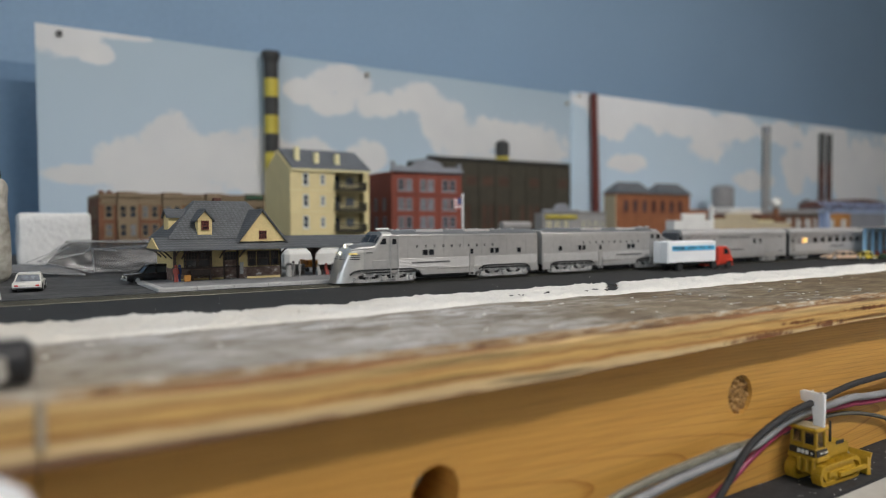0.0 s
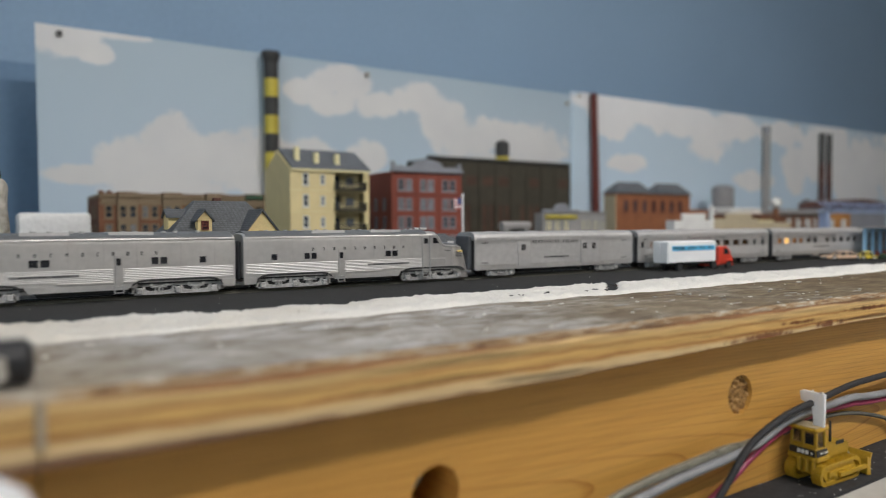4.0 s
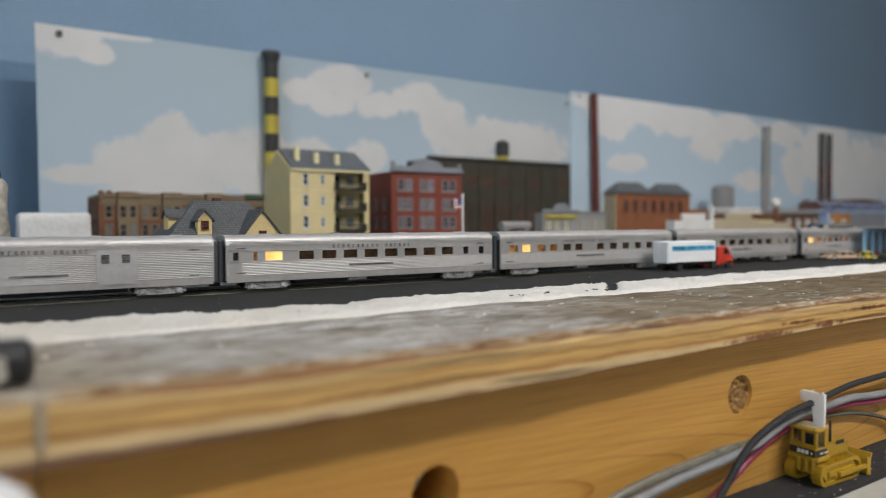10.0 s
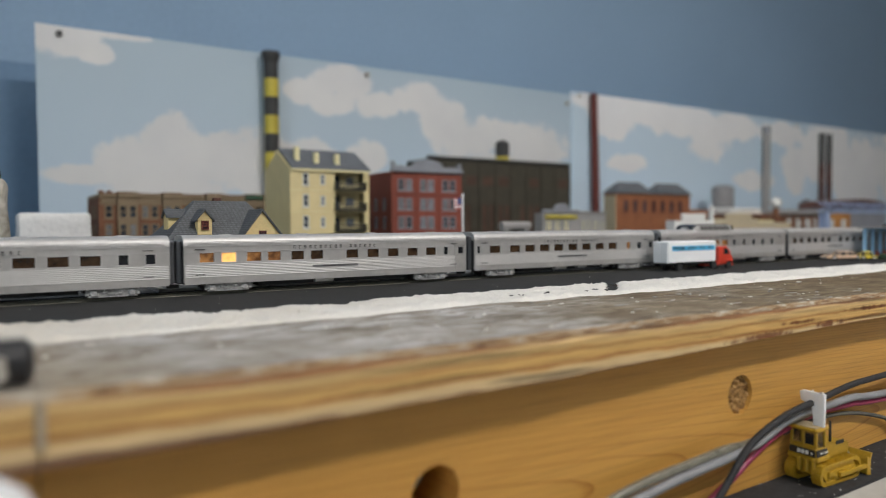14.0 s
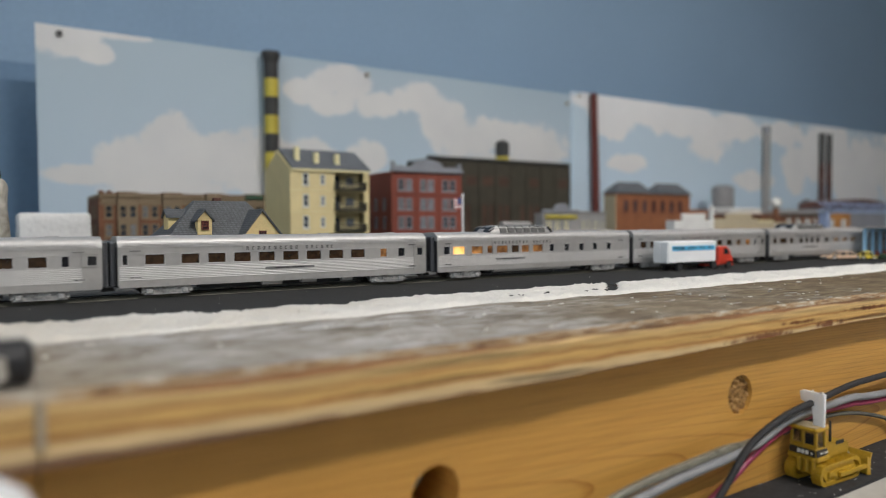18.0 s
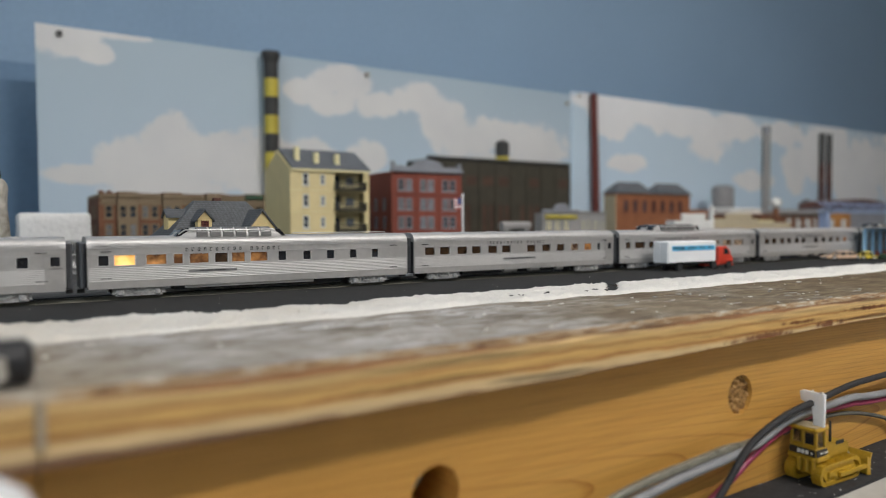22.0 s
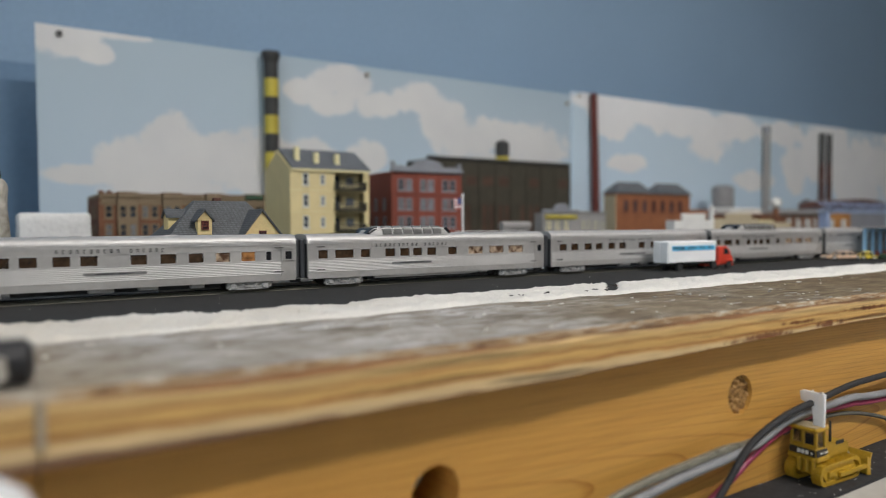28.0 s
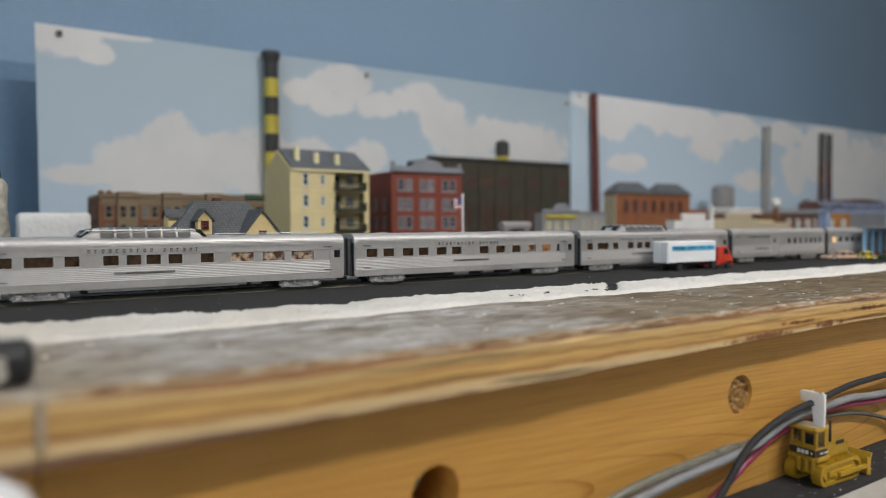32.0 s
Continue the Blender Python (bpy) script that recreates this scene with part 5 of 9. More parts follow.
        part("plate_marks", bm, M_LETTER, pl)
    bm = mk()
    box(bm, (0.008, L - 0.0008), (-0.0085, 0.0085), (0.0042, 0.0052))
    rbox(bm, (0.052, 0.088), (-0.0075, 0.0075), (0.0004, 0.0032), 0.0008, 1)
    part("underframe", bm, M_UNDER, root)
    bm = mk()
    rbox(bm, (L, L + 0.0016), (-0.0055, 0.0055), (0.0040, 0.0225), 0.0006, 1)
    part("diaphragm", bm, M_DIAPH, root, "dark grey corridor bellows")
    truck(root, 0.0262, 3, 0.0405, 0.0050)
    truck(root, 0.1078, 3, 0.0385, 0.0050)
    return root


A_LOCO = loco("leading silver streamlined locomotive with lit headlights", pose(0, 0.335, 0))
B_LOCO = loco("trailing silver locomotive facing backwards on the rails", pose(0, 0.335, 0))
# the second locomotive runs backwards: its near side carries the same marks
TRAIN = [(A_LOCO, 0.1505), (B_LOCO, 0.4215)]
K_A, K_B, K_C, K_D, K_E, K_F, K_G, K_H, K_I, K_J = [0.562 + 0.162 * k for k in range(10)]
TRAIN.append((car("silver fluted baggage car with sliding doors", 0.1335, (), bag_doors=((0.0322, 0.0416), (0.0844, 0.1007)), sign=(0.043, 0.082), plate=(0.053, 0.074), tanks=()), 0.423))
TRAIN.append((car("silver fluted coach with one brightly lit window", 0.156, WA, lit=(WA[1],), warm=(WA[0],), sign=(0.053, 0.100), plate=(0.063, 0.089), door=(0.0012, 0.0076, 0.0032, 0.0059), tanks=TANKS[:1]), K_A))
TRAIN.append((car("silver fluted coach with a few warm lit windows", 0.156, WB, lit=(WB[1],), warm=(WB[0], WB[2], WB[3]), door=DOOR, tanks=TANKS[:1], sign=(0.051, 0.098), plate=(0.062, 0.087)), K_B))
TRAIN.append((car("silver fluted dining car with dark windows", 0.156, WC, warm=(WC[10],), door=DOOR, tanks=TANKS, sign=(0.055, 0.101), plate=(0.065, 0.090)), K_C))
TRAIN.append((car("silver dome coach with amber lit windows", 0.156, WD, lit=(WD[1],), warm=(WD[2], WD[3], WD[4], WD[6], WD[7]), dome=(0.0360, 0.0880), sign=(0.039, 0.085), plate=(0.041, 0.063), tanks=()), K_D + 0.0018))
TRAIN.append((car("silver fluted coach dimly lit at one end", 0.156, WB, warm=(WB[10],), pale=(WB[9],), door=DOOR, tanks=TANKS, sign=(0.051, 0.095), plate=(0.062, 0.087)), K_E))
TRAIN.append((car("silver dome lounge car with pale curtained rear windows", 0.156, WF, warm=(), pale=(WF[8], WF[9], WF[10]), dome=(0.0340, 0.0880), door=DOOR, sign=(0.037, 0.084), plate=(0.048, 0.073), tanks=TANKS2), K_F))
TRAIN.append((car("silver fluted coach dimly lit at one end", 0.156, WB, warm=(WB[10],), pale=(WB[9],), door=DOOR, tanks=TANKS, sign=(0.051, 0.095), plate=(0.062, 0.087)), K_G))
TRAIN.append((car("silver dome lounge car with pale curtained rear windows", 0.156, WF, warm=(), pale=(WF[8], WF[9], WF[10]), dome=(0.0340, 0.0880), door=DOOR, sign=(0.037, 0.084), plate=(0.048, 0.073), tanks=TANKS2), K_H))
TRAIN.append((car("silver fluted baggage and dormitory car", 0.1345, WI, bag_doors=((0.0520, 0.0620),), sign=(0.020, 0.050), plate=(0.030, 0.048), tanks=TANKS), K_I))
TRAIN.append((car("silver fluted coach with one brightly lit window", 0.156, WB, lit=(WB[0],), door=DOOR, tanks=TANKS, sign=(0.051, 0.098), plate=(0.062, 0.087)), K_I + 0.140))
# ---- model buildings ----
M_BRICK = mat("orange_brick", (0.205, 0.088, 0.045), 0.8, var=0.22, fine=1500, coarse=80, bump=0.0002)
M_BRICKR = mat("red_brick", (0.26, 0.068, 0.043), 0.75, var=0.12, fine=1500, coarse=70, bump=0.0002)
M_BRICKD = mat("dark_red_brick", (0.14, 0.035, 0.028), 0.8, var=0.15, fine=1200, coarse=60)
M_STONE = mat("tan_stone_trim", (0.27, 0.20, 0.125), 0.8, var=0.12, fine=1200, coarse=70, bump=0.0002)
M_YELLOW = mat("cream_yellow_wall", (0.72, 0.60, 0.32), 0.7, var=0.07, fine=900, coarse=50, bump=0.0001)
M_CREAM = mat("pale_cream_trim", (0.78, 0.70, 0.40), 0.65, var=0.06)
M_SLATE = mat("slate_grey_roof", (0.135, 0.145, 0.16), 0.7, var=0.15, fine=1200, coarse=90, bump=0.0002)
M_GREYTRIM = mat("blue_grey_cornice", (0.27, 0.28, 0.31), 0.7, var=0.1)
M_FACTORY = mat("dark_olive_factory_wall", (0.062, 0.055, 0.038), 0.8, var=0.2, fine=900, coarse=50, bump=0.0002)
M_RUST = mat("dark_brown_panel", (0.090, 0.048, 0.032), 0.8, var=0.25, fine=700, coarse=80)
M_OLIVE = mat("mustard_yellow_paint", (0.55, 0.45, 0.06), 0.6, var=0.12)
M_CHBLACK = mat("soot_black_paint", (0.045, 0.045, 0.045), 0.65, var=0.2)
M_GREYB = mat("grey_concrete", (0.33, 0.32, 0.31), 0.8, var=0.12, fine=900, coarse=60)
M_LIGHTB = mat("pale_stone_wall", (0.76, 0.75, 0.72), 0.75, var=0.06, fine=900, coarse=60)
M_BEIGE = mat("beige_card_wall", (0.52, 0.44, 0.30), 0.75, var=0.07)
M_ORANGE = mat("tan_orange_wall", (0.42, 0.19, 0.055), 0.7, var=0.12)
M_GREEN = mat("dark_green_cornice", (0.035, 0.095, 0.05), 0.6, var=0.15)
M_PANE = mat("building_window_pane", (0.055, 0.065, 0.08), 0.15, var=0.4, fine=300, coarse=100, spread=0.5)
M_PANEL = mat("pale_curtained_pane", (0.22, 0.235, 0.26), 0.25, var=0.3, fine=500, coarse=200, spread=0.3)
M_FRAMEW = mat("white_window_frame", (0.70, 0.70, 0.66), 0.6, var=0.06)
M_CHBROWN = mat("dark_brown_chimney_brick", (0.105, 0.040, 0.028), 0.8, var=0.2, fine=900, coarse=60)
M_BALC = mat("black_iron_balcony", (0.025, 0.026, 0.024), 0.5, 0.3, var=0.15)
M_BLUE = mat("light_blue_steel", (0.36, 0.62, 0.86), 0.5, 0.0, var=0.1)
M_BLUEG = mat("slate_blue_girder", (0.36, 0.45, 0.66), 0.5, 0.2, var=0.12)
G = ROADZ + 0.0006


def window_in(parent, x, z, w, h, y, frame_m, pane_m, face="y", bars=1, sill=True, x_at=0.0):
    """A sash window on a front (facing -Y) or on an end wall (facing -X): frame, sash bars, pane and sill, set into the wall."""
    def bx(bm, a, b, d0, d1, z0, z1):
        if face == "y":
            box(bm, (a, b), (y + d0, y + d1), (z0, z1))
        else:
            box(bm, (x_at + d0, x_at + d1), (a, b), (z0, z1))
    t = min(0.0011, w * 0.16)
    bm = mk()
    bx(bm, x - w / 2, x + w / 2, -0.0004, 0.0012, z + h / 2 - t, z + h / 2)
    bx(bm, x - w / 2, x + w / 2, -0.0004, 0.0012, z - h / 2, z - h / 2 + t)
    bx(bm, x - w / 2, x - w / 2 + t, -0.0004, 0.0012, z - h / 2 + t, z + h / 2 - t)
    bx(bm, x + w / 2 - t, x + w / 2, -0.0004, 0.0012, z - h / 2 + t, z + h / 2 - t)
    bx(bm, x - w / 2 + t, x + w / 2 - t, -0.0002, 0.0010, z - t * 0.4, z + t * 0.4)
    for k in range(1, bars):
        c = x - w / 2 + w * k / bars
        bx(bm, c - t * 0.5, c + t * 0.5, -0.0003, 0.0011, z - h / 2 + t, z + h / 2 - t)
    win = part("window", bm, frame_m, parent)
    bm = mk()
    bx(bm, x - w / 2 + t * 0.5, x + w / 2 - t * 0.5, 0.0003, 0.0006, z - h / 2 + t * 0.5, z + h / 2 - t * 0.5)
    part("pane", bm, pane_m, win)
    if sill:
        bm = mk()
        bx(bm, x - w / 2 - t * 0.6, x + w / 2 + t * 0.6, -0.0012, 0.0004, z - h / 2 - t, z - h / 2)
        part("sill", bm, frame_m, win)
    return win


def cut_wall(bm, x0, x1, z0, z1, y0, y1, holes, face="y"):
    """A wall with rectangular openings through it: holes are centre x, centre z, width, height."""
    holes = [(h[0], (max(z0, h[1] - h[3] / 2) + min(z1, h[1] + h[3] / 2)) / 2, h[2], min(z1, h[1] + h[3] / 2) - max(z0, h[1] - h[3] / 2)) for h in holes if h[1] - h[3] / 2 < z1 and h[1] + h[3] / 2 > z0]
    xs = sorted({x0, x1, *[h[0] - h[2] / 2 for h in holes], *[h[0] + h[2] / 2 for h in holes]})
    zs = sorted({z0, z1, *[h[1] - h[3] / 2 for h in holes], *[h[1] + h[3] / 2 for h in holes]})
    for a, b in zip(xs, xs[1:]):
        run = None
        for c, d in zip(zs, zs[1:]):
            mx, mz = (a + b) / 2, (c + d) / 2
            if b - a < 1e-6 or d - c < 1e-6 or any(abs(mx - h[0]) < h[2] / 2 and abs(mz - h[1]) < h[3] / 2 for h in holes):
                if run:
                    box(bm, *((((a, b), (y0, y1)) if face == "y" else ((y0, y1), (a, b))) + (run,)))
                run = None
            else:
                run = (run[0], d) if run else (c, d)
        if run:
            box(bm, *((((a, b), (y0, y1)) if face == "y" else ((y0, y1), (a, b))) + (run,)))


def block(root, x0, x1, y0, y1, z1, wall_m, holes=(), side_holes=(), roof_m=None, z0=None):
    """Four walls and a flat roof, the front and the left end cut for windows."""
    z0 = G if z0 is None else z0
    t = 0.0015
    bm = mk()
    cut_wall(bm, x0, x1, z0, z1, y0, y0 + t, holes)
    part("front_wall", bm, wall_m, root)
    bm = mk()
    cut_wall(bm, y0 + t, y1 - t, z0, z1, x0, x0 + t, side_holes, "x")
    part("end_wall", bm, wall_m, root)
    bm = mk()
    box(bm, (x1 - t, x1), (y0 + t, y1 - t), (z0, z1))
    part("end_wall", bm, wall_m, root)
    bm = mk()
    box(bm, (x0, x1), (y1 - t, y1), (z0, z1))
    part("rear_wall", bm, wall_m, root)
    bm = mk()
    box(bm, (x0 + t, x1 - t), (y0 + t, y1 - t), (z1 - 0.003, z1 - 0.0015))
    part("roof", bm, roof_m or M_SLATE, root)
    # dark sheet standing in for the unlit inside behind the front windows
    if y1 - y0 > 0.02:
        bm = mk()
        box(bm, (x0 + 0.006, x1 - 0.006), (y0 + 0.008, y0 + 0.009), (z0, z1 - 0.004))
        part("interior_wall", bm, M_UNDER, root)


def trim(root, name, x, y, z, m, r=0.0004):
    bm = mk()
    rbox(bm, x, y, z, r, 1)
    return part(name, bm, m, root)


# brick row houses with stone bays
row = thing("row_house", Matrix.Translation((0, 0, 0)), "long brown brick row house with tan stone bays", "building", "model town buildings")
X, Y = 0.0877, 0.720
bays = [(0.0877, 0.0890, "s"), (0.0890, 0.1035, "b"), (0.1035, 0.1215, "s"), (0.1215, 0.1440, "b"), (0.1440, 0.1620, "s"), (0.1620, 0.1850, "b"), (0.1850, 0.2030, "s"), (0.2030, 0.2260, "b"), (0.2260, 0.2440, "g"), (0.2440, 0.2568, "s")]
holes = []
for a, b, k in bays:
    if b - a > 0.005:
        c = (a + b) / 2
        offs = (0,) if b - a < 0.0146 else (-0.0043, 0.0043)
        for z in (0.0086, 0.0263, 0.0439):
            holes += [(c + o, z, 0.0070, 0.0126, k) for o in offs]
block(row, X, 0.2568, Y, 0.803, 0.0570, M_BRICK, [h[:4] for h in holes if h[4] == "b"], [(0.742, 0.0439, 0.006, 0.011), (0.762, 0.0439, 0.006, 0.011), (0.742, 0.0263, 0.006, 0.011), (0.762, 0.0263, 0.006, 0.011)])
for x, z, w, h, k in holes:
    window_in(row, x, z, w, h, Y if k == "b" else Y - 0.004, M_STONE, M_PANE if random.random() < 0.75 else M_PANEL)
for yy in (0.742, 0.762):
    for z in (0.0439, 0.0263):
        window_in(row, yy, z, 0.006, 0.011, 0, M_STONE, M_PANE, "x", x_at=X)
for a, b, k in bays:
    if k in "sg" and b - a > 0.005:
        bm = mk()
        cut_wall(bm, a, b, G, 0.0570, Y - 0.004, Y - 0.0001, [h[:4] for h in holes if a < h[0] < b])
        part("stone_bay", bm, M_STONE, row, "tan stone bay front")
    trim(row, "cornice", (a, b - 0.0002), (Y - (0.0062 if k in "sg" else 0.0028), Y + 0.004), (0.0570, 0.0618 if k != "b" else 0.0608), M_GREEN if k == "g" else M_STONE, 0.0006)
    if k == "b":
        trim(row, "stone_panel", (a + 0.0006, b - 0.0008), (Y - 0.0011, Y - 0.0001), (0.0520, 0.0566), M_STONE, 0.0003)
    trim(row, "coping", (a, b - 0.0002), (Y - (0.0066 if k in "sg" else 0.0032), Y + 0.003), (0.0619 if k != "b" else 0.0609, 0.0627 if k != "b" else 0.0617), M_BRICK, 0.0002)
    trim(row, "frieze", (a, b - 0.0002), (Y - (0.0046 if k in "sg" else 0.0012), Y - (0.0041 if k in "sg" else 0.0002)), (0.0506, 0.0518), M_STONE, 0.0003)
trim(row, "parapet", (X, X + 0.0015), (Y + 0.004, 0.803), (0.0570, 0.0605), M_STONE)
for x in (0.0905, 0.0975):
    trim(row, "chimney", (x, x + 0.004), (Y + 0.014, Y + 0.019), (0.0545, 0.0645), M_BRICK)

# yellow apartment house with balconies
apt = thing("apartment_house", Matrix.Translation((0, 0, 0)), "yellow apartment house with black balconies and slate roof", "building", "model town buildings")
AX0, AX1, AY0, AY1 = 0.2296, 0.3095, 0.600, 0.668
ROWS = (0.0136, 0.0332, 0.0529, 0.0725)
RECESS = (0.2735, 0.3040)
holes = [(0.2445, z, 0.0058, 0.0115) for z in ROWS] + [(0.2612, z, 0.0046, 0.0090) for z in ROWS] + [(sum(RECESS) / 2, z - 0.0005, RECESS[1] - RECESS[0], 0.0165) for z in ROWS]
bm = mk()
cut_wall(bm, AX0, AX1, G, 0.0822, AY0, AY0 + 0.0015, holes)
part("front_wall", bm, M_YELLOW, apt)
bm = mk()
prism(bm, ((AY0 + 0.0015, G), (AY1, G), (AY1, 0.0822), (0.634, 0.1010), (AY0 + 0.0015, 0.0826)), "x", AX0, AX0 + 0.0015)
part("gable_wall", bm, M_YELLOW, apt)
bm = mk()
prism(bm, ((AY0 + 0.0015, G), (AY1, G), (AY1, 0.0822), (0.634, 0.1010), (AY0 + 0.0015, 0.0826)), "x", AX1 - 0.0015, AX1)
part("gable_wall", bm, M_YELLOW, apt)
bm = mk()
box(bm, (AX0 + 0.0015, AX1 - 0.0015), (AY1 - 0.0015, AY1), (G, 0.0822))
part("rear_wall", bm, M_YELLOW, apt)
for ya, za, yb, zb in ((AY0 - 0.002, 0.0818, 0.634, 0.1018), (AY1 + 0.002, 0.0818, 0.634, 0.1018)):
    bm = mk()
    prism(bm, ((ya, za), (yb, zb), (yb, zb + 0.0014), (ya, za + 0.0014)), "x", AX0 + 0.0016, AX1 + 0.0006)
    part("roof_slope", bm, M_SLATE, apt, "slate grey roof slope")
trim(apt, "eaves_board", (AX0, AX1), (AY0 - 0.0022, AY0 + 0.001), (0.0795, 0.0818), M_CREAM)
for z in ROWS:
    window_in(apt, 0.2445, z, 0.0058, 0.0115, AY0, M_FRAMEW, M_PANE)
    window_in(apt, 0.2612, z, 0.0046, 0.0090, AY0, M_FRAMEW, M_PANEL)
    trim(apt, "storey_band", (AX0, RECESS[0] - 0.001), (AY0 - 0.0005, AY0 + 0.0002), (z - 0.0105, z - 0.0098), M_CREAM, 0.0001)
    # balcony: floor, back wall with door and window, railing
    c = z - 0.0085
    trim(apt, "balcony_floor", (RECESS[0], RECESS[1]), (AY0 - 0.004, AY0 + 0.010), (c - 0.0012, c), M_BALC, 0.0002)
    trim(apt, "balcony_wall", (RECESS[0], RECESS[1]), (AY0 + 0.010, AY0 + 0.011), (c, c + 0.0165), M_YELLOW, 0.0001)
    trim(apt, "balcony_door", (RECESS[0] + 0.003, RECESS[0] + 0.009), (AY0 + 0.0092, AY0 + 0.0101), (c, c + 0.013), M_PANE, 0.0002)
    trim(apt, "balcony_window", (RECESS[0] + 0.016, RECESS[0] + 0.024), (AY0 + 0.0092, AY0 + 0.0101), (c + 0.004, c + 0.012), M_PANEL, 0.0002)
    bm = mk()
    for zz in (c + 0.0005, c + 0.0058):
        box(bm, (RECESS[0] - 0.0005, RECESS[1] + 0.0005), (AY0 - 0.0044, AY0 - 0.0038), (zz, zz + 0.0008))
    n = 22
    for k in range(n + 1):
        x = RECESS[0] + (RECESS[1] - RECESS[0]) * k / n
        box(bm, (x - 0.00028, x + 0.00028), (AY0 - 0.0043, AY0 - 0.0039), (c, c + 0.0060))
    for x in (RECESS[0] - 0.0005, RECESS[1]):
        box(bm, (x, x + 0.0006), (AY0 - 0.0044, AY0), (c, c + 0.0065))
    part("railing", bm, M_BALC, apt, "black iron balcony railing")
for x, ya, h in ((0.2410, 0.612, 0.0135), (0.2585, 0.608, 0.0110), (0.2790, 0.607, 0.0110)):
    zr = 0.0832 + (ya - AY0) * 0.58
    trim(apt, "roof_dormer_post", (x - 0.0022, x + 0.0022), (ya - 0.002, ya + 0.003), (zr - 0.002, zr - 0.001 + h), M_CREAM, 0.0004)

# red brick office block with grey cornice
red = thing("office_block", Matrix.Translation((0, 0, 0)), "red brick office block with blue-grey cornice", "building", "model town buildings")
RX0, RX1, RY0, RY1 = 0.3671, 0.4595, 0.660, 0.712
holes = [(c + o, z, 0.0078, 0.0128) for c in (0.3845, 0.4130, 0.4425) for o in (-0.0050, 0.0050) for z in (0.0120, 0.0330, 0.0532, 0.0743)]
sh = [(yy, z, 0.006, 0.0125) for yy in (0.675, 0.695) for z in (0.0330, 0.0532)]
block(red, RX0, RX1, RY0, RY1, 0.0880, M_BRICKR, holes, sh)
for x, z, w, h in holes:
    window_in(red, x, z, w, h, RY0, M_GREYTRIM, M_PANE if random.random() < 0.5 else M_PANEL)
for yy, z, w, h in sh:
    window_in(red, yy, z, w, h, 0, M_GREYTRIM, M_PANE, "x", x_at=RX0)
trim(red, "cornice", (RX0 - 0.001, RX1 + 0.001), (RY0 - 0.004, RY0 + 0.002), (0.0880, 0.0925), M_GREYTRIM, 0.0008)
trim(red, "parapet", (RX0, RX1), (RY0 - 0.002, RY0 + 0.001), (0.0925, 0.0950), M_GREYTRIM)
bm = mk()
prism(bm, ((0.393, 0.0950), (0.394, 0.0985), (0.401, 0.1015), (0.413, 0.1035), (0.425, 0.1015), (0.432, 0.0985), (0.433, 0.0950)), "y", RY0 - 0.002, RY0 + 0.001)
part("pediment", bm, M_GREYTRIM, red)
for x in (RX0, RX1 - 0.005):
    trim(red, "corner_urn", (x, x + 0.005), (RY0 - 0.002, RY0 + 0.003), (0.0950, 0.0995), M_GREYTRIM, 0.001)
for x in (RX0, 0.3985, 0.4275, RX1 - 0.0035):
    trim(red, "pilaster", (x, x + 0.0035), (RY0 - 0.0012, RY0 - 0.0001), (G, 0.0880), M_BRICKR, 0.0002)
trim(red, "sill_course", (RX0, RX1), (RY0 - 0.0008, RY0 - 0.0001), (0.0625, 0.0635), M_BRICKD, 0.0001)

# dark factory front
fac = thing("factory", Matrix.Translation((0, 0, 0)), "long dark olive factory with tall bricked-up windows", "building", "model town buildings")
FX0, FX1, FY = 0.490, 0.7449, 0.780
n = 9
bw = (FX1 - FX0) / n
holes = []
for k in range(n):
    c = FX0 + bw * (k + 0.5)
    holes += [(c - 0.0062, 0.038, 0.0085, 0.040), (c + 0.0062, 0.038, 0.0085, 0.040), (c, 0.091, 0.019, 0.013)]
block(fac, FX0, FX1, FY, 0.835, 0.1180, M_FACTORY, holes)
for x, z, w, h in holes:
    trim(fac, "bricked_window", (x - w / 2, x + w / 2), (FY + 0.0006, FY + 0.0015), (z - h / 2, z + h / 2), M_RUST if (x * 1000) % 3 > 0.8 else M_FACTORY, 0.0001)
for k in range(n + 1):
    x = FX0 + bw * k
    trim(fac, "pilaster", (max(FX0, x - 0.002), min(FX1, x + 0.002)), (FY - 0.0015, FY - 0.0001), (G, 0.1150), M_FACTORY, 0.0003)
trim(fac, "coping", (FX0 - 0.001, FX1 + 0.001), (FY - 0.003, FY + 0.002), (0.1180, 0.1220), M_CHBLACK, 0.0006)
tank = thing("roof_tank", Matrix.Translation((0.6282, 0.797, 0.1165)), "black and mustard water tank on a factory roof", "water tank")
for z0, z1, r, m in ((0.0, 0.006, 0.0075, M_OLIVE), (0.006, 0.012, 0.0098, M_OLIVE), (0.012, 0.029, 0.0100, M_CHBLACK), (0.029, 0.032, 0.0098, M_CHBLACK)):
    bm = mk()
    rod(bm, (0, 0, z0), (0, 0, z1), r, n=24)
    part("tank_band", bm, m, tank, "", True)
bm = mk()
rod(bm, (0, 0, 0.032), (0, 0, 0.0365), 0.0104, 0.001, 24)
part("tank_lid", bm, M_CHBLACK, tank)


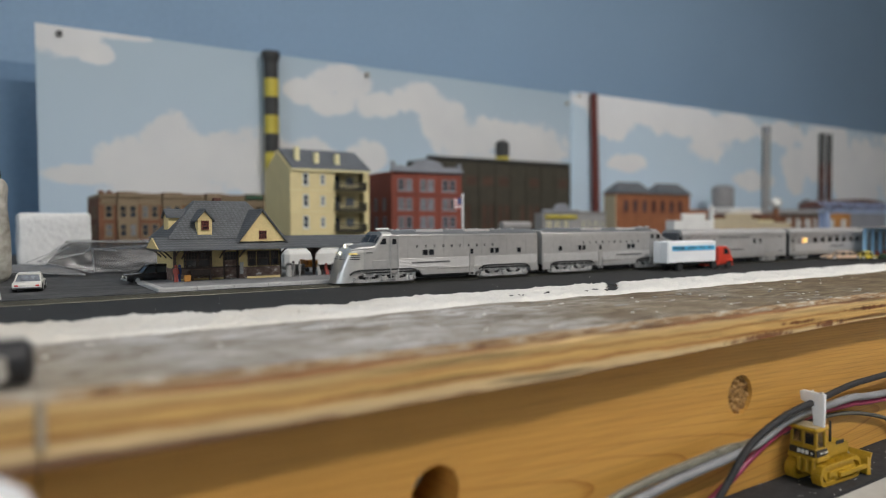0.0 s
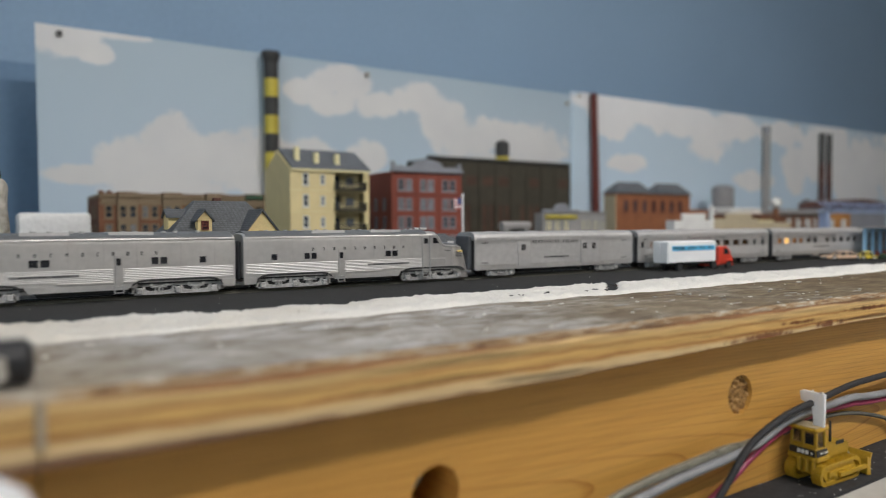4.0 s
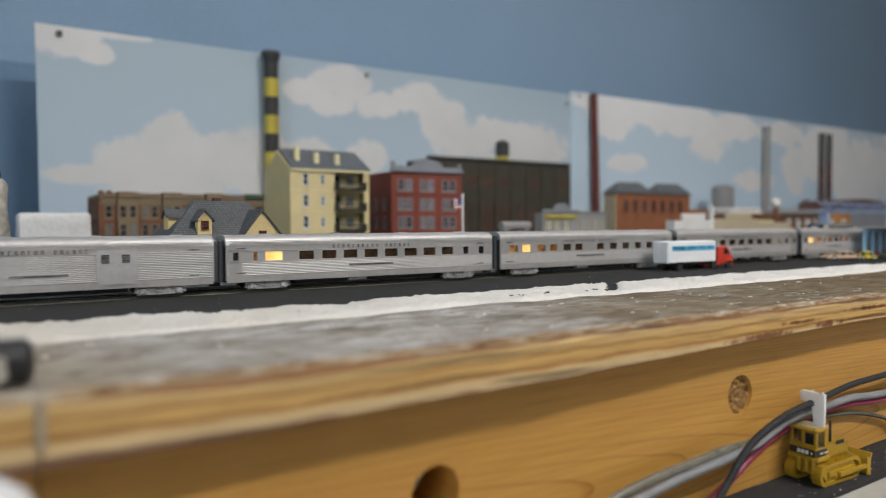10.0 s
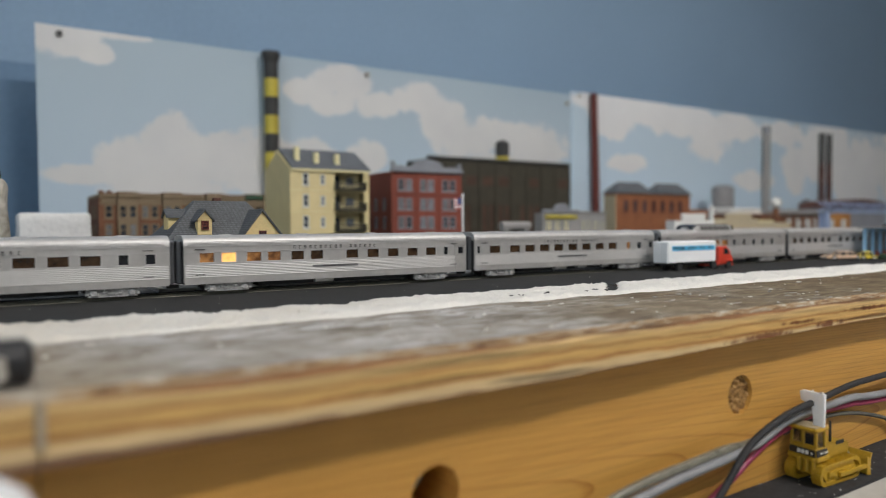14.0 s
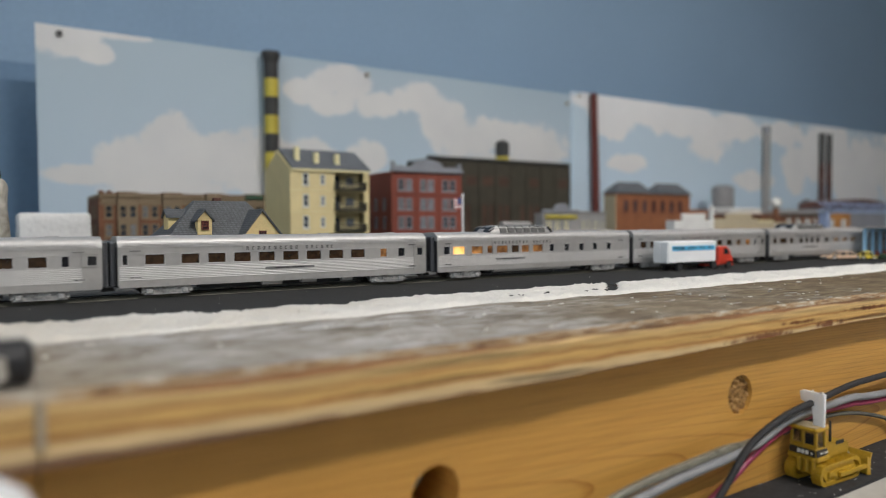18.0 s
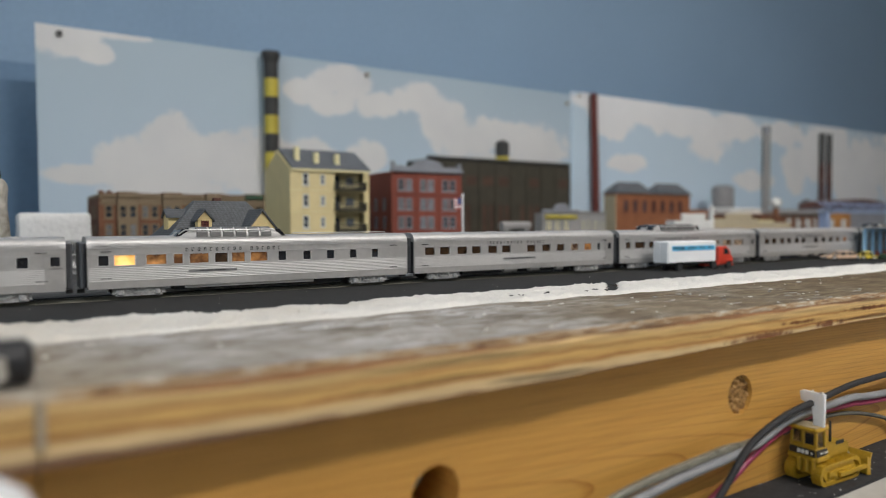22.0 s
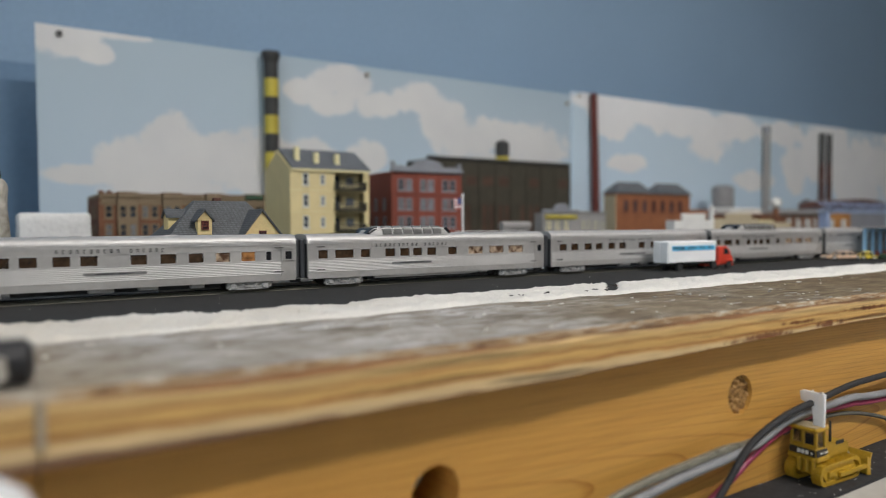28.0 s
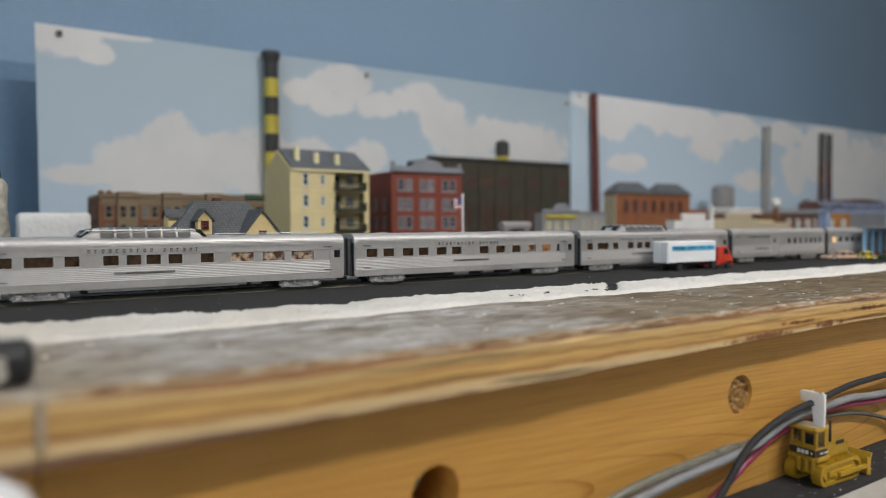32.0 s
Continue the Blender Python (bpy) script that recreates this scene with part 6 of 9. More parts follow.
# ---- chimneys ----
def chimney(label, x, y, bands, base_r, top_r, cap=None, lean=0.0, seg=24):
    root = thing("factory_chimney", pose(x, y, G, 0, lean, 0), label, "chimney", "tall chimneys")
    total = bands[-1][1]
    for z0, z1, m in bands:
        bm = mk()
        rod(bm, (0, 0, z0), (0, 0, z1), base_r + (top_r - base_r) * z0 / total, base_r + (top_r - base_r) * z1 / total, seg)
        part("chimney_band", bm, m, root, "", True)
    if cap:
        bm = mk()
        r = top_r
        rod(bm, (0, 0, total), (0, 0, total + cap[0] * 0.6), r, r * cap[1], seg, False)
        rod(bm, (0, 0, total + cap[0] * 0.6), (0, 0, total + cap[0]), r * cap[1], r * cap[1], seg)
        part("flared_cap", bm, cap[2], root, "", True)
    return root


H = 0.0229
bands = [(0.0, 0.1007 - 3 * H, M_CHBLACK)]
z = 0.1007 - 3 * H
for k in range(9):
    bands.append((z, z + H * (0.88 if k == 8 else 1), M_OLIVE if k % 2 == 1 else M_CHBLACK))
    z += H
bands = [b for b in bands if b[1] > b[0]]
chimney("tall chimney striped mustard yellow and black", 0.3011, 0.8475, bands, 0.0090, 0.0088, (0.0132, 1.27, M_CHBLACK))
chimney("slender dark red brick chimney, slightly leaning", 0.8730, 0.848, [(0, 0.2497, M_BRICKD)], 0.0072, 0.0058, (0.003, 1.1, M_BRICKD), -1.8)
chimney("grey concrete chimney with a flared head", 1.3717, 0.8475, [(0, 0.2201, M_GREYB)], 0.0078, 0.0074, (0.014, 1.15, M_GREYTRIM))
for x in (1.5937, 1.6263):
    chimney("slim dark red chimney with a black top, one of a pair", x, 0.8495, [(0, 0.168, M_CHBROWN), (0.168, 0.2306, M_CHBLACK)], 0.0052, 0.0050, (0.004, 1.2, M_CHBLACK))

# ---- town towards the far end ----
shops = thing("shop_row", Matrix.Translation((0, 0, 0)), "grey stone shop row with yellow signboard and windows", "building", "model town buildings")
SY = 0.600
holes = [(0.5405 + 0.0135 * k, 0.0285, 0.0100, 0.0130) for k in range(3)] + [(0.5950 + 0.0105 * k, 0.0285, 0.0062, 0.0135) for k in range(4)]
block(shops, 0.531, 0.6334, SY, 0.6135, 0.0430, M_GREYB, holes)
for x, z, w, h in holes:
    window_in(shops, x, z, w, h, SY, M_GREYTRIM, M_CREAM, sill=False, bars=2)
trim(shops, "signboard", (0.5345, 0.5835), (SY - 0.0025, SY - 0.0002), (0.0365, 0.0405), M_OLIVE, 0.0004)
trim(shops, "parapet", (0.530, 0.5875), (SY - 0.002, SY + 0.002), (0.0430, 0.0470), M_GREYTRIM, 0.0006)
trim(shops, "parapet", (0.588, 0.6344), (SY - 0.002, SY + 0.002), (0.0430, 0.0452), M_GREYB, 0.0006)
bm = mk()
prism(bm, [(0.560 + 0.012 * math.cos(math.pi * k / 10), 0.0470 + 0.0075 * math.sin(math.pi * k / 10)) for k in range(11)], "y", SY - 0.0018, SY + 0.001)
part("round_pediment", bm, M_GREYTRIM, shops)
tk = thing("storage_tank", pose(0.449, 0.55, 0), "pale grey horizontal storage tank on a brick base", "tank")
bm = mk()
rod(bm, (-0.017, 0, 0.0285), (0.019, 0, 0.0285), 0.0045, n=20)
part("tank_shell", bm, M_GREYB, tk, "", True)
for x in (-0.013, 0.013):
    bm = mk()
    box(bm, (x - 0.003, x + 0.003), (-0.004, 0.004), (G, 0.0255))
    part("tank_support", bm, M_GREYB, tk)
fp = thing("flagpole", pose(0.3288, 0.47, G), "white flagpole with a small striped flag", "flagpole")
bm = mk()
rod(bm, (0, 0, 0), (0, 0, 0.0555), 0.0011, 0.0009, 10)
part("pole", bm, M_WHITE, fp)
bm = mk()
ball(bm, (0, 0, 0.0560), 0.0014)
part("finial", bm, M_WHITE, fp, "", True)
M_FLAGR = mat("faded_flag_red", (0.55, 0.20, 0.19), 0.8)
M_FLAGB = mat("faded_flag_blue", (0.10, 0.12, 0.28), 0.8)
for k in range(7):
    bm = mk()
    x0 = -0.0042 if k >= 3 else -0.0085
    prism(bm, ((-0.0085, 0.0002), (-0.0050, 0.0012), (-0.0010, 0.0), (-0.0010, 0.0004), (-0.0050, 0.0016), (-0.0085, 0.0006)) if k < 3 else ((-0.0085, 0.0002), (-0.0062, 0.0010), (-0.0042, 0.0010), (-0.0042, 0.0014), (-0.0062, 0.0014), (-0.0085, 0.0006)), "z", 0.0445 + 0.0013 * k, 0.0458 + 0.0013 * k)
    part("flag_stripe", bm, M_FLAGR if k % 2 == 0 else M_WHITE, fp)
bm = mk()
prism(bm, ((-0.0042, 0.0009), (-0.0010, 0.0), (-0.0010, 0.0005), (-0.0042, 0.0015)), "z", 0.0484, 0.0536)
part("flag_canton", bm, M_FLAGB, fp)

ware = thing("brick_warehouse", Matrix.Translation((0, 0, 0)), "orange brick warehouse with a grey hipped roof", "building", "model town buildings")
WX0, WX1, WY0, WY1 = 0.803, 0.979, 0.740, 0.764
holes = [(0.825 + 0.0215 * k, 0.058, 0.009, 0.018) for k in range(7)]
M_BRICKO = mat("bright_orange_brick", (0.33, 0.125, 0.055), 0.8, var=0.18, fine=1200, coarse=70, bump=0.0002)
block(ware, WX0, WX1, WY0, WY1, 0.0775, M_BRICKO, holes)
for x, z, w, h in holes:
    window_in(ware, x, z, w, h, WY0, M_BRICKD, M_PANE)
trim(ware, "stone_end", (WX0 - 0.002, WX0 - 0.0002), (WY0 - 0.001, WY1), (G, 0.0740), M_BEIGE, 0.0004)
for a, b in ((WX0 - 0.004, (WX0 + WX1) / 2 - 0.002), ((WX0 + WX1) / 2 - 0.001, WX1 + 0.004)):
    bm = mk()
    lo = [bm.verts.new(p) for p in ((a, WY0 - 0.004, 0.0776), (b, WY0 - 0.004, 0.0776), (b, WY1 + 0.003, 0.0776), (a, WY1 + 0.003, 0.0776))]
    q = 0.022
    hi = [bm.verts.new(p) for p in ((a + q, WY0 + 0.010, 0.0955), (b - q, WY0 + 0.010, 0.0955), (b - q, WY1 - 0.01, 0.0955), (a + q, WY1 - 0.01, 0.0955))]
    bm.faces.new(lo)
    bm.faces.new(hi)
    for i in range(4):
        bm.faces.new((lo[i], lo[(i + 1) % 4], hi[(i + 1) % 4], hi[i]))
    part("hipped_roof", bm, M_SLATE, ware, "grey hipped roof")
trim(ware, "low_wing", (0.981, 1.125), (0.745, 0.79), (G, 0.0535), M_BRICKO, 0.0006)

gas = thing("gas_holder", pose(1.1553, 0.80, G), "grey ribbed cylindrical gas holder", "tank")
bm = mk()
rod(bm, (0, 0, 0), (0, 0, 0.099), 0.0185, n=36)
part("holder_shell", bm, M_GREYB, gas, "", True)
bm = mk()
rod(bm, (0, 0, 0.099), (0, 0, 0.1035), 0.0185, 0.010, 36)
part("holder_lid", bm, M_GREYTRIM, gas)
for k in range(18):
    a = 2 * math.pi * k / 18
    bm = mk()
    rod(bm, (0.0186 * math.cos(a), 0.0186 * math.sin(a), 0), (0.0186 * math.cos(a), 0.0186 * math.sin(a), 0.099), 0.0009, n=6)
    part("rib", bm, M_GREYTRIM, gas)

wb = thing("white_store", Matrix.Translation((0, 0, 0)), "plain white store with a stepped parapet", "building", "model town buildings")
block(wb, 0.636, 0.706, 0.500, 0.512, 0.0335, M_LIGHTB)
trim(wb, "stepped_parapet", (0.6485, 0.690), (0.4995, 0.502), (0.0335, 0.0412), M_LIGHTB)
trim(wb, "sign_post", (0.722, 0.7275), (0.515, 0.520), (G, 0.0510), M_LIGHTB, 0.0008)
bb = thing("beige_store", Matrix.Translation((0, 0, 0)), "beige card store with a stepped front", "building", "model town buildings")
block(bb, 0.776, 0.880, 0.555, 0.575, 0.0365, M_BEIGE)
trim(bb, "stepped_parapet", (0.808, 0.866), (0.5545, 0.557), (0.0365, 0.0435), M_BEIGE)
trim(bb, "low_wing", (0.8815, 0.962), (0.556, 0.60), (G, 0.0312), M_BEIGE)
trim(bb, "wing_parapet", (0.8815, 0.920), (0.5555, 0.5575), (0.0312, 0.0345), M_CREAM)
br = thing("brown_terrace", Matrix.Translation((0, 0, 0)), "brown brick terrace with grey roofs and pale windows", "building", "model town buildings")
holes = [(1.135 + 0.028 * k, 0.032, 0.009, 0.014) for k in range(4)]
block(br, 1.108, 1.245, 0.660, 0.72, 0.0430, M_BRICK, holes)
for x, z, w, h in holes:
    window_in(br, x, z, w, h, 0.660, M_FRAMEW, M_PANEL)
trim(br, "grey_roof", (1.108, 1.240), (0.655, 0.725), (0.0431, 0.0530), M_GREYB, 0.003)
trim(br, "end_wing", (1.060, 1.1065), (0.665, 0.72), (G, 0.0450), M_BRICK, 0.0006)
trim(br, "wing_roof", (1.020, 1.1065), (0.690, 0.73), (0.0452, 0.0560), M_LIGHTB, 0.002)
rd = thing("radar_ball", pose(0.9974, 0.60, 0), "white ball on a dark brick stalk", "water tower")
bm = mk()
ball(bm, (0, 0, 0.0605), 0.0085, u=20, v=12)
part("ball_tank", bm, M_LIGHTB, rd, "", True)
bm = mk()
rod(bm, (0, 0, G), (0, 0, 0.054), 0.0050, 0.0040, 12)
part("stalk", bm, M_BRICK, rd)
og = thing("orange_house", Matrix.Translation((0, 0, 0)), "tan orange house with white posts beside the footbridge", "building", "model town buildings")
block(og, 1.056, 1.116, 0.550, 0.561, 0.0440, M_ORANGE)
for x in (1.052, 1.086):
    trim(og, "white_post", (x - 0.0023, x + 0.0023), (0.542, 0.548), (G, 0.0350), M_FRAMEW, 0.001)
for x in (1.0675, 1.0950, 1.1235):
    gp = thing("gate_post", pose(x, 0.62, G), "white gate post with a rounded cap", "post", "white gate posts")
    trim(gp, "shaft", (-0.0021, 0.0021), (-0.0021, 0.0021), (0.0, 0.0330), M_FRAMEW, 0.0005)
    trim(gp, "cap", (-0.0028, 0.0028), (-0.0028, 0.0028), (0.0331, 0.0368), M_FRAMEW, 0.0012)
wt = thing("small_water_tower", pose(1.37, 0.76, 0), "small dark water tower on the skyline", "water tower")
bm = mk()
rod(bm, (0, 0, 0.056), (0, 0, 0.070), 0.014, n=20)
part("tank_shell", bm, M_GREYTRIM, wt, "", True)
bm = mk()
rod(bm, (0, 0, 0.070), (0, 0, 0.078), 0.0145, 0.002, 20)
part("tank_lid", bm, M_SLATE, wt)
for k in range(4):
    bm = mk()
    a = math.pi / 4 + k * math.pi / 2
    rod(bm, (0.011 * math.cos(a), 0.011 * math.sin(a), G), (0.011 * math.cos(a), 0.011 * math.sin(a), 0.056), 0.001, n=6)
    part("leg", bm, M_GREYTRIM, wt)
dr = thing("dark_roofed_shed", Matrix.Translation((0, 0, 0)), "grey shed with a dark brown curved roof", "building", "model town buildings")
block(dr, 1.28, 1.48, 0.66, 0.72, 0.058, M_GREYTRIM)
bm = mk()
prism(bm, [(1.38 + 0.104 * math.cos(math.pi * k / 14), 0.0582 + 0.016 * math.sin(math.pi * k / 14)) for k in range(15)], "y", 0.655, 0.725)
part("curved_roof", bm, M_CHBROWN, dr)

# blue girder footbridge over the street
fb = thing("girder_bridge", Matrix.Translation((0, 0, 0)), "slate blue lattice girder bridge on blue posts", "bridge")
BX0, BX1, BY, BZ0, BZ1 = 0.874, 1.14, 0.46, 0.0425, 0.0555
for yy in (BY, BY + 0.008):
    for z in (BZ0, BZ1 - 0.002):
        trim(fb, "girder_chord", (BX0, BX1), (yy, yy + 0.0022), (z, z + 0.002), M_BLUEG, 0.0003)
    n = 13
    for k in range(n):
        xa, xb = BX0 + (BX1 - BX0) * k / n, BX0 + (BX1 - BX0) * (k + 1) / n
        bm = mk()
        if k % 2:
            xa, xb = xb, xa
        prism(bm, ((xa - 0.0013, BZ0 + 0.002), (xa + 0.0013, BZ0 + 0.002), (xb + 0.0013, BZ1 - 0.002), (xb - 0.0013, BZ1 - 0.002)), "y", yy + 0.0004, yy + 0.0018)
        part("lattice_bar", bm, M_BLUEG, fb)
trim(fb, "bridge_deck", (BX0, BX1), (BY + 0.0022, BY + 0.008), (BZ0 + 0.0005, BZ0 + 0.0015), M_GREYTRIM, 0.0002)
for x in (0.876, 1.13):
    for yy in (BY, BY + 0.0062):
        trim(fb, "bridge_post", (x, x + 0.009), (yy, yy + 0.004), (G, BZ0 - 0.0001), M_BLUEG, 0.0006)
# ---- station ----
def shingles(name, col, row=0.0016, wide=0.0022):
    """Shingle courses as fine relief."""
    m = mat(name, col, 0.8, var=0.15, fine=1500, coarse=90)
    nt = m.node_tree
    lk = nt.links.new
    tc = nt.nodes.new("ShaderNodeTexCoord")
    sp = nt.nodes.new("ShaderNodeSeparateXYZ")
    lk(tc.outputs["Object"], sp.inputs[0])
    ad = nt.nodes.new("ShaderNodeMath")
    ad.operation = "ADD"
    lk(sp.outputs["X"], ad.inputs[0])
    lk(sp.outputs["Y"], ad.inputs[1])
    cb = nt.nodes.new("ShaderNodeCombineXYZ")
    lk(ad.outputs[0], cb.inputs["X"])
    lk(sp.outputs["Z"], cb.inputs["Y"])
    bk = nt.nodes.new("ShaderNodeTexBrick")
    bk.inputs["Scale"].default_value = 1.0
    bk.inputs["Brick Width"].default_value, bk.inputs["Row Height"].default_value, bk.inputs["Mortar Size"].default_value = wide, row * 0.75, 0.00026
    lk(cb.outputs[0], bk.inputs["Vector"])
    for k, f in (("Color1", 1.45), ("Color2", 0.75), ("Mortar", 0.28)):
        bk.inputs[k].default_value = (*[c * f for c in col], 1)
    base = nt.nodes["Principled BSDF"].inputs["Base Color"].links[0].from_socket
    mx = nt.nodes.new("ShaderNodeMix")
    mx.data_type = "RGBA"
    mx.inputs["Factor"].default_value = 0.42
    lk(base, mx.inputs["A"])
    lk(bk.outputs["Color"], mx.inputs["B"])
    lk(mx.outputs["Result"], nt.nodes["Principled BSDF"].inputs["Base Color"])
    b = nt.nodes.new("ShaderNodeBump")
    b.invert = True
    b.inputs["Strength"].default_value, b.inputs["Distance"].default_value = 1.0, 0.0006
    lk(bk.outputs["Fac"], b.inputs["Height"])
    lk(b.outputs["Normal"], nt.nodes["Principled BSDF"].inputs["Normal"])
    return m


M_SHINGLE = shingles("grey_shingles", (0.125, 0.131, 0.138))
M_STWALL = mat("station_yellow_boards", (0.70, 0.55, 0.26), 0.75, var=0.1, fine=900, coarse=70)
M_STYEL = mat("gable_yellow_boards", (0.74, 0.58, 0.28), 0.7, var=0.06)
M_WAIN = ramp_mat("worn_brown_wainscot", ((0.33, 0.095, 0.060, 0.048), (0.50, 0.18, 0.115, 0.092), (0.62, 0.27, 0.20, 0.17), (0.66, 0.68, 0.65, 0.60)), 300.0, (1, 1, 1.6), 5, 0.8, 0.0002)
M_BROWN = mat("dark_brown_woodwork", (0.075, 0.052, 0.042), 0.7, var=0.2)
M_REDWIN = mat("oxblood_window_frame", (0.16, 0.035, 0.025), 0.6, var=0.15)
M_PLAT = mat("pale_concrete_platform", (0.46, 0.45, 0.44), 0.85, var=0.1, fine=900, coarse=60, bump=0.0002)
M_PLATTOP = mat("grey_platform_paving", (0.25, 0.25, 0.255), 0.85, var=0.12, fine=900, coarse=60, bump=0.0002)

plat = thing("platform", Matrix.Translation((0, 0, 0)), "grey concrete station platform with a pale kerb", "platform", kind="structure")
n = 14
for k in range(n):
    a, b = 0.0677 + 0.018 * k, 0.0677 + 0.018 * (k + 1) - 0.00015
    trim(plat, "kerb_stone", (a, b), (0.3503, 0.3553), (G - 0.0006, 0.0), M_PLAT, 0.0003)
trim(plat, "kerb_stone", (0.0677, 0.0712), (0.3555, 0.4480), (G - 0.0006, 0.0), M_PLAT, 0.0003)
trim(plat, "paving", (0.0713, 0.3195), (0.3554, 0.4480), (G - 0.0006, -0.0001), M_PLATTOP, 0.0001)

st = thing("railway_station", Matrix.Translation((0, 0, 0)), "yellow and brown wooden station with grey shingle roofs", "building")
SX0, SX1, SY0, SY1 = 0.0838, 0.1440, 0.394, 0.436
ZW, ZT = 0.0066, 0.0185
w1, w2 = (0.0935, 0.0112, 0.0064, 0.0086), (0.1003, 0.0112, 0.0064, 0.0086)
dr1 = (0.1148, 0.0076, 0.0070, 0.0152)
bm = mk()
cut_wall(bm, SX0, SX1, ZW, ZT, SY0, SY0 + 0.001, [w1, w2, dr1])
part("front_wall", bm, M_STWALL, st)
bm = mk()
cut_wall(bm, SX0, SX1, 0.0, ZW, SY0 - 0.0004, SY0 + 0.001, [dr1])
part("wainscot", bm, M_WAIN, st, "worn brown wainscot boards")
for x in (SX0, SX1 - 0.001):
    trim(st, "end_wall", (x, x + 0.001), (SY0 + 0.001, SY1), (ZW, ZT), M_STWALL, 0.0001)
    trim(st, "end_wainscot", (x - 0.0003, x + 0.001), (SY0 + 0.001, SY1), (0.0, ZW), M_WAIN, 0.0001)
trim(st, "rear_wall", (SX0, SX1), (SY1 - 0.001, SY1), (0.0, ZT), M_STWALL, 0.0001)
# the station's unlit inside, made as a dark sheet behind its front
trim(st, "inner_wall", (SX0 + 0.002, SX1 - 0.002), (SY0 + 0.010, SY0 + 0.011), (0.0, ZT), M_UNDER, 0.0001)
trim(st, "sill_band", (SX0 - 0.0006, SX1), (SY0 - 0.0008, SY0 + 0.0002), (ZW - 0.0003, ZW + 0.0005), M_BROWN, 0.0001)
trim(st, "base_board", (SX0, dr1[0] - 0.0036), (SY0 - 0.0008, SY0 - 0.0004), (0.0, 0.0010), M_STWALL, 0.0001)


def many_paned(x, z, w, h, y, cols, rows, low):
    """A brown sash: small panes in the upper part, one large pane below."""
    bm = mk()
    t = 0.0006
    box(bm, (x - w / 2, x + w / 2), (y - 0.0005, y + 0.0008), (z + h / 2 - t, z + h / 2))
    box(bm, (x - w / 2, x + w / 2), (y - 0.0005, y + 0.0008), (z - h / 2, z - h / 2 + t))
    box(bm, (x - w / 2, x - w / 2 + t), (y - 0.0005, y + 0.0008), (z - h / 2, z + h / 2))
    box(bm, (x + w / 2 - t, x + w / 2), (y - 0.0005, y + 0.0008), (z - h / 2, z + h / 2))
    zm = z - h / 2 + h * low
    box(bm, (x - w / 2, x + w / 2), (y - 0.0004, y + 0.0006), (zm - t / 2, zm + t / 2))
    for k in range(1, cols):
        c = x - w / 2 + w * k / cols
        box(bm, (c - 0.0002, c + 0.0002), (y - 0.0003, y + 0.0005), (zm, z + h / 2))
    for k in range(1, rows):
        c = zm + (z + h / 2 - zm) * k / rows
        box(bm, (x - w / 2, x + w / 2), (y - 0.0003, y + 0.0005), (c - 0.0002, c + 0.0002))
    wdw = part("window", bm, M_BROWN if w > 0.004 else M_REDWIN, st)
    bm = mk()
    box(bm, (x - w / 2 + 0.0001, x + w / 2 - 0.0001), (y + 0.0002, y + 0.0004), (z - h / 2 + 0.0001, z + h / 2 - 0.0001))
    part("pane", bm, M_GLASSD, wdw)


many_paned(*w1, SY0, 4, 2, 0.5)
many_paned(*w2, SY0, 4, 2, 0.5)
trim(st, "window_surround", (0.0893, 0.1045), (SY0 - 0.0009, SY0 - 0.0002), (0.0156, 0.0163), M_BROWN, 0.0001)
for x in (0.0893, 0.0968, 0.1037):
    trim(st, "window_surround", (x, x + 0.0007), (SY0 - 0.0009, SY0 - 0.0002), (0.0066, 0.0156), M_BROWN, 0.0001)
# door with glazed top
bm = mk()
box(bm, (dr1[0] - 0.0034, dr1[0] + 0.0034), (SY0 + 0.0002, SY0 + 0.0008), (0.0, 0.0106))
for k in range(4):
    x = dr1[0] - 0.0032 + 0.0017 * k
    box(bm, (x, x + 0.0013), (SY0 - 0.0001, SY0 + 0.0002), (0.0008, 0.0098))
d = part("door", bm, M_WAIN, st, "worn brown plank door")
bm = mk()
for k in range(5):
    x = dr1[0] - 0.0034 + 0.0017 * k
    box(bm, (x - 0.0002, x + 0.0002), (SY0 + 0.0001, SY0 + 0.0007), (0.0106, 0.0150))
box(bm, (dr1[0] - 0.0034, dr1[0] + 0.0034), (SY0 + 0.0001, SY0 + 0.0007), (0.0126, 0.0130))
part("glazing_bar", bm, M_BROWN, d)
bm = mk()
box(bm, (dr1[0] - 0.0034, dr1[0] + 0.0034), (SY0 + 0.0004, SY0 + 0.0006), (0.0106, 0.0150))
part("pane", bm, M_GLASSD, d)
for x in (dr1[0] - 0.0042, dr1[0] + 0.0035):
    trim(st, "door_post", (x, x + 0.0008), (SY0 - 0.0010, SY0 + 0.0004), (0.0, 0.0160), M_BROWN, 0.0001)
# bay window under the front gable
BX0, BX1, BYF = 0.1222, 0.1416, 0.3880
bm = mk()
prism(bm, ((BX0 - 0.0025, SY0 - 0.0005), (BX0, BYF), (BX1, BYF), (BX1 + 0.0012, SY0 - 0.0005)), "z", 0.0, ZW)
part("bay_wainscot", bm, M_WAIN, st, "worn brown wainscot with flaking white paint")
bm = mk()
prism(bm, ((BX0 - 0.0025, SY0 - 0.0005), (BX0, BYF + 0.0005), (BX1, BYF + 0.0005), (BX1 + 0.0012, SY0 - 0.0005)), "z", ZW, ZT)
part("bay_wall", bm, M_STWALL, st)
trim(st, "bay_base_board", (BX0, BX1), (BYF - 0.0006, BYF - 0.0001), (0.0, 0.0012), M_STWALL, 0.0001)
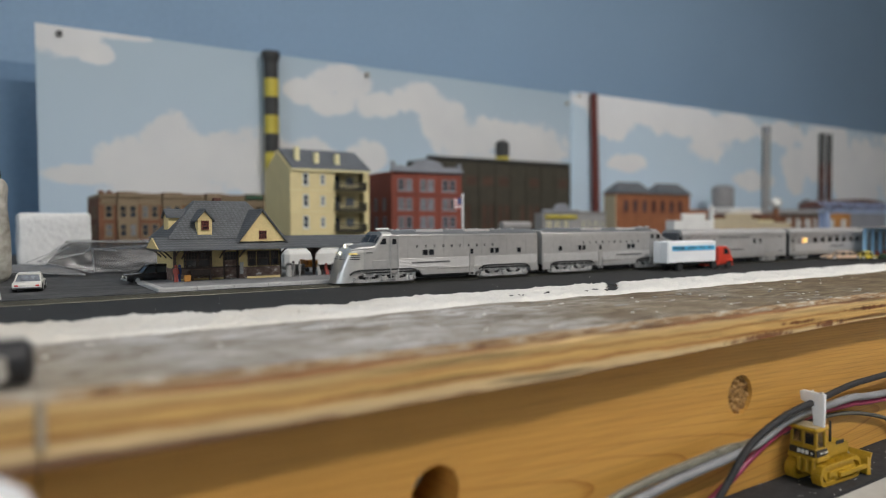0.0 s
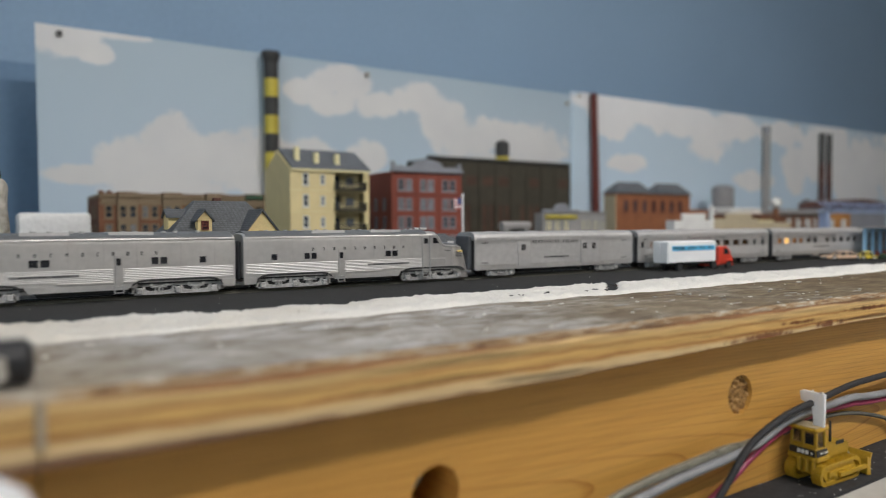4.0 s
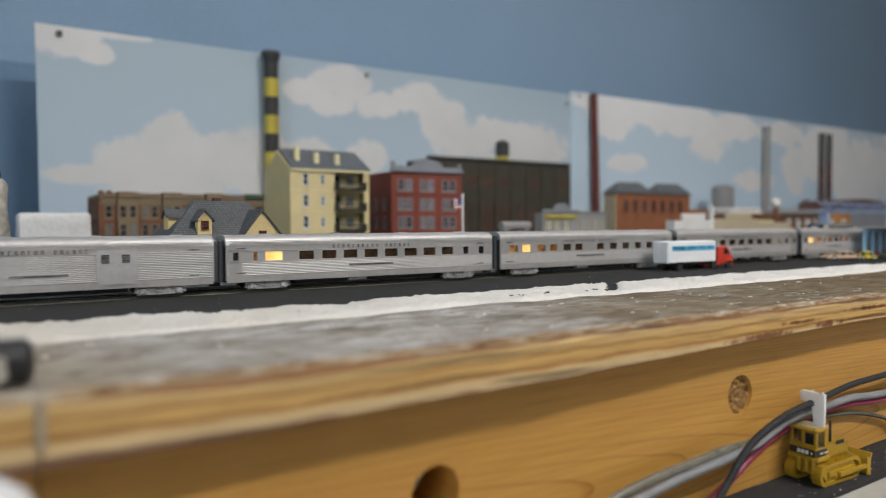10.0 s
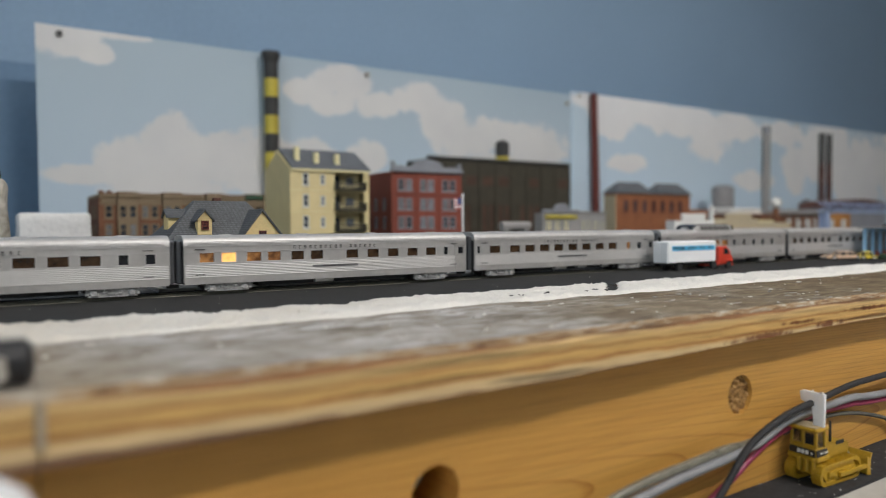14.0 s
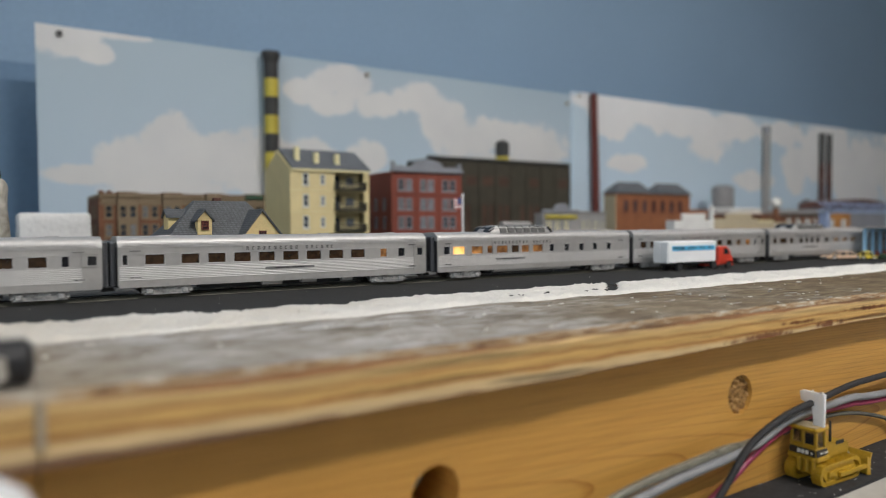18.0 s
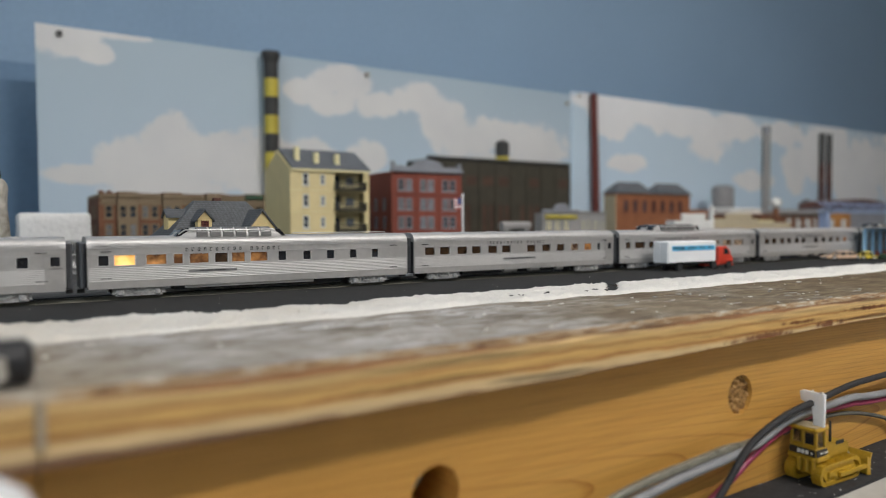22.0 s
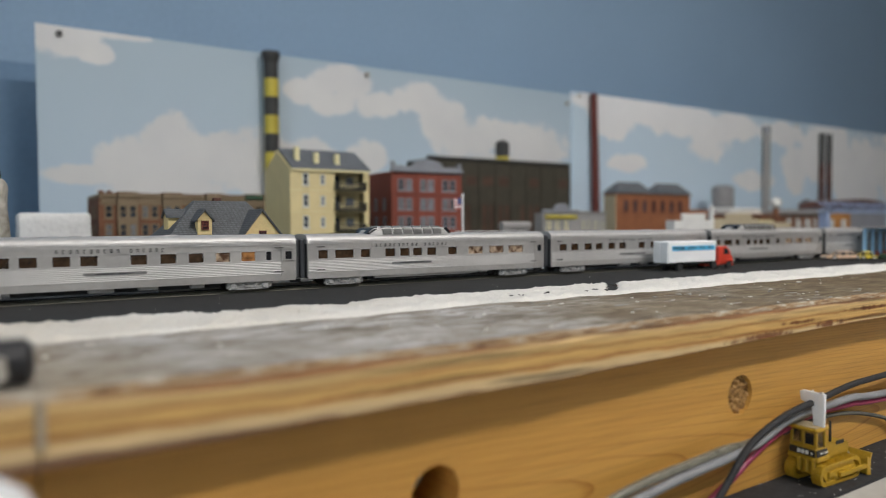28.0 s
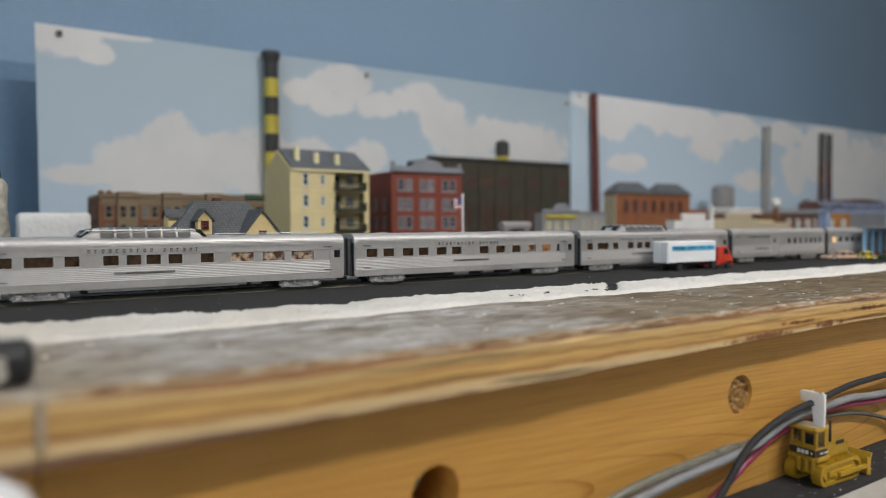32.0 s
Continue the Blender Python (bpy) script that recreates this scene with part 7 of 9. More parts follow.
for k, w in enumerate((0.0046, 0.0072, 0.0046)):
    x = (0.1252, 0.1319, 0.1386)[k]
    many_paned(x, 0.0113, w, 0.0085, BYF + 0.0002, 3 if w < 0.006 else 4, 2, 0.5)
trim(st, "notice_board", (0.1193, 0.1213), (0.3905, 0.3912), (0.0025, 0.0092), M_PLAT, 0.0001)
# eaves skirt: shallow roof all round
E0, E1, EY0, EY1, EZ = 0.0728, 0.1470, 0.3720, 0.4480, 0.0178
R0, R1, RY0_, RY1_, RZ = 0.0800, 0.1440, 0.3850, 0.4360, 0.0232
bm = mk()
lo = [bm.verts.new(p) for p in ((E0, EY0, EZ), (E1, EY0, EZ), (E1, EY1, EZ), (E0, 0.4040, EZ))]
lo2 = [bm.verts.new((v.co.x, v.co.y, EZ - 0.0009)) for v in lo]
hi = [bm.verts.new(p) for p in ((E0, 0.3880, RZ + 0.0008), (R1, RY0_, RZ), (R1, RY1_, RZ), (R0, RY1_, RZ))]
for i in range(4):
    j = (i + 1) % 4
    bm.faces.new((lo[i], lo[j], hi[j], hi[i]))
    bm.faces.new((lo2[i], lo2[j], lo[j], lo[i]))
bm.faces.new(lo2)
bm.faces.new(hi)
part("eaves_roof", bm, M_SHINGLE, st, "shallow grey shingle skirt roof")
# main hipped roof
bm = mk()
lo = [bm.verts.new(p) for p in ((R0 - 0.0010, RY0_ - 0.001, RZ - 0.0003), (R1 + 0.001, RY0_ - 0.001, RZ - 0.0003), (R1 + 0.001, RY1_ + 0.001, RZ - 0.0003), (R0 - 0.001, RY1_ + 0.001, RZ - 0.0003))]
hi = [bm.verts.new(p) for p in ((0.0994, 0.4080, 0.0443), (0.1285, 0.4080, 0.0443), (0.1285, 0.4140, 0.0443), (0.0994, 0.4140, 0.0443))]
bm.faces.new(lo)
bm.faces.new(hi)
for i in range(4):
    bm.faces.new((lo[i], lo[(i + 1) % 4], hi[(i + 1) % 4], hi[i]))
part("main_roof", bm, M_SHINGLE, st, "steep grey shingle roof")
trim(st, "ridge_chimney", (0.1105, 0.1150), (0.4105, 0.4145), (0.0438, 0.0462), M_CHBROWN, 0.0003)


def gable(x, y, z0, half, peak, depth, over, wall, axis="y", win=None):
    """A boarded gable with its own little roof running back."""
    bm = mk()
    prism(bm, ((x - half, z0), (x + half, z0), (x, peak)), axis, y, y + 0.0008)
    part("gable_wall", bm, wall, st, "yellow boarded gable")
    nb = 9
    for k in range(nb):
        bm = mk()
        z = z0 + (peak - z0) * k / nb
        w = half * (1 - (k + 0.75) / nb)
        c = ((x - w, x + w), (y - 0.00007, y), (z, z + 0.7 * (peak - z0) / nb)) if axis == "y" else ((y - 0.00007, y), (x - w, x + w), (z, z + 0.7 * (peak - z0) / nb))
        box(bm, *c)
        part("board", bm, wall, st)
    s = (peak - z0) / half
    for d in (-1, 1):
        bm = mk()
        e = half + over
        zz = peak - s * e
        prism(bm, ((x, peak + 0.0004), (x + d * e, zz + 0.0004), (x + d * e, zz + 0.0014), (x, peak + 0.0016)), axis, y - 0.0012, y + depth)
        part("gable_roof", bm, M_SHINGLE, st)
    if win:
        w, h, zc = win
        c = [((x - w / 2, x + w / 2), (y - 0.0006, y + 0.0001), (zc - h / 2, zc + h / 2))]
        bm = mk()
        t = 0.00045

        def bx(a, b, za, zb, d0=-0.0007, d1=0.0002):
            if axis == "y":
                box(bm, (a, b), (y + d0, y + d1), (za, zb))
            else:
                box(bm, (y + d0, y + d1), (a, b), (za, zb))
        for k in range(4):
            a = x - w / 2 + (w - t) * k / 3
            bx(a, a + t, zc - h / 2, zc + h / 2)
        for k in range(3):
            q = zc - h / 2 + (h - t) * k / 2
            bx(x - w / 2, x + w / 2, q, q + t)
        g = part("gable_window", bm, M_REDWIN, st, "oxblood small-paned window")
        bm = mk()
        bx(x - w / 2, x + w / 2, zc - h / 2, zc + h / 2, -0.0004, -0.0001)
        part("pane", bm, M_GLASSD, g)


gable(0.1281, 0.3775, 0.0212, 0.0128, 0.0376, 0.030, 0.0014, M_STYEL, "y", (0.0042, 0.0046, 0.0248))
gable(0.0990, 0.3860, 0.0330, 0.0040, 0.0376, 0.018, 0.0012, M_STYEL, "y")
trim(st, "dormer_front", (0.0952, 0.1028), (0.3860, 0.3920), (0.0250, 0.0331), M_STYEL, 0.0002)
many_paned(0.0990, 0.0302, 0.0039, 0.0050, 0.3857, 3, 2, 0.4)
gable(0.4100, 0.0838, 0.0345, 0.0062, 0.0380, 0.014, 0.0010, M_STYEL, "x")
trim(st, "dormer_front", (0.0838, 0.0900), (0.4045, 0.4155), (0.0255, 0.0346), M_STYEL, 0.0002)
# corner gablet and brackets
bm = mk()
prism(bm, ((0.3735, 0.0180), (0.4030, 0.0180), (0.3880, 0.0236)), "x", 0.0720, 0.0735)
part("gablet", bm, M_STWALL, st)


def bracket(x, y, dx, dy):
    bm = mk()
    P = [Vector((x, y, 0.0120)) + Vector((dx * t, dy * t, 0.0055 * math.sin(t * math.pi / 2))) for t in steps(0, 1, 5)]
    for a, b in zip(P, P[1:]):
        rod(bm, a, b, 0.0005, n=6)
    part("eaves_bracket", bm, M_BROWN, st)


for x in (0.0845, 0.0885, 0.1090, 0.1200, 0.1435):
    bracket(x, SY0, 0, -0.017)
for y in (0.396, 0.410, 0.424):
    bracket(SX0, y, -0.008, 0)
for x in (0.0845, 0.1435):
    trim(st, "corner_post", (x - 0.0007, x + 0.0007), (SY0 - 0.0015, SY0 - 0.0001), (0.0, ZT - 0.001), M_BROWN, 0.0001)
# platform canopy on brackets
can = thing("platform_canopy", Matrix.Translation((0, 0, 0)), "grey shingle platform canopy on dark wooden posts", "canopy")
CX0, CX1, CYC = 0.1476, 0.262, 0.396
for d, m in ((-1, M_SHINGLE), (1, M_SHINGLE)):
    bm = mk()
    prism(bm, ((CYC, 0.0228), (CYC + d * 0.0185, 0.0168), (CYC + d * 0.0185, 0.0178), (CYC, 0.0240)), "x", CX0, CX1)
    part("canopy_slope", bm, m, can)
trim(can, "ridge_beam", (CX0 + 0.0005, CX1 - 0.001), (CYC - 0.0006, CYC + 0.0006), (0.0165, 0.0227), M_BROWN, 0.0001)
for x in (0.1660, 0.1990, 0.2320):
    trim(can, "post", (x - 0.0008, x + 0.0008), (CYC - 0.0008, CYC + 0.0008), (0.0, 0.0165), M_BROWN, 0.0002)
    bm = mk()
    for d in (-1, 1):
        prism(bm, ((x + d * 0.0007, 0.0105), (x + d * 0.0016, 0.0134), (x + d * 0.0042, 0.0156), (x + d * 0.0042, 0.0166), (x + d * 0.0007, 0.0166)), "y", CYC - 0.0008, CYC + 0.0008)
    part("curved_bracket", bm, M_BROWN, can)
    bm = mk()
    for d in (-1, 1):
        prism(bm, ((CYC + d * 0.001, 0.0125), (CYC + d * 0.005, 0.0156), (CYC + d * 0.014, 0.0168), (CYC + d * 0.014, 0.0174), (CYC + d * 0.001, 0.0174)), "x", x - 0.0005, x + 0.0005)
    part("cross_bracket", bm, M_BROWN, can)


# platform furniture and toy figures
def bench(x, y):
    b = thing("bench", pose(x, y, 0), "small dark wooden platform bench", "bench", "platform benches")
    for k in range(3):
        trim(b, "seat_slat", (-0.0055, 0.0055), (-0.0018 + 0.0012 * k, -0.0008 + 0.0012 * k), (0.0024, 0.0028), M_BROWN, 0.0001)
    trim(b, "backrest", (-0.0055, 0.0055), (0.0018, 0.0022), (0.0028, 0.0058), M_BROWN, 0.0001)
    for s in (-1, 1):
        trim(b, "leg", (s * 0.0048 - 0.0004, s * 0.0048 + 0.0004), (-0.0015, 0.0020), (0.0, 0.0024), M_BROWN, 0.0001)


bench(0.0975, 0.3890)
bench(0.1745, 0.3930)


def figure(x, y, z, m, label, seated=False, face=0):
    """A tiny plain painted figure."""
    bm = mk()
    if seated:
        rod(bm, (-0.0006, -0.0010, 0.0), (-0.0006, -0.0010, 0.0026), 0.0006, n=8)
        rod(bm, (0.0008, -0.0010, 0.0), (0.0008, -0.0010, 0.0026), 0.0006, n=8)
        rod(bm, (0, -0.0012, 0.0029), (0, 0.0012, 0.0029), 0.0012, n=8)
        rod(bm, (0, 0.0010, 0.0028), (0, 0.0010, 0.0062), 0.0014, 0.0012, 10)
        ball(bm, (0, 0.0008, 0.0074), 0.0009)
    else:
        for s in (-1, 1):
            rod(bm, (s * 0.0007, s * 0.0005, 0.0), (s * 0.0005, 0, 0.0050), 0.0006, 0.0008, 8)
            rod(bm, (s * 0.0016, 0, 0.0050), (s * 0.0013, 0, 0.0084), 0.0004, 0.0005, 8)
        rod(bm, (0, 0, 0.0046), (0, 0, 0.0088), 0.0011, 0.0013, 10)
        ball(bm, (0, 0, 0.0100), 0.0010)
    ob = part("toy_figure", bm, m, None, "", True)
    ob.matrix_basis = pose(x, y, z, 0, 0, face) @ Matrix.Scale(0.84, 4)
    tagged(ob, label, "figurine", "toy figures on the platform")


M_F1 = mat("red_figure_paint", (0.45, 0.10, 0.08), 0.6)
M_F2 = mat("blue_figure_paint", (0.06, 0.10, 0.30), 0.6)
M_F3 = mat("grey_figure_paint", (0.24, 0.23, 0.22), 0.6)
M_F4 = mat("pale_figure_paint", (0.50, 0.48, 0.45), 0.6)
figure(0.0838, 0.3870, -0.0001, M_F1, "plain red painted miniature figure on the platform")
figure(0.0862, 0.3895, -0.0001, M_F2, "plain blue painted miniature figure on the platform", face=60)
figure(0.1500, 0.3880, -0.0001, M_F3, "plain grey painted miniature figure on the platform")
figure(0.1530, 0.3860, -0.0001, M_F3, "plain grey painted miniature figure on the platform", face=40)
figure(0.1662, 0.3890, -0.0001, M_F4, "plain pale painted miniature figure on the platform", True)
figure(0.1720, 0.3905, -0.0001, M_F1, "plain red painted miniature figure seated on a bench", True)
figure(0.1765, 0.3910, -0.0001, M_F3, "plain grey painted miniature figure seated on a bench", True)
sc = thing("suitcase", pose(0.0895, 0.3865, -0.0001), "small orange suitcase standing on the platform", "suitcase")
M_CASE = mat("orange_case", (0.55, 0.24, 0.05), 0.5)
trim(sc, "case_body", (-0.0018, 0.0018), (-0.0010, 0.0010), (0.0, 0.0036), M_CASE, 0.0005)
trim(sc, "case_handle", (-0.0006, 0.0006), (-0.0003, 0.0003), (0.0036, 0.0042), M_BROWN, 0.0001)
bn = thing("litter_bin", pose(0.1480, 0.3900, -0.0001), "pale grey litter bin on the platform", "bin")
bm = mk()
rod(bm, (0, 0, 0), (0, 0, 0.0065), 0.0019, 0.0021, 14)
part("bin_body", bm, M_F4, bn)
bm = mk()
rod(bm, (0, 0, 0.0065), (0, 0, 0.0078), 0.0022, 0.0012, 14)
part("bin_lid", bm, M_F3, bn)
cr = thing("crate", pose(0.160, 0.406, -0.0001), "small grey crate on the platform", "crate")
for k in range(3):
    trim(cr, "crate_board", (-0.0035, 0.0035), (-0.0025, 0.0025), (0.0021 * k, 0.0021 * k + 0.0019), M_F3, 0.0002)
ct = thing("luggage_cart", pose(0.177, 0.425, -0.0001), "orange luggage cart on small wheels", "cart")
trim(ct, "cart_bed", (-0.007, 0.007), (-0.004, 0.004), (0.0030, 0.0042), M_CASE, 0.0003)
trim(ct, "cart_end", (-0.007, -0.006), (-0.004, 0.004), (0.0042, 0.0080), M_CASE, 0.0003)
trim(ct, "cart_load", (-0.004, 0.003), (-0.003, 0.003), (0.0042, 0.0075), M_CASE, 0.0004)
for x in (-0.005, 0.005):
    for y in (-0.0042, 0.0036):
        bm = mk()
        rod(bm, (x, y, 0.0015), (x, y + 0.0006, 0.0015), 0.0015, n=12)
        part("wheel", bm, M_UNDER, ct)
# pale loading dock behind the platform
trim(thing("loading_dock", Matrix.Translation((0, 0, 0)), "pale grey plaster loading dock behind the platform", "loading dock"), "dock_block", (0.176, 0.232), (0.470, 0.510), (G, 0.0125), M_LIGHTB, 0.003)


# ---- vehicles ----
M_TYRE = mat("black_tyre", (0.02, 0.02, 0.02), 0.7, var=0.15)
M_HUB = mat("silver_hub", (0.6, 0.6, 0.6), 0.35, 0.7)
M_CARGLASS = mat("dark_car_glass", (0.03, 0.035, 0.04), 0.08, var=0.2)
M_REDLAMP = mat("red_tail_lamp", (0.5, 0.03, 0.03), 0.3)
M_WHLAMP = mat("pale_head_lamp", (0.75, 0.75, 0.7), 0.2)


def small_car(label, m, paint, L=0.030, W=0.0115, H=0.0088, wagon=False, glass=None, soft=0.0011):
    """A model car facing -X, wheels on z = 0."""
    root = thing("model_car", m, label, "car", "model cars")
    h = W / 2
    z0 = 0.0016
    belt = H * 0.60
    bm = mk()
    side = ((0, z0 + 0.0006), (0.0004, belt * 0.80), (L * 0.03, belt * 0.92), (L * 0.30, belt), (L * 0.74, belt), (L * 0.97, belt * 0.95), (L, belt * 0.72), (L, z0 + 0.0006), (L * 0.98, z0), (L * 0.02, z0))
    prism(bm, side, "y", -h, h)
    bmesh.ops.bevel(bm, geom=bm.edges[:], offset=soft, segments=3, affect="EDGES", profile=0.5, clamp_overlap=True)
    part("body", bm, paint, root, "", True)
    top = ((L * 0.28, belt - 0.0003), (L * 0.40, H), (L * (0.90 if wagon else 0.66), H), (L * (0.97 if wagon else 0.80), belt - 0.0003))
    bm = mk()
    lo = [bm.verts.new((top[0][0], s * (h - 0.0004), top[0][1])) for s in (-1, 1)] + [bm.verts.new((top[3][0], s * (h - 0.0004), top[3][1])) for s in (1, -1)]
    hi = [bm.verts.new((top[1][0], s * (h - 0.0016), H)) for s in (-1, 1)] + [bm.verts.new((top[2][0], s * (h - 0.0016), H)) for s in (1, -1)]
    bm.faces.new(lo)
    bm.faces.new(hi)
    for i in range(4):
        bm.faces.new((lo[i], lo[(i + 1) % 4], hi[(i + 1) % 4], hi[i]))
    if soft > 0.0015:
        bmesh.ops.bevel(bm, geom=bm.edges[:], offset=0.0008, segments=2, affect="EDGES", profile=0.5, clamp_overlap=True)
    part("glasshouse", bm, glass or M_CARGLASS, root, "dark car windows")
    bm = mk()
    rbox(bm, (top[1][0] - 0.0006, top[2][0] + 0.0006), (-h + 0.0013, h - 0.0013), (H - 0.0004 - soft * 0.2, H + soft * 0.35), soft * 0.5, 3)
    part("roof", bm, paint, root, "", True)
    for s in (-1, 1):
        for xa, xb in ((top[0], top[1]), (top[3], top[2]), ((L * 0.53, belt), (L * 0.53, H))):
            bm = mk()
            rod(bm, (xa[0], s * (h - 0.0005), xa[1]), (xb[0], s * (h - 0.0015), H), 0.0004, n=6)
            part("pillar", bm, paint, root)
    for x in (L * 0.19, L * 0.80):
        for s in (-1, 1):
            bm = mk()
            rod(bm, (x, s * (h - 0.0016), 0.0021), (x, s * (h + 0.0002), 0.0021), 0.0021, n=18)
            w = part("wheel", bm, M_TYRE, root)
            bm = mk()
            rod(bm, (x, s * (h + 0.0002), 0.0021), (x, s * (h + 0.00045), 0.0021), 0.0012, n=14)
            part("hub_cap", bm, M_HUB, w)
    for s in (-1, 1):
        for x0, mm_, nm in ((-0.0002, M_WHLAMP, "headlight"), (L - 0.0004, M_REDLAMP, "tail_light")):
            bm = mk()
            y = sorted((s * (h - 0.0026), s * (h - 0.0010)))
            rbox(bm, (x0, x0 + 0.0006), y, (belt * 0.52, belt * 0.74), 0.0002, 1)
            part(nm, bm, mm_, root)
    for x0 in (-0.0007, L - 0.0002):
        bm = mk()
        rbox(bm, (x0, x0 + 0.0009), (-h + 0.0003, h - 0.0003), (z0 + 0.0004, z0 + 0.0013), 0.0003, 1)
        part("bumper", bm, M_HUB, root)
    bm = mk()
    box(bm, (L * 0.98, L + 0.0003), (-0.0016, 0.0016), (belt * 0.40, belt * 0.60))
    part("plate_bar", bm, M_FRAMEW, root)
    return root


M_WHITEC = mat("white_car_paint", (0.64, 0.62, 0.57), 0.3, var=0.04)
M_BLACKC = mat("black_car_paint", (0.012, 0.012, 0.014), 0.22, var=0.1)
M_TANC = mat("peach_car_paint", (0.72, 0.50, 0.34), 0.35, var=0.05)
M_YELC = mat("yellow_car_paint", (0.70, 0.55, 0.06), 0.35, var=0.05)
M_REDC = mat("red_truck_paint", (0.62, 0.055, 0.030), 0.35, var=0.06)
small_car("white saloon car parked on the grey lot", pose(0.0192, 0.4200, G, 0, 0, -97), M_WHITEC, 0.032, 0.0124, 0.0083, soft=0.0020, glass=M_PANEL)
small_car("black estate car parked beside the station", pose(0.0622, 0.4130, G, 0, 0, 4), M_BLACKC, 0.029, 0.0118, 0.0098, True, soft=0.0022)
small_car("peach coloured saloon car on the road", pose(0.6075, 0.3215, ROADZ, 0, 0, -33), M_TANC, 0.034, 0.0118, 0.0072)
small_car("yellow coupe parked at the kiosk", pose(0.6290, 0.3040, ROADZ, 0, 0, -33), M_YELC, 0.0150, 0.0095, 0.0072)

# articulated lorry: white box trailer with a blue stripe, red cab
M_STRIPE = mat("sky_blue_stripe", (0.10, 0.45, 0.72), 0.45, var=0.05)
M_BOX = mat("white_trailer_paint", (0.86, 0.87, 0.88), 0.45, var=0.03)
lorry = thing("lorry", pose(0.3812, 0.3112, ROADZ), "white box lorry with a red cab and blue stripe", "lorry")
HW = 0.0064
trim(lorry, "trailer_box", (0.0, 0.0520), (-HW, HW), (0.0052, 0.0202), M_BOX, 0.0007)
for s in (-1, 1):
    st_ = trim(lorry, "stripe", (0.0040, 0.0500), sorted((s * HW, s * (HW + 0.0002))), (0.0136, 0.0170), M_STRIPE, 0.00005)
    bm = mk()
    a = 0.0050
    for k in range(14):
        if k not in (4, 8, 11):
            box(bm, (a + 0.0031 * k, a + 0.0031 * k + 0.0025), sorted((s * (HW + 0.00015), s * (HW + 0.00035))), (0.0152, 0.0160))
        if k < 5:
            box(bm, (a + 0.004 + 0.003 * k, a + 0.006 + 0.003 * k), sorted((s * (HW + 0.00015), s * (HW + 0.00035))), (0.0141, 0.0146))
    part("stripe_marks", bm, M_LETTER, st_)
for y in (-0.0031, 0.0031):
    trim(lorry, "rear_door", (-0.0003, 0.0002), (y - 0.0028, y + 0.0028), (0.0060, 0.0195), M_BOX, 0.0001)
trim(lorry, "trailer_frame", (0.003, 0.0560), (-0.0032, 0.0032), (0.0036, 0.0051), M_UNDER, 0.0003)
bm = mk()
prism(bm, ((0.0556, 0.0030), (0.0712, 0.0030), (0.0722, 0.0050), (0.0718, 0.0082), (0.0700, 0.0102), (0.0686, 0.0106), (0.0666, 0.0148), (0.0650, 0.0158), (0.0556, 0.0156)), "y", -0.0060, 0.0060)
bmesh.ops.bevel(bm, geom=bm.edges[:], offset=0.0009, segments=3, affect="EDGES", profile=0.5, clamp_overlap=True)
cab = part("cab", bm, M_REDC, lorry, "red lorry cab with a short bonnet", True)
for s in (-1, 1):
    bm = mk()
    prism(bm, ((0.0612, 0.0102), (0.0672, 0.0102), (0.0654, 0.0142), (0.0612, 0.0142)), "y", *sorted((s * 0.0058, s * 0.0062)))
    part("side_window", bm, M_CARGLASS, cab)
    trim(cab, "fender", (0.0625, 0.0716), sorted((s * 0.0058, s * 0.0070)), (0.0048, 0.0064), M_REDC, 0.0006)
    trim(cab, "fuel_tank", (0.0500, 0.0560), sorted((s * 0.0034, s * 0.0060)), (0.0020, 0.0044), M_REDC, 0.0006)
    bm = mk()
    rod(bm, (0.0714, s * 0.0044, 0.0066), (0.0724, s * 0.0044, 0.0066), 0.0009, n=12)
    part("headlight", bm, M_WHLAMP, cab)
bm = mk()
prism(bm, ((0.0684, 0.0109), (0.0689, 0.0110), (0.0669, 0.0149), (0.0664, 0.0148)), "y", -0.0052, 0.0052)
part("windscreen", bm, M_CARGLASS, cab)
bm = mk()
rod(bm, (0.0545, -0.0050, 0.0150), (0.0545, -0.0050, 0.0186), 0.0005, n=8)
part("exhaust_stack", bm, M_HUB, cab)
trim(lorry, "bumper", (0.0714, 0.0730), (-0.0060, 0.0060), (0.0016, 0.0032), M_REDC, 0.0003)
trim(lorry, "cab_frame", (0.0450, 0.0710), (-0.0034, 0.0034), (0.0020, 0.0034), M_REDC, 0.0003)
for x in (0.0125, 0.0500, 0.0668):
    for s in (-1, 1):
        bm = mk()
        rod(bm, (x, s * 0.0040, 0.0027), (x, s * 0.0064, 0.0027), 0.0028, n=20)
        w = part("wheel", bm, M_TYRE, lorry)
        bm = mk()
        rod(bm, (x, s * 0.0064, 0.0027), (x, s * 0.0066, 0.0027), 0.0011, n=12)
        part("hub", bm, M_UNDER, w)
for s in (-1, 1):
    bm = mk()
    rbox(bm, (0.0088, 0.0162), sorted((s * 0.0050, s * 0.00645)), (0.0046, 0.0062), 0.0006, 1)
    part("wheel_arch", bm, M_TYRE, lorry)

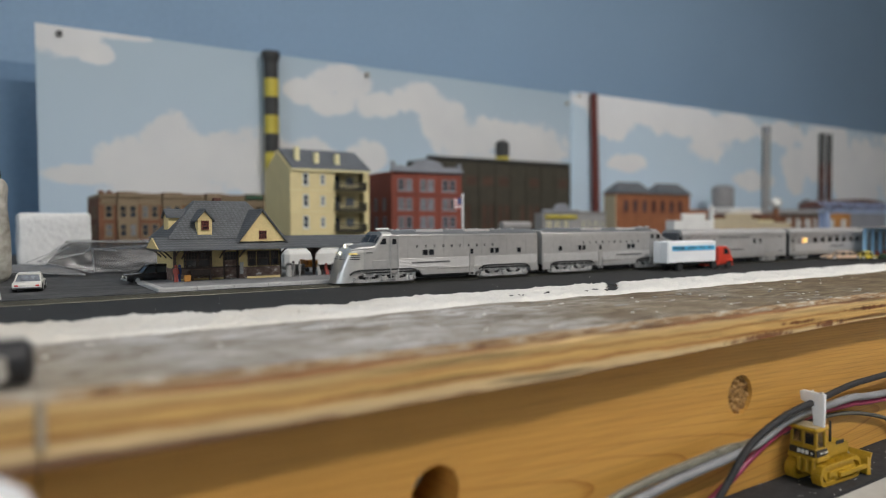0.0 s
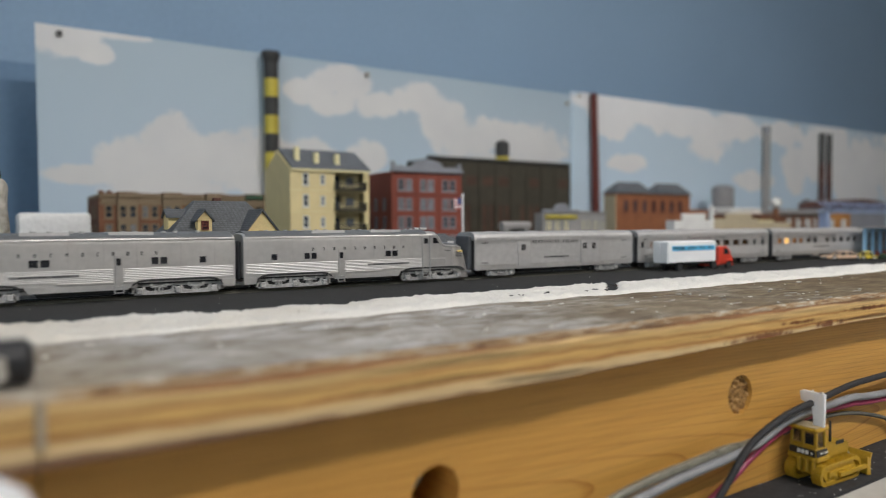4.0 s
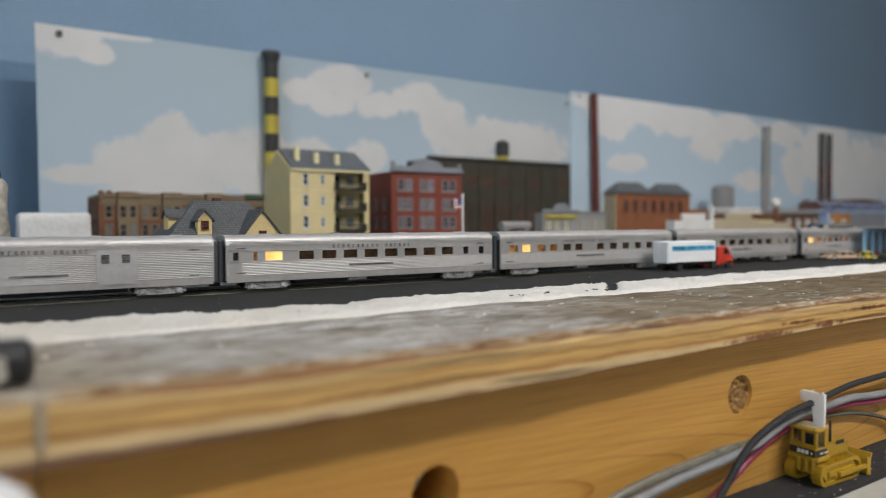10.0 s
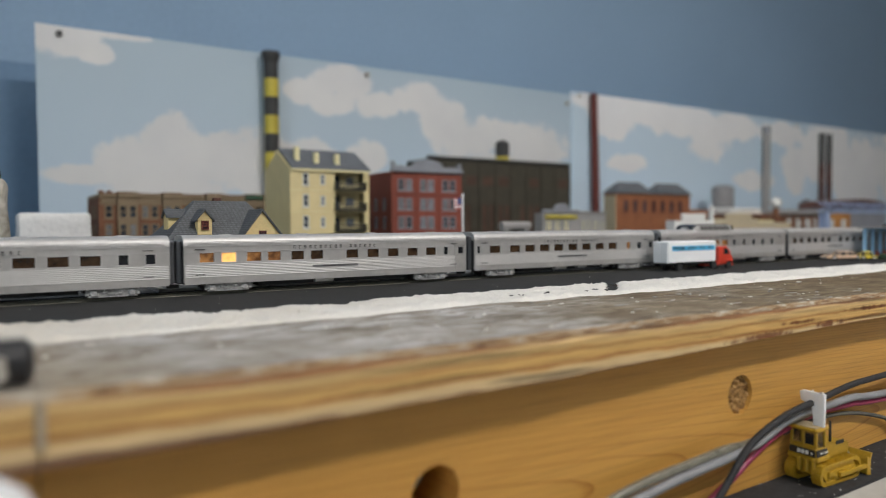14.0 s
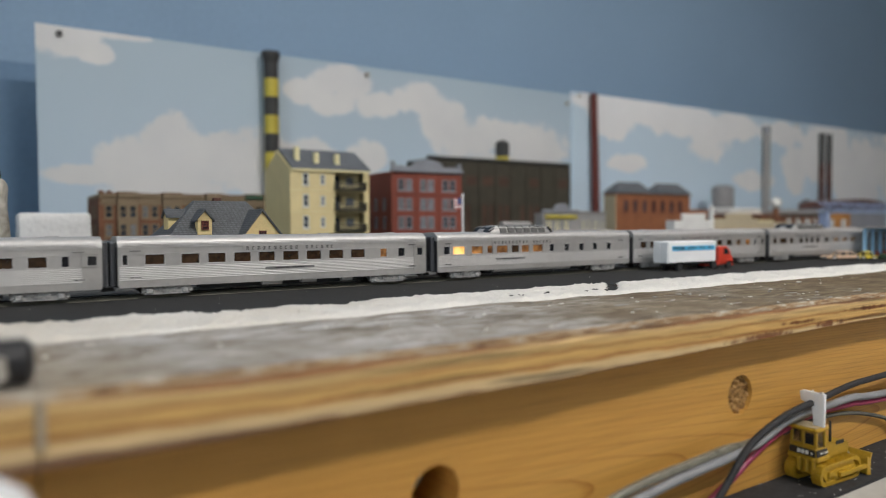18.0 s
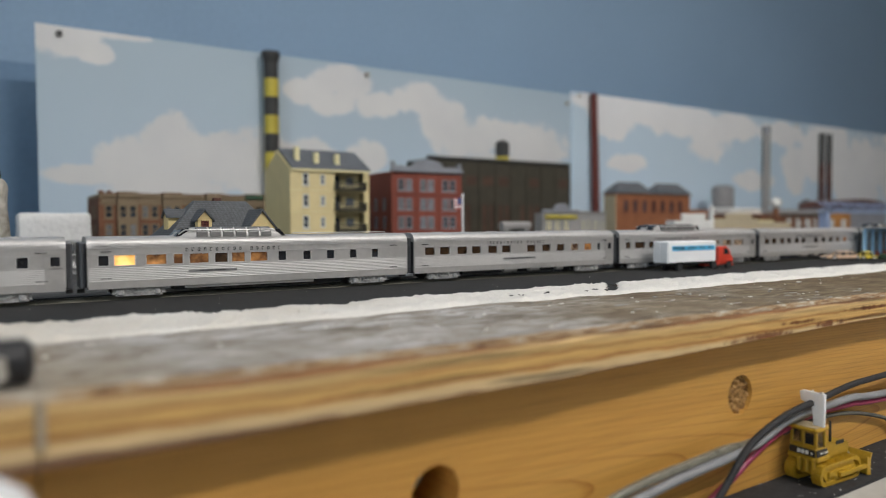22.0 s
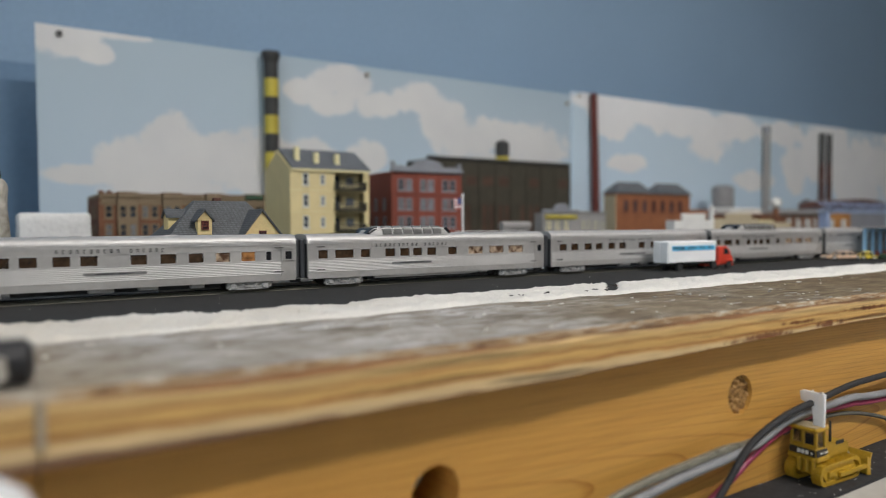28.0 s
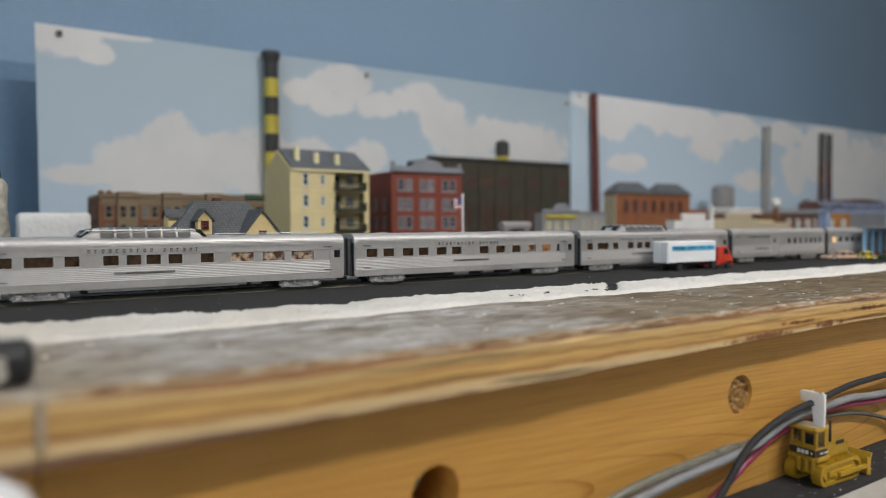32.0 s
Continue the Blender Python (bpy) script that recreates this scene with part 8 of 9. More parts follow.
# light blue kiosk at the road's far end
ks = thing("kiosk", pose(0.6665, 0.3035, ROADZ, 0, 0, 0), "light blue open kiosk with pale panes and flat roof", "kiosk")
M_KPANE = mat("clear_kiosk_pane", (0.40, 0.43, 0.46), 0.1, alpha=0.22)
KX, KY, KZ = 0.060, 0.014, 0.0270
for x in (0.0, 0.014, 0.028, 0.042, KX - 0.003):
    for y in (-KY, KY - 0.003):
        trim(ks, "post", (x, x + 0.003), (y, y + 0.003), (0.0, KZ), M_BLUE, 0.0003)
for y in (-KY + 0.001, KY - 0.002):
    trim(ks, "top_rail", (0.003, KX - 0.003), (y, y + 0.001), (KZ - 0.003, KZ - 0.0002), M_BLUE, 0.0001)
    for k in range(4):
        trim(ks, "glass_pane", (0.0032 + 0.014 * k, 0.0136 + 0.014 * k), (y + 0.0003, y + 0.0006), (0.006, KZ - 0.0032), M_KPANE, 0.0001)
        trim(ks, "low_panel", (0.0032 + 0.014 * k, 0.0136 + 0.014 * k), (y, y + 0.001), (0.0, 0.0058), M_REDC if k > 0 else M_BLUE, 0.0001)
trim(ks, "flat_roof", (-0.003, KX + 0.003), (-KY - 0.003, KY + 0.003), (KZ + 0.0001, KZ + 0.0012), M_GREYB, 0.0003)
for k in range(3):
    bm = mk()
    ball(bm, (0.004 + 0.011 * k, -KY + 0.004, KZ + 0.0045), 0.0028, u=12, v=8)
    part("roof_globe", bm, M_LIGHTB, ks, "", True)
M_BUSH = mat("dark_green_foam", (0.03, 0.06, 0.03), 0.9, var=0.4, fine=800, coarse=200, bump=0.0006)
hd = thing("hedge", pose(0.655, 0.2960, ROADZ), "small dark green foam hedge beside the kiosk", "hedge")
for k in range(9):
    bm = mk()
    bmesh.ops.create_icosphere(bm, subdivisions=2, radius=0.0028)
    for v in bm.verts:
        v.co *= 1 + 0.35 * noise.noise(v.co * 900 + Vector((k, 0, 0)))
        v.co += Vector((0.0034 * k, -0.0006 * k + 0.001 * math.sin(k * 2.1), 0.0024))
    part("clump", bm, M_BUSH, hd, "", True)
# ---- plaster, plastic and other odds beside the town ----
M_ROCK = mat("beige_plaster_rock", (0.60, 0.58, 0.52), 0.9, fine=160, coarse=45, bump=0.0025, dark=(0.20, 0.18, 0.14))
M_PLASTER2 = mat("smooth_white_plaster", (0.80, 0.80, 0.79), 0.85, var=0.05, fine=260, coarse=40, bump=0.0016)


def lump(name, x, y, z, m, label, category, amp=0.0015, freq=60, soft=0.005):
    bm = mk()
    rbox(bm, x, y, z, soft, 3)
    bmesh.ops.subdivide_edges(bm, edges=bm.edges[:], cuts=4, use_grid_fill=True)
    zmin = z[0]
    for v in bm.verts:
        d = Vector((noise.noise(v.co * freq), noise.noise(v.co * freq + Vector((9, 0, 0))), noise.noise(v.co * freq + Vector((0, 9, 0))))) * amp
        v.co += d
        v.co.z = max(v.co.z, zmin)
    ob = part(name, bm, m, None, "", True)
    return tagged(ob, label, category)


lump("plaster_block", (0.0207, 0.0742), (0.655, 0.700), (G - 0.0002, 0.0413), M_PLASTER2, "rough white plaster block standing behind the lot", "plaster block", 0.0010, 45, 0.0030)
lump("plaster_rock", (-0.0700, 0.0105), (0.468, 0.560), (G - 0.0002, 0.0575), M_ROCK, "mottled beige plaster rock face", "rock", 0.0026, 60)
bm = mk()
for k in range(60):
    a, b = random.random(), random.random()
    bmesh.ops.create_icosphere(bm, subdivisions=1, radius=0.0045, matrix=Matrix.Translation((-0.045 + 0.050 * a, 0.475 + 0.06 * b, 0.058 + 0.006 * random.random())))
for v in bm.verts:
    v.co += Vector((noise.noise(v.co * 300), noise.noise(v.co * 300 + Vector((5, 0, 0))), noise.noise(v.co * 300 + Vector((0, 5, 0))))) * 0.002
tagged(part("dark_scrub", bm, M_BUSH), "dark scrub on top of the plaster rock", "scrub", kind="stuff")

# crumpled clear plastic packing tray
# dark grey and half opaque: the lot's reflection is put into the colour
M_SHEET = mat("grey_tinted_plastic", (0.075, 0.077, 0.08), 0.26, var=0.35, fine=120, coarse=30, stretch=(0.3, 1, 1), alpha=0.52, bump=0.002)
M_FROST = mat("frosted_plastic", (0.26, 0.26, 0.265), 0.35, var=0.2, fine=200, coarse=50, alpha=0.8)
M_CLEAR = bpy.data.materials.new("clear_plastic")
M_CLEAR.use_nodes = True
_b = M_CLEAR.node_tree.nodes["Principled BSDF"]
_b.inputs["Base Color"].default_value = (0.13, 0.135, 0.14, 1)
_b.inputs["Roughness"].default_value = 0.14
_b.inputs["Alpha"].default_value = 0.24
_b.inputs["Specular IOR Level"].default_value = 0.5
tray = thing("plastic_tray", Matrix.Translation((0, 0, 0)), "crumpled clear plastic packing tray lying on the lot", "packaging")


def clear(name, quads, thick=0.0004, m=None):
    bm = mk()
    for q in quads:
        vs = [bm.verts.new(p) for p in q]
        bm.faces.new(vs)
    bmesh.ops.subdivide_edges(bm, edges=bm.edges[:], cuts=6, use_grid_fill=True)
    for v in bm.verts:
        v.co += Vector((0, noise.noise(v.co * 120), noise.noise(v.co * 120 + Vector((3, 0, 0))))) * 0.0015
    bmesh.ops.solidify(bm, geom=bm.faces[:], thickness=thick)
    part(name, bm, m or M_CLEAR, tray, "", True)


TY = 0.505
clear("tray_front", [((0.058, TY, G + 0.0012), (0.135, TY, G + 0.0012), (0.135, TY + 0.004, 0.0180), (0.058, TY + 0.006, 0.0150))], m=M_SHEET)
clear("tray_top", [((0.045, TY + 0.006, 0.0195), (0.135, TY + 0.004, 0.0188), (0.135, TY + 0.045, 0.0195), (0.050, TY + 0.045, 0.0200))])
clear("tray_rim", [((0.040, TY - 0.002, 0.0150), (0.135, TY - 0.002, 0.0150), (0.135, TY + 0.004, 0.0172), (0.048, TY + 0.006, 0.0172))])
clear("tray_slope", [((0.026, TY + 0.002, 0.0080), (0.058, TY, G + 0.0014), (0.058, TY + 0.006, 0.0150), (0.044, TY + 0.008, 0.0195))])
clear("tray_flap", [((-0.030, TY - 0.012, 0.0052), (0.052, TY - 0.008, G + 0.0008), (0.036, TY + 0.006, 0.0058), (-0.030, TY + 0.008, 0.0078))], m=M_FROST)
clear("tray_back", [((0.030, TY + 0.042, G + 0.0012), (0.135, TY + 0.042, G + 0.0012), (0.135, TY + 0.045, 0.0190), (0.046, TY + 0.045, 0.0195))], m=M_SHEET)
# the glint along the tray's folded rim, drawn as a pale rod
bm = mk()
tube(bm, ((0.020, TY, 0.0075), (0.034, TY, 0.0135), (0.046, TY, 0.0200), (0.070, TY, 0.0198), (0.100, TY - 0.001, 0.0192), (0.135, TY, 0.0186)), 0.00028, 6)
part("tray_bead", bm, mat("bright_plastic_fold", (0.75, 0.77, 0.79), 0.15, alpha=0.6), tray, "bright rod for the glint along the folded rim", True)
# pale rods paint the light caught on the plastic's creases
M_FOLDGLINT = mat("pale_plastic_crease", (0.60, 0.62, 0.64), 0.2, alpha=0.7)
for a, b in (((0.058, TY - 0.0004, G + 0.0014), (0.058, TY + 0.005, 0.0150)), ((0.058, TY + 0.0045, 0.0150), (0.096, TY + 0.0030, 0.0168)), ((0.096, TY + 0.0030, 0.0168), (0.135, TY + 0.0030, 0.0178)),
             ((0.026, TY + 0.001, 0.0080), (0.044, TY + 0.005, 0.0165)), ((0.026, TY + 0.001, 0.0080), (0.058, TY - 0.001, G + 0.0014)), ((0.036, TY + 0.001, 0.0105), (0.052, TY + 0.001, 0.0125)), ((-0.030, TY - 0.0122, 0.0054), (0.052, TY - 0.0082, G + 0.0010)), ((0.0325, TY - 0.001, 0.0084), (0.0530, TY - 0.001, 0.0128)),
             ((0.0335, TY - 0.001, 0.0143), (0.0415, TY - 0.001, 0.0190)), ((0.0415, TY - 0.001, 0.0190), (0.0380, TY + 0.004, 0.0130)), ((0.0528, TY - 0.001, 0.0127), (0.0560, TY + 0.002, 0.0160)), ((0.0580, TY - 0.001, 0.0150), (0.0720, TY - 0.001, 0.0138)),
             ((0.046, TY + 0.044, 0.0200), (0.135, TY + 0.044, 0.0200))):
    bm = mk()
    rod(bm, a, b, 0.00022, n=6)
    part("crease", bm, M_FOLDGLINT, tray)
# grey kerbed lane at the edge of the lot
trim(thing("lane_slab", Matrix.Translation((0, 0, 0)), "pale grey concrete slab at the edge of the lot", "slab", kind="structure"), "slab_piece", (-0.30, 0.0045), (0.3560, 0.4550), (G - 0.0004, G + 0.0010), M_PLAT, 0.0004)

# ---- foreground ----
# black round knob with a pale cap on the worn table edge
kn = thing("control_knob", pose(0.0030, 0.1640, TOPZ + 0.0008), "black plastic knob with a pale cap on the table", "knob")
bm = mk()
rod(bm, (-0.0050, 0, 0.0046), (0.0030, 0, 0.0046), 0.0047, 0.0047, 24)
rod(bm, (0.0030, 0, 0.0046), (0.0044, 0, 0.0046), 0.0047, 0.0030, 24)
part("knob_body", bm, M_BLACK, kn, "", True)
bm = mk()
rod(bm, (-0.0040, -0.0026, 0.0040), (-0.0018, -0.0056, 0.0040), 0.0026, n=20)
part("knob_cap", bm, M_SHELF, kn)
# white plastic cup on the shelf before the boards
cup = thing("white_cup", pose(-0.0050, 0.118, SHELF), "plain white plastic bottle standing on the shelf", "bottle")
bm = mk()
prof = ((0.0, 0.0), (0.0110, 0.0), (0.0118, 0.004), (0.0116, 0.0548), (0.0110, 0.0602), (0.0092, 0.0643), (0.0063, 0.0664), (0.0, 0.0671))
rings = [[bm.verts.new((r * math.cos(2 * math.pi * i / 32), r * math.sin(2 * math.pi * i / 32), z)) for i in range(32)] if r else [bm.verts.new((0, 0, z))] for r, z in prof]
for A, B in zip(rings, rings[1:]):
    for i in range(32):
        j = (i + 1) % 32
        if len(A) == 1:
            bm.faces.new((A[0], B[i], B[j]))
        elif len(B) == 1:
            bm.faces.new((A[i], A[j], B[0]))
        else:
            bm.faces.new((A[i], A[j], B[j], B[i]))
part("bottle_body", bm, M_WHITE, cup, "", True)
# rough wood inside the bored holes
M_CHIP = ramp_mat("torn_wood_fibre", ((0.3, 0.09, 0.038, 0.010), (0.5, 0.30, 0.16, 0.045), (0.7, 0.52, 0.31, 0.12)), 600.0, (1, 1, 1), 5, 0.9, 0.0008)
for x, z, _r in HOLES[1:]:
    bm = mk()
    sheet(bm, steps(x - 0.011, x + 0.011, 30), steps(-0.011, 0.011, 30), lambda a, b: 0.0011 * noise.noise(Vector((a * 500, b * 500, 0))) + 0.0008 * noise.noise(Vector((a * 1300, b * 1300, 0))))
    for v in bm.verts:
        v.co = Vector((v.co.x, FASC + 0.0018 + v.co.z, z + v.co.y))
    pb = part("hole_bottom", bm, M_CHIP, bpy.data.objects["layout_module"], "torn wood fibre in a bored hole", True)

# cables along the fascia, held by a white clip
M_CGREY = mat("pale_grey_cable_sheath", (0.25, 0.255, 0.265), 0.4, var=0.10, fine=700, coarse=120)
M_COLIVE = mat("clear_olive_grey_sheath", (0.19, 0.18, 0.14), 0.3, var=0.2, fine=700, coarse=120)
M_CBLACK = mat("black_braided_cable", (0.022, 0.022, 0.024), 0.75, fine=1200, coarse=500, bump=0.0004, dark=(0.010, 0.010, 0.011), span=0.2)
M_CPINK = mat("magenta_cable_sheath", (0.33, 0.040, 0.10), 0.4, var=0.08)
M_CTHIN = mat("olive_grey_cable", (0.10, 0.10, 0.085), 0.5, var=0.15)


def cable(name, pts, r, m, label):
    bm = mk()
    tube(bm, pts, r, 12)
    tagged(part(name, bm, m, None, "", True), label, "cable", "cables along the board")


cable("grey_cable", ((0.70, 0.1535, -0.060), (0.50, 0.1530, -0.0535), (0.3428, 0.1520, -0.0482), (0.3132, 0.1518, -0.0461), (0.2880, 0.1510, -0.0462), (0.2756, 0.1500, -0.0455), (0.2574, 0.1495, -0.0470), (0.2399, 0.1495, -0.0520),
                     (0.2242, 0.1495, -0.0542), (0.2048, 0.1495, -0.0557), (0.1835, 0.1490, -0.0573), (0.1600, 0.1475, -0.0605), (0.1350, 0.1400, -0.0680), (0.120, 0.130, -0.0765)), 0.0016, M_CGREY, "pale grey round cable clipped along the pine board")
cable("grey_cable", ((0.2860, 0.1528, -0.0475), (0.2756, 0.1522, -0.0478), (0.2575, 0.1515, -0.0488), (0.2381, 0.1515, -0.0525), (0.2208, 0.1510, -0.0520), (0.2016, 0.1510, -0.0533), (0.1785, 0.1508, -0.0548), (0.1560, 0.1500, -0.0585),
                     (0.1300, 0.1420, -0.0660), (0.112, 0.132, -0.0765)), 0.0016, M_COLIVE, "clear olive grey cable beside the pale one")
cable("black_cable", ((0.70, 0.1530, -0.0335), (0.50, 0.1525, -0.0370), (0.3402, 0.1510, -0.0393), (0.3110, 0.1510, -0.0399), (0.2860, 0.1495, -0.0414), (0.2709, 0.1470, -0.0413), (0.2523, 0.1468, -0.0434), (0.2341, 0.1465, -0.0483),
                      (0.2245, 0.1462, -0.0536), (0.2163, 0.1460, -0.0605), (0.2083, 0.1458, -0.0672), (0.2031, 0.1450, -0.0735), (0.200, 0.143, -0.0780)), 0.0013, M_CBLACK, "black braided cable crossing over the grey cables")
cable("pink_cable", ((0.70, 0.1545, -0.068), (0.50, 0.1540, -0.0580), (0.3429, 0.1532, -0.0513), (0.3133, 0.1532, -0.0493), (0.2880, 0.1535, -0.0492), (0.2760, 0.1538, -0.0502), (0.2659, 0.1538, -0.0520), (0.2549, 0.1535, -0.0540), (0.2411, 0.1528, -0.0582),
                     (0.2261, 0.1522, -0.0646), (0.2138, 0.1518, -0.0692), (0.2075, 0.1505, -0.0735), (0.203, 0.148, -0.0780)), 0.0013, M_CPINK, "magenta cable running behind the grey cables")
cable("thin_wire", ((0.70, 0.1552, -0.092), (0.50, 0.1550, -0.0800), (0.3700, 0.1548, -0.0690), (0.3466, 0.1545, -0.0609), (0.3165, 0.1545, -0.0541), (0.2909, 0.1545, -0.0522), (0.2750, 0.1548, -0.0535), (0.2650, 0.1550, -0.0545)), 0.0009, M_CTHIN, "thin olive grey wire behind the cables")
clip = thing("cable_clip", pose(0.2708, FASC, -0.0430), "white plastic cable clip nailed to the board", "cable clip")
bm = mk()
prism(bm, ((-0.0148, -0.0072), (-0.0104, -0.0068), (-0.0106, -0.0020), (-0.0098, 0.0012), (-0.0053, 0.0022), (-0.0050, 0.0058), (-0.0062, 0.0064), (-0.0150, 0.0060)), "x", -0.0007, 0.0007)
bmesh.ops.bevel(bm, geom=bm.edges[:], offset=0.0003, segments=2, affect="EDGES", profile=0.5, clamp_overlap=True)
part("clip_bracket", bm, M_WHITE, clip, "", True)
bm = mk()
rod(bm, (0.0006, -0.0100, 0.0036), (0.0186, 0.0002, 0.0020), 0.0006, n=8)
part("nail", bm, M_HUB, clip)
bm = mk()
ball(bm, (0.0002, -0.0135, 0.0062), 0.0008, 1, 1, 0.6)
part("nail_head", bm, M_HUB, clip, "", True)

# toy bulldozer
M_DOZ = mat("construction_yellow", (0.42, 0.25, 0.016), 0.45, var=0.14, fine=900, coarse=90, bump=0.0001)
M_DUST = mat("dusty_tan_roof", (0.42, 0.33, 0.20), 0.85, var=0.15, fine=900, coarse=120)
doz = thing("toy_bulldozer", pose(0.2650, 0.1472, SHELF + 0.0015, 0, 0, -2) @ Matrix.Scale(0.93, 4), "yellow toy bulldozer with black trim on the felt", "toy bulldozer")
TL, TR = 0.0305, 0.0046


def track_loop(y0, y1):
    pts = []
    for k in range(17):
        a = -math.pi / 2 + math.pi * k / 16
        pts.append((TL - TR + TR * math.cos(a), TR + TR * math.sin(a)))
    for k in range(17):
        a = math.pi / 2 + math.pi * k / 16
        pts.append((TR * 0.9 + TR * 0.9 * math.cos(a), TR + TR * 0.9 * math.sin(a)))
    bm = mk()
    cx, cz = TL / 2, TR
    inner = [(cx + (x - cx) * 0.915, cz + (z - cz) * 0.70) for x, z in pts]
    n = len(pts)
    loops = [[bm.verts.new((x, y, z)) for x, z in P] for P, y in ((pts, y0), (pts, y1), (inner, y1), (inner, y0))]
    for A, B in zip(loops, loops[1:] + loops[:1]):
        for i in range(n):
            bm.faces.new((A[i], A[(i + 1) % n], B[(i + 1) % n], B[i]))
    # grousers round the track
    n = len(pts)
    per = []
    for i in range(n):
        a, b = Vector(pts[i]), Vector(pts[(i + 1) % n])
        m_ = max(1, int((b - a).length / 0.0016))
        for k in range(m_):
            per.append((a + (b - a) * k / m_, (b - a).normalized()))
    for p, d in per[::1]:
        nrm = Vector((d.y, -d.x))
        q = [p + d * s + nrm * h for s, h in ((-0.0003, -0.0002), (0.0003, -0.0002), (0.0003, 0.0004), (-0.0003, 0.0004))]
        prism(bm, [(v.x, v.y) for v in q], "y", y0 + 0.0001, y1 - 0.0001)
    return bm


for y0, s in ((-0.0080, -1), (0.0038, 1)):
    tr = part("crawler_track", track_loop(y0, y0 + 0.0042), M_DOZ, doz)
    yo = y0 + 0.0007 if s < 0 else y0 + 0.0031
    bm = mk()
    prism(bm, ((0.0055, 0.0014), (0.0250, 0.0014), (0.0278, 0.0046), (0.0250, 0.0078), (0.0055, 0.0078), (0.0028, 0.0046)), "y", yo, yo + 0.0004)
    box(bm, (0.0060, 0.0245), sorted((yo, yo - s * -0.0009)), (0.0036, 0.0058))
    part("track_frame", bm, M_DOZ, tr)
    for k in range(5):
        bm = mk()
        x = 0.0070 + 0.0042 * k
        rod(bm, (x, yo - 0.0003, 0.0026), (x, yo + 0.0006, 0.0026), 0.0012, n=12)
        part("roller", bm, M_DOZ, tr)
trim(doz, "chassis", (0.004, 0.0275), (-0.0040, 0.0040), (0.0030, 0.0105), M_DOZ, 0.0006)
trim(doz, "side_deck", (0.0010, 0.0100), (-0.0060, 0.0076), (0.0098, 0.0118), M_DOZ, 0.0004)
body = trim(doz, "body", (0.0012, 0.0094), (-0.0050, 0.0068), (0.0118, 0.0152), M_DOZ, 0.0005)
bm = mk()
box(bm, (0.0016, 0.0090), (-0.0053, -0.0050), (0.0121, 0.0149))
box(bm, (0.0009, 0.0012), (-0.0047, 0.0065), (0.0121, 0.0149))
dec = part("black_decal", bm, M_BLACK, body)
bm = mk()
for k, (a, b) in enumerate(((0.0052, 0.0066), (0.0070, 0.0084), (0.0088, 0.0100))):
    box(bm, (0.0006, 0.0009), (0.0016 - 0.0018 * k, 0.0029 - 0.0018 * k), (0.0127, 0.0143))
box(bm, (0.0006, 0.0009), (-0.0038, -0.0031), (0.0130, 0.0138))
box(bm, (0.0040, 0.0052), (-0.0055, -0.0053), (0.0130, 0.0138))
for k, a in enumerate((-0.0030, -0.0008, 0.0014)):
    box(bm, (0.0062 + 0.0012 * k, 0.0070 + 0.0012 * k), (-0.0055, -0.0053), (0.0130, 0.0136))
part("decal_marks", bm, M_FRAMEW, dec)
for x, y in ((0.0018, -0.0048), (0.0018, 0.0056), (0.0080, -0.0048), (0.0080, 0.0056), (0.0018, 0.0006)):
    trim(doz, "cab_post", (x, x + 0.0012), (y, y + 0.0012), (0.0152, 0.0222), M_DOZ, 0.0002)
trim(doz, "cab_rear_panel", (0.0020, 0.0026), (-0.0036, 0.0056), (0.0152, 0.0166), M_DOZ, 0.0001)
M_DOZGLASS = mat("clear_cab_glass", (0.05, 0.05, 0.05), 0.05, var=0.1, alpha=0.25)
for name, x, y, z in (("side_glass", (0.0031, 0.0079), (-0.0043, -0.0041), (0.0154, 0.0220)), ("side_glass", (0.0031, 0.0079), (0.0060, 0.0062), (0.0154, 0.0220)),
                      ("rear_glass", (0.0024, 0.0026), (-0.0036, 0.0056), (0.0167, 0.0220)), ("front_glass", (0.0084, 0.0086), (-0.0036, 0.0056), (0.0154, 0.0220))):
    trim(doz, name, x, y, z, M_DOZGLASS, 0.00005)
trim(doz, "seat", (0.0038, 0.0068), (-0.0026, 0.0026), (0.0152, 0.0200), M_BLACK, 0.0006)
trim(doz, "cab_roof", (0.0004, 0.0101), (-0.0056, 0.0078), (0.0222, 0.0240), M_DOZ, 0.0006)
trim(doz, "roof_dust", (0.0010, 0.0095), (-0.0050, 0.0072), (0.0240, 0.0243), M_DUST, 0.0001)
bm = mk()
prism(bm, ((0.0095, 0.0105), (0.0265, 0.0105), (0.0265, 0.0142), (0.0252, 0.0152), (0.0095, 0.0166)), "y", -0.0046, 0.0046)
hood = part("hood", bm, M_DOZ, doz)
trim(hood, "hood_decal", (0.0165, 0.0225), (-0.0049, -0.0046), (0.0150, 0.0166), M_BLACK, 0.0001)
bm = mk()
rod(bm, (0.0150, -0.0030, 0.0150), (0.0150, -0.0030, 0.0250), 0.0006, 0.0005, 10)
part("exhaust_pipe", bm, M_BLACK, doz)
for k in range(3):
    trim(doz, "hydraulic_box", (0.0004, 0.0016), (-0.0050 + 0.0032 * k, -0.0032 + 0.0032 * k), (0.0050, 0.0112), M_DOZ, 0.0004)
bm = mk()
prism(bm, ((0.0340, 0.0), (0.0350, 0.0), (0.0347, 0.0030), (0.0350, 0.0065), (0.0360, 0.0095), (0.0350, 0.0095), (0.0338, 0.0065), (0.0335, 0.0030)), "y", -0.0098, 0.0078)
blade = part("blade", bm, M_DOZ, doz, "curved yellow dozer blade")
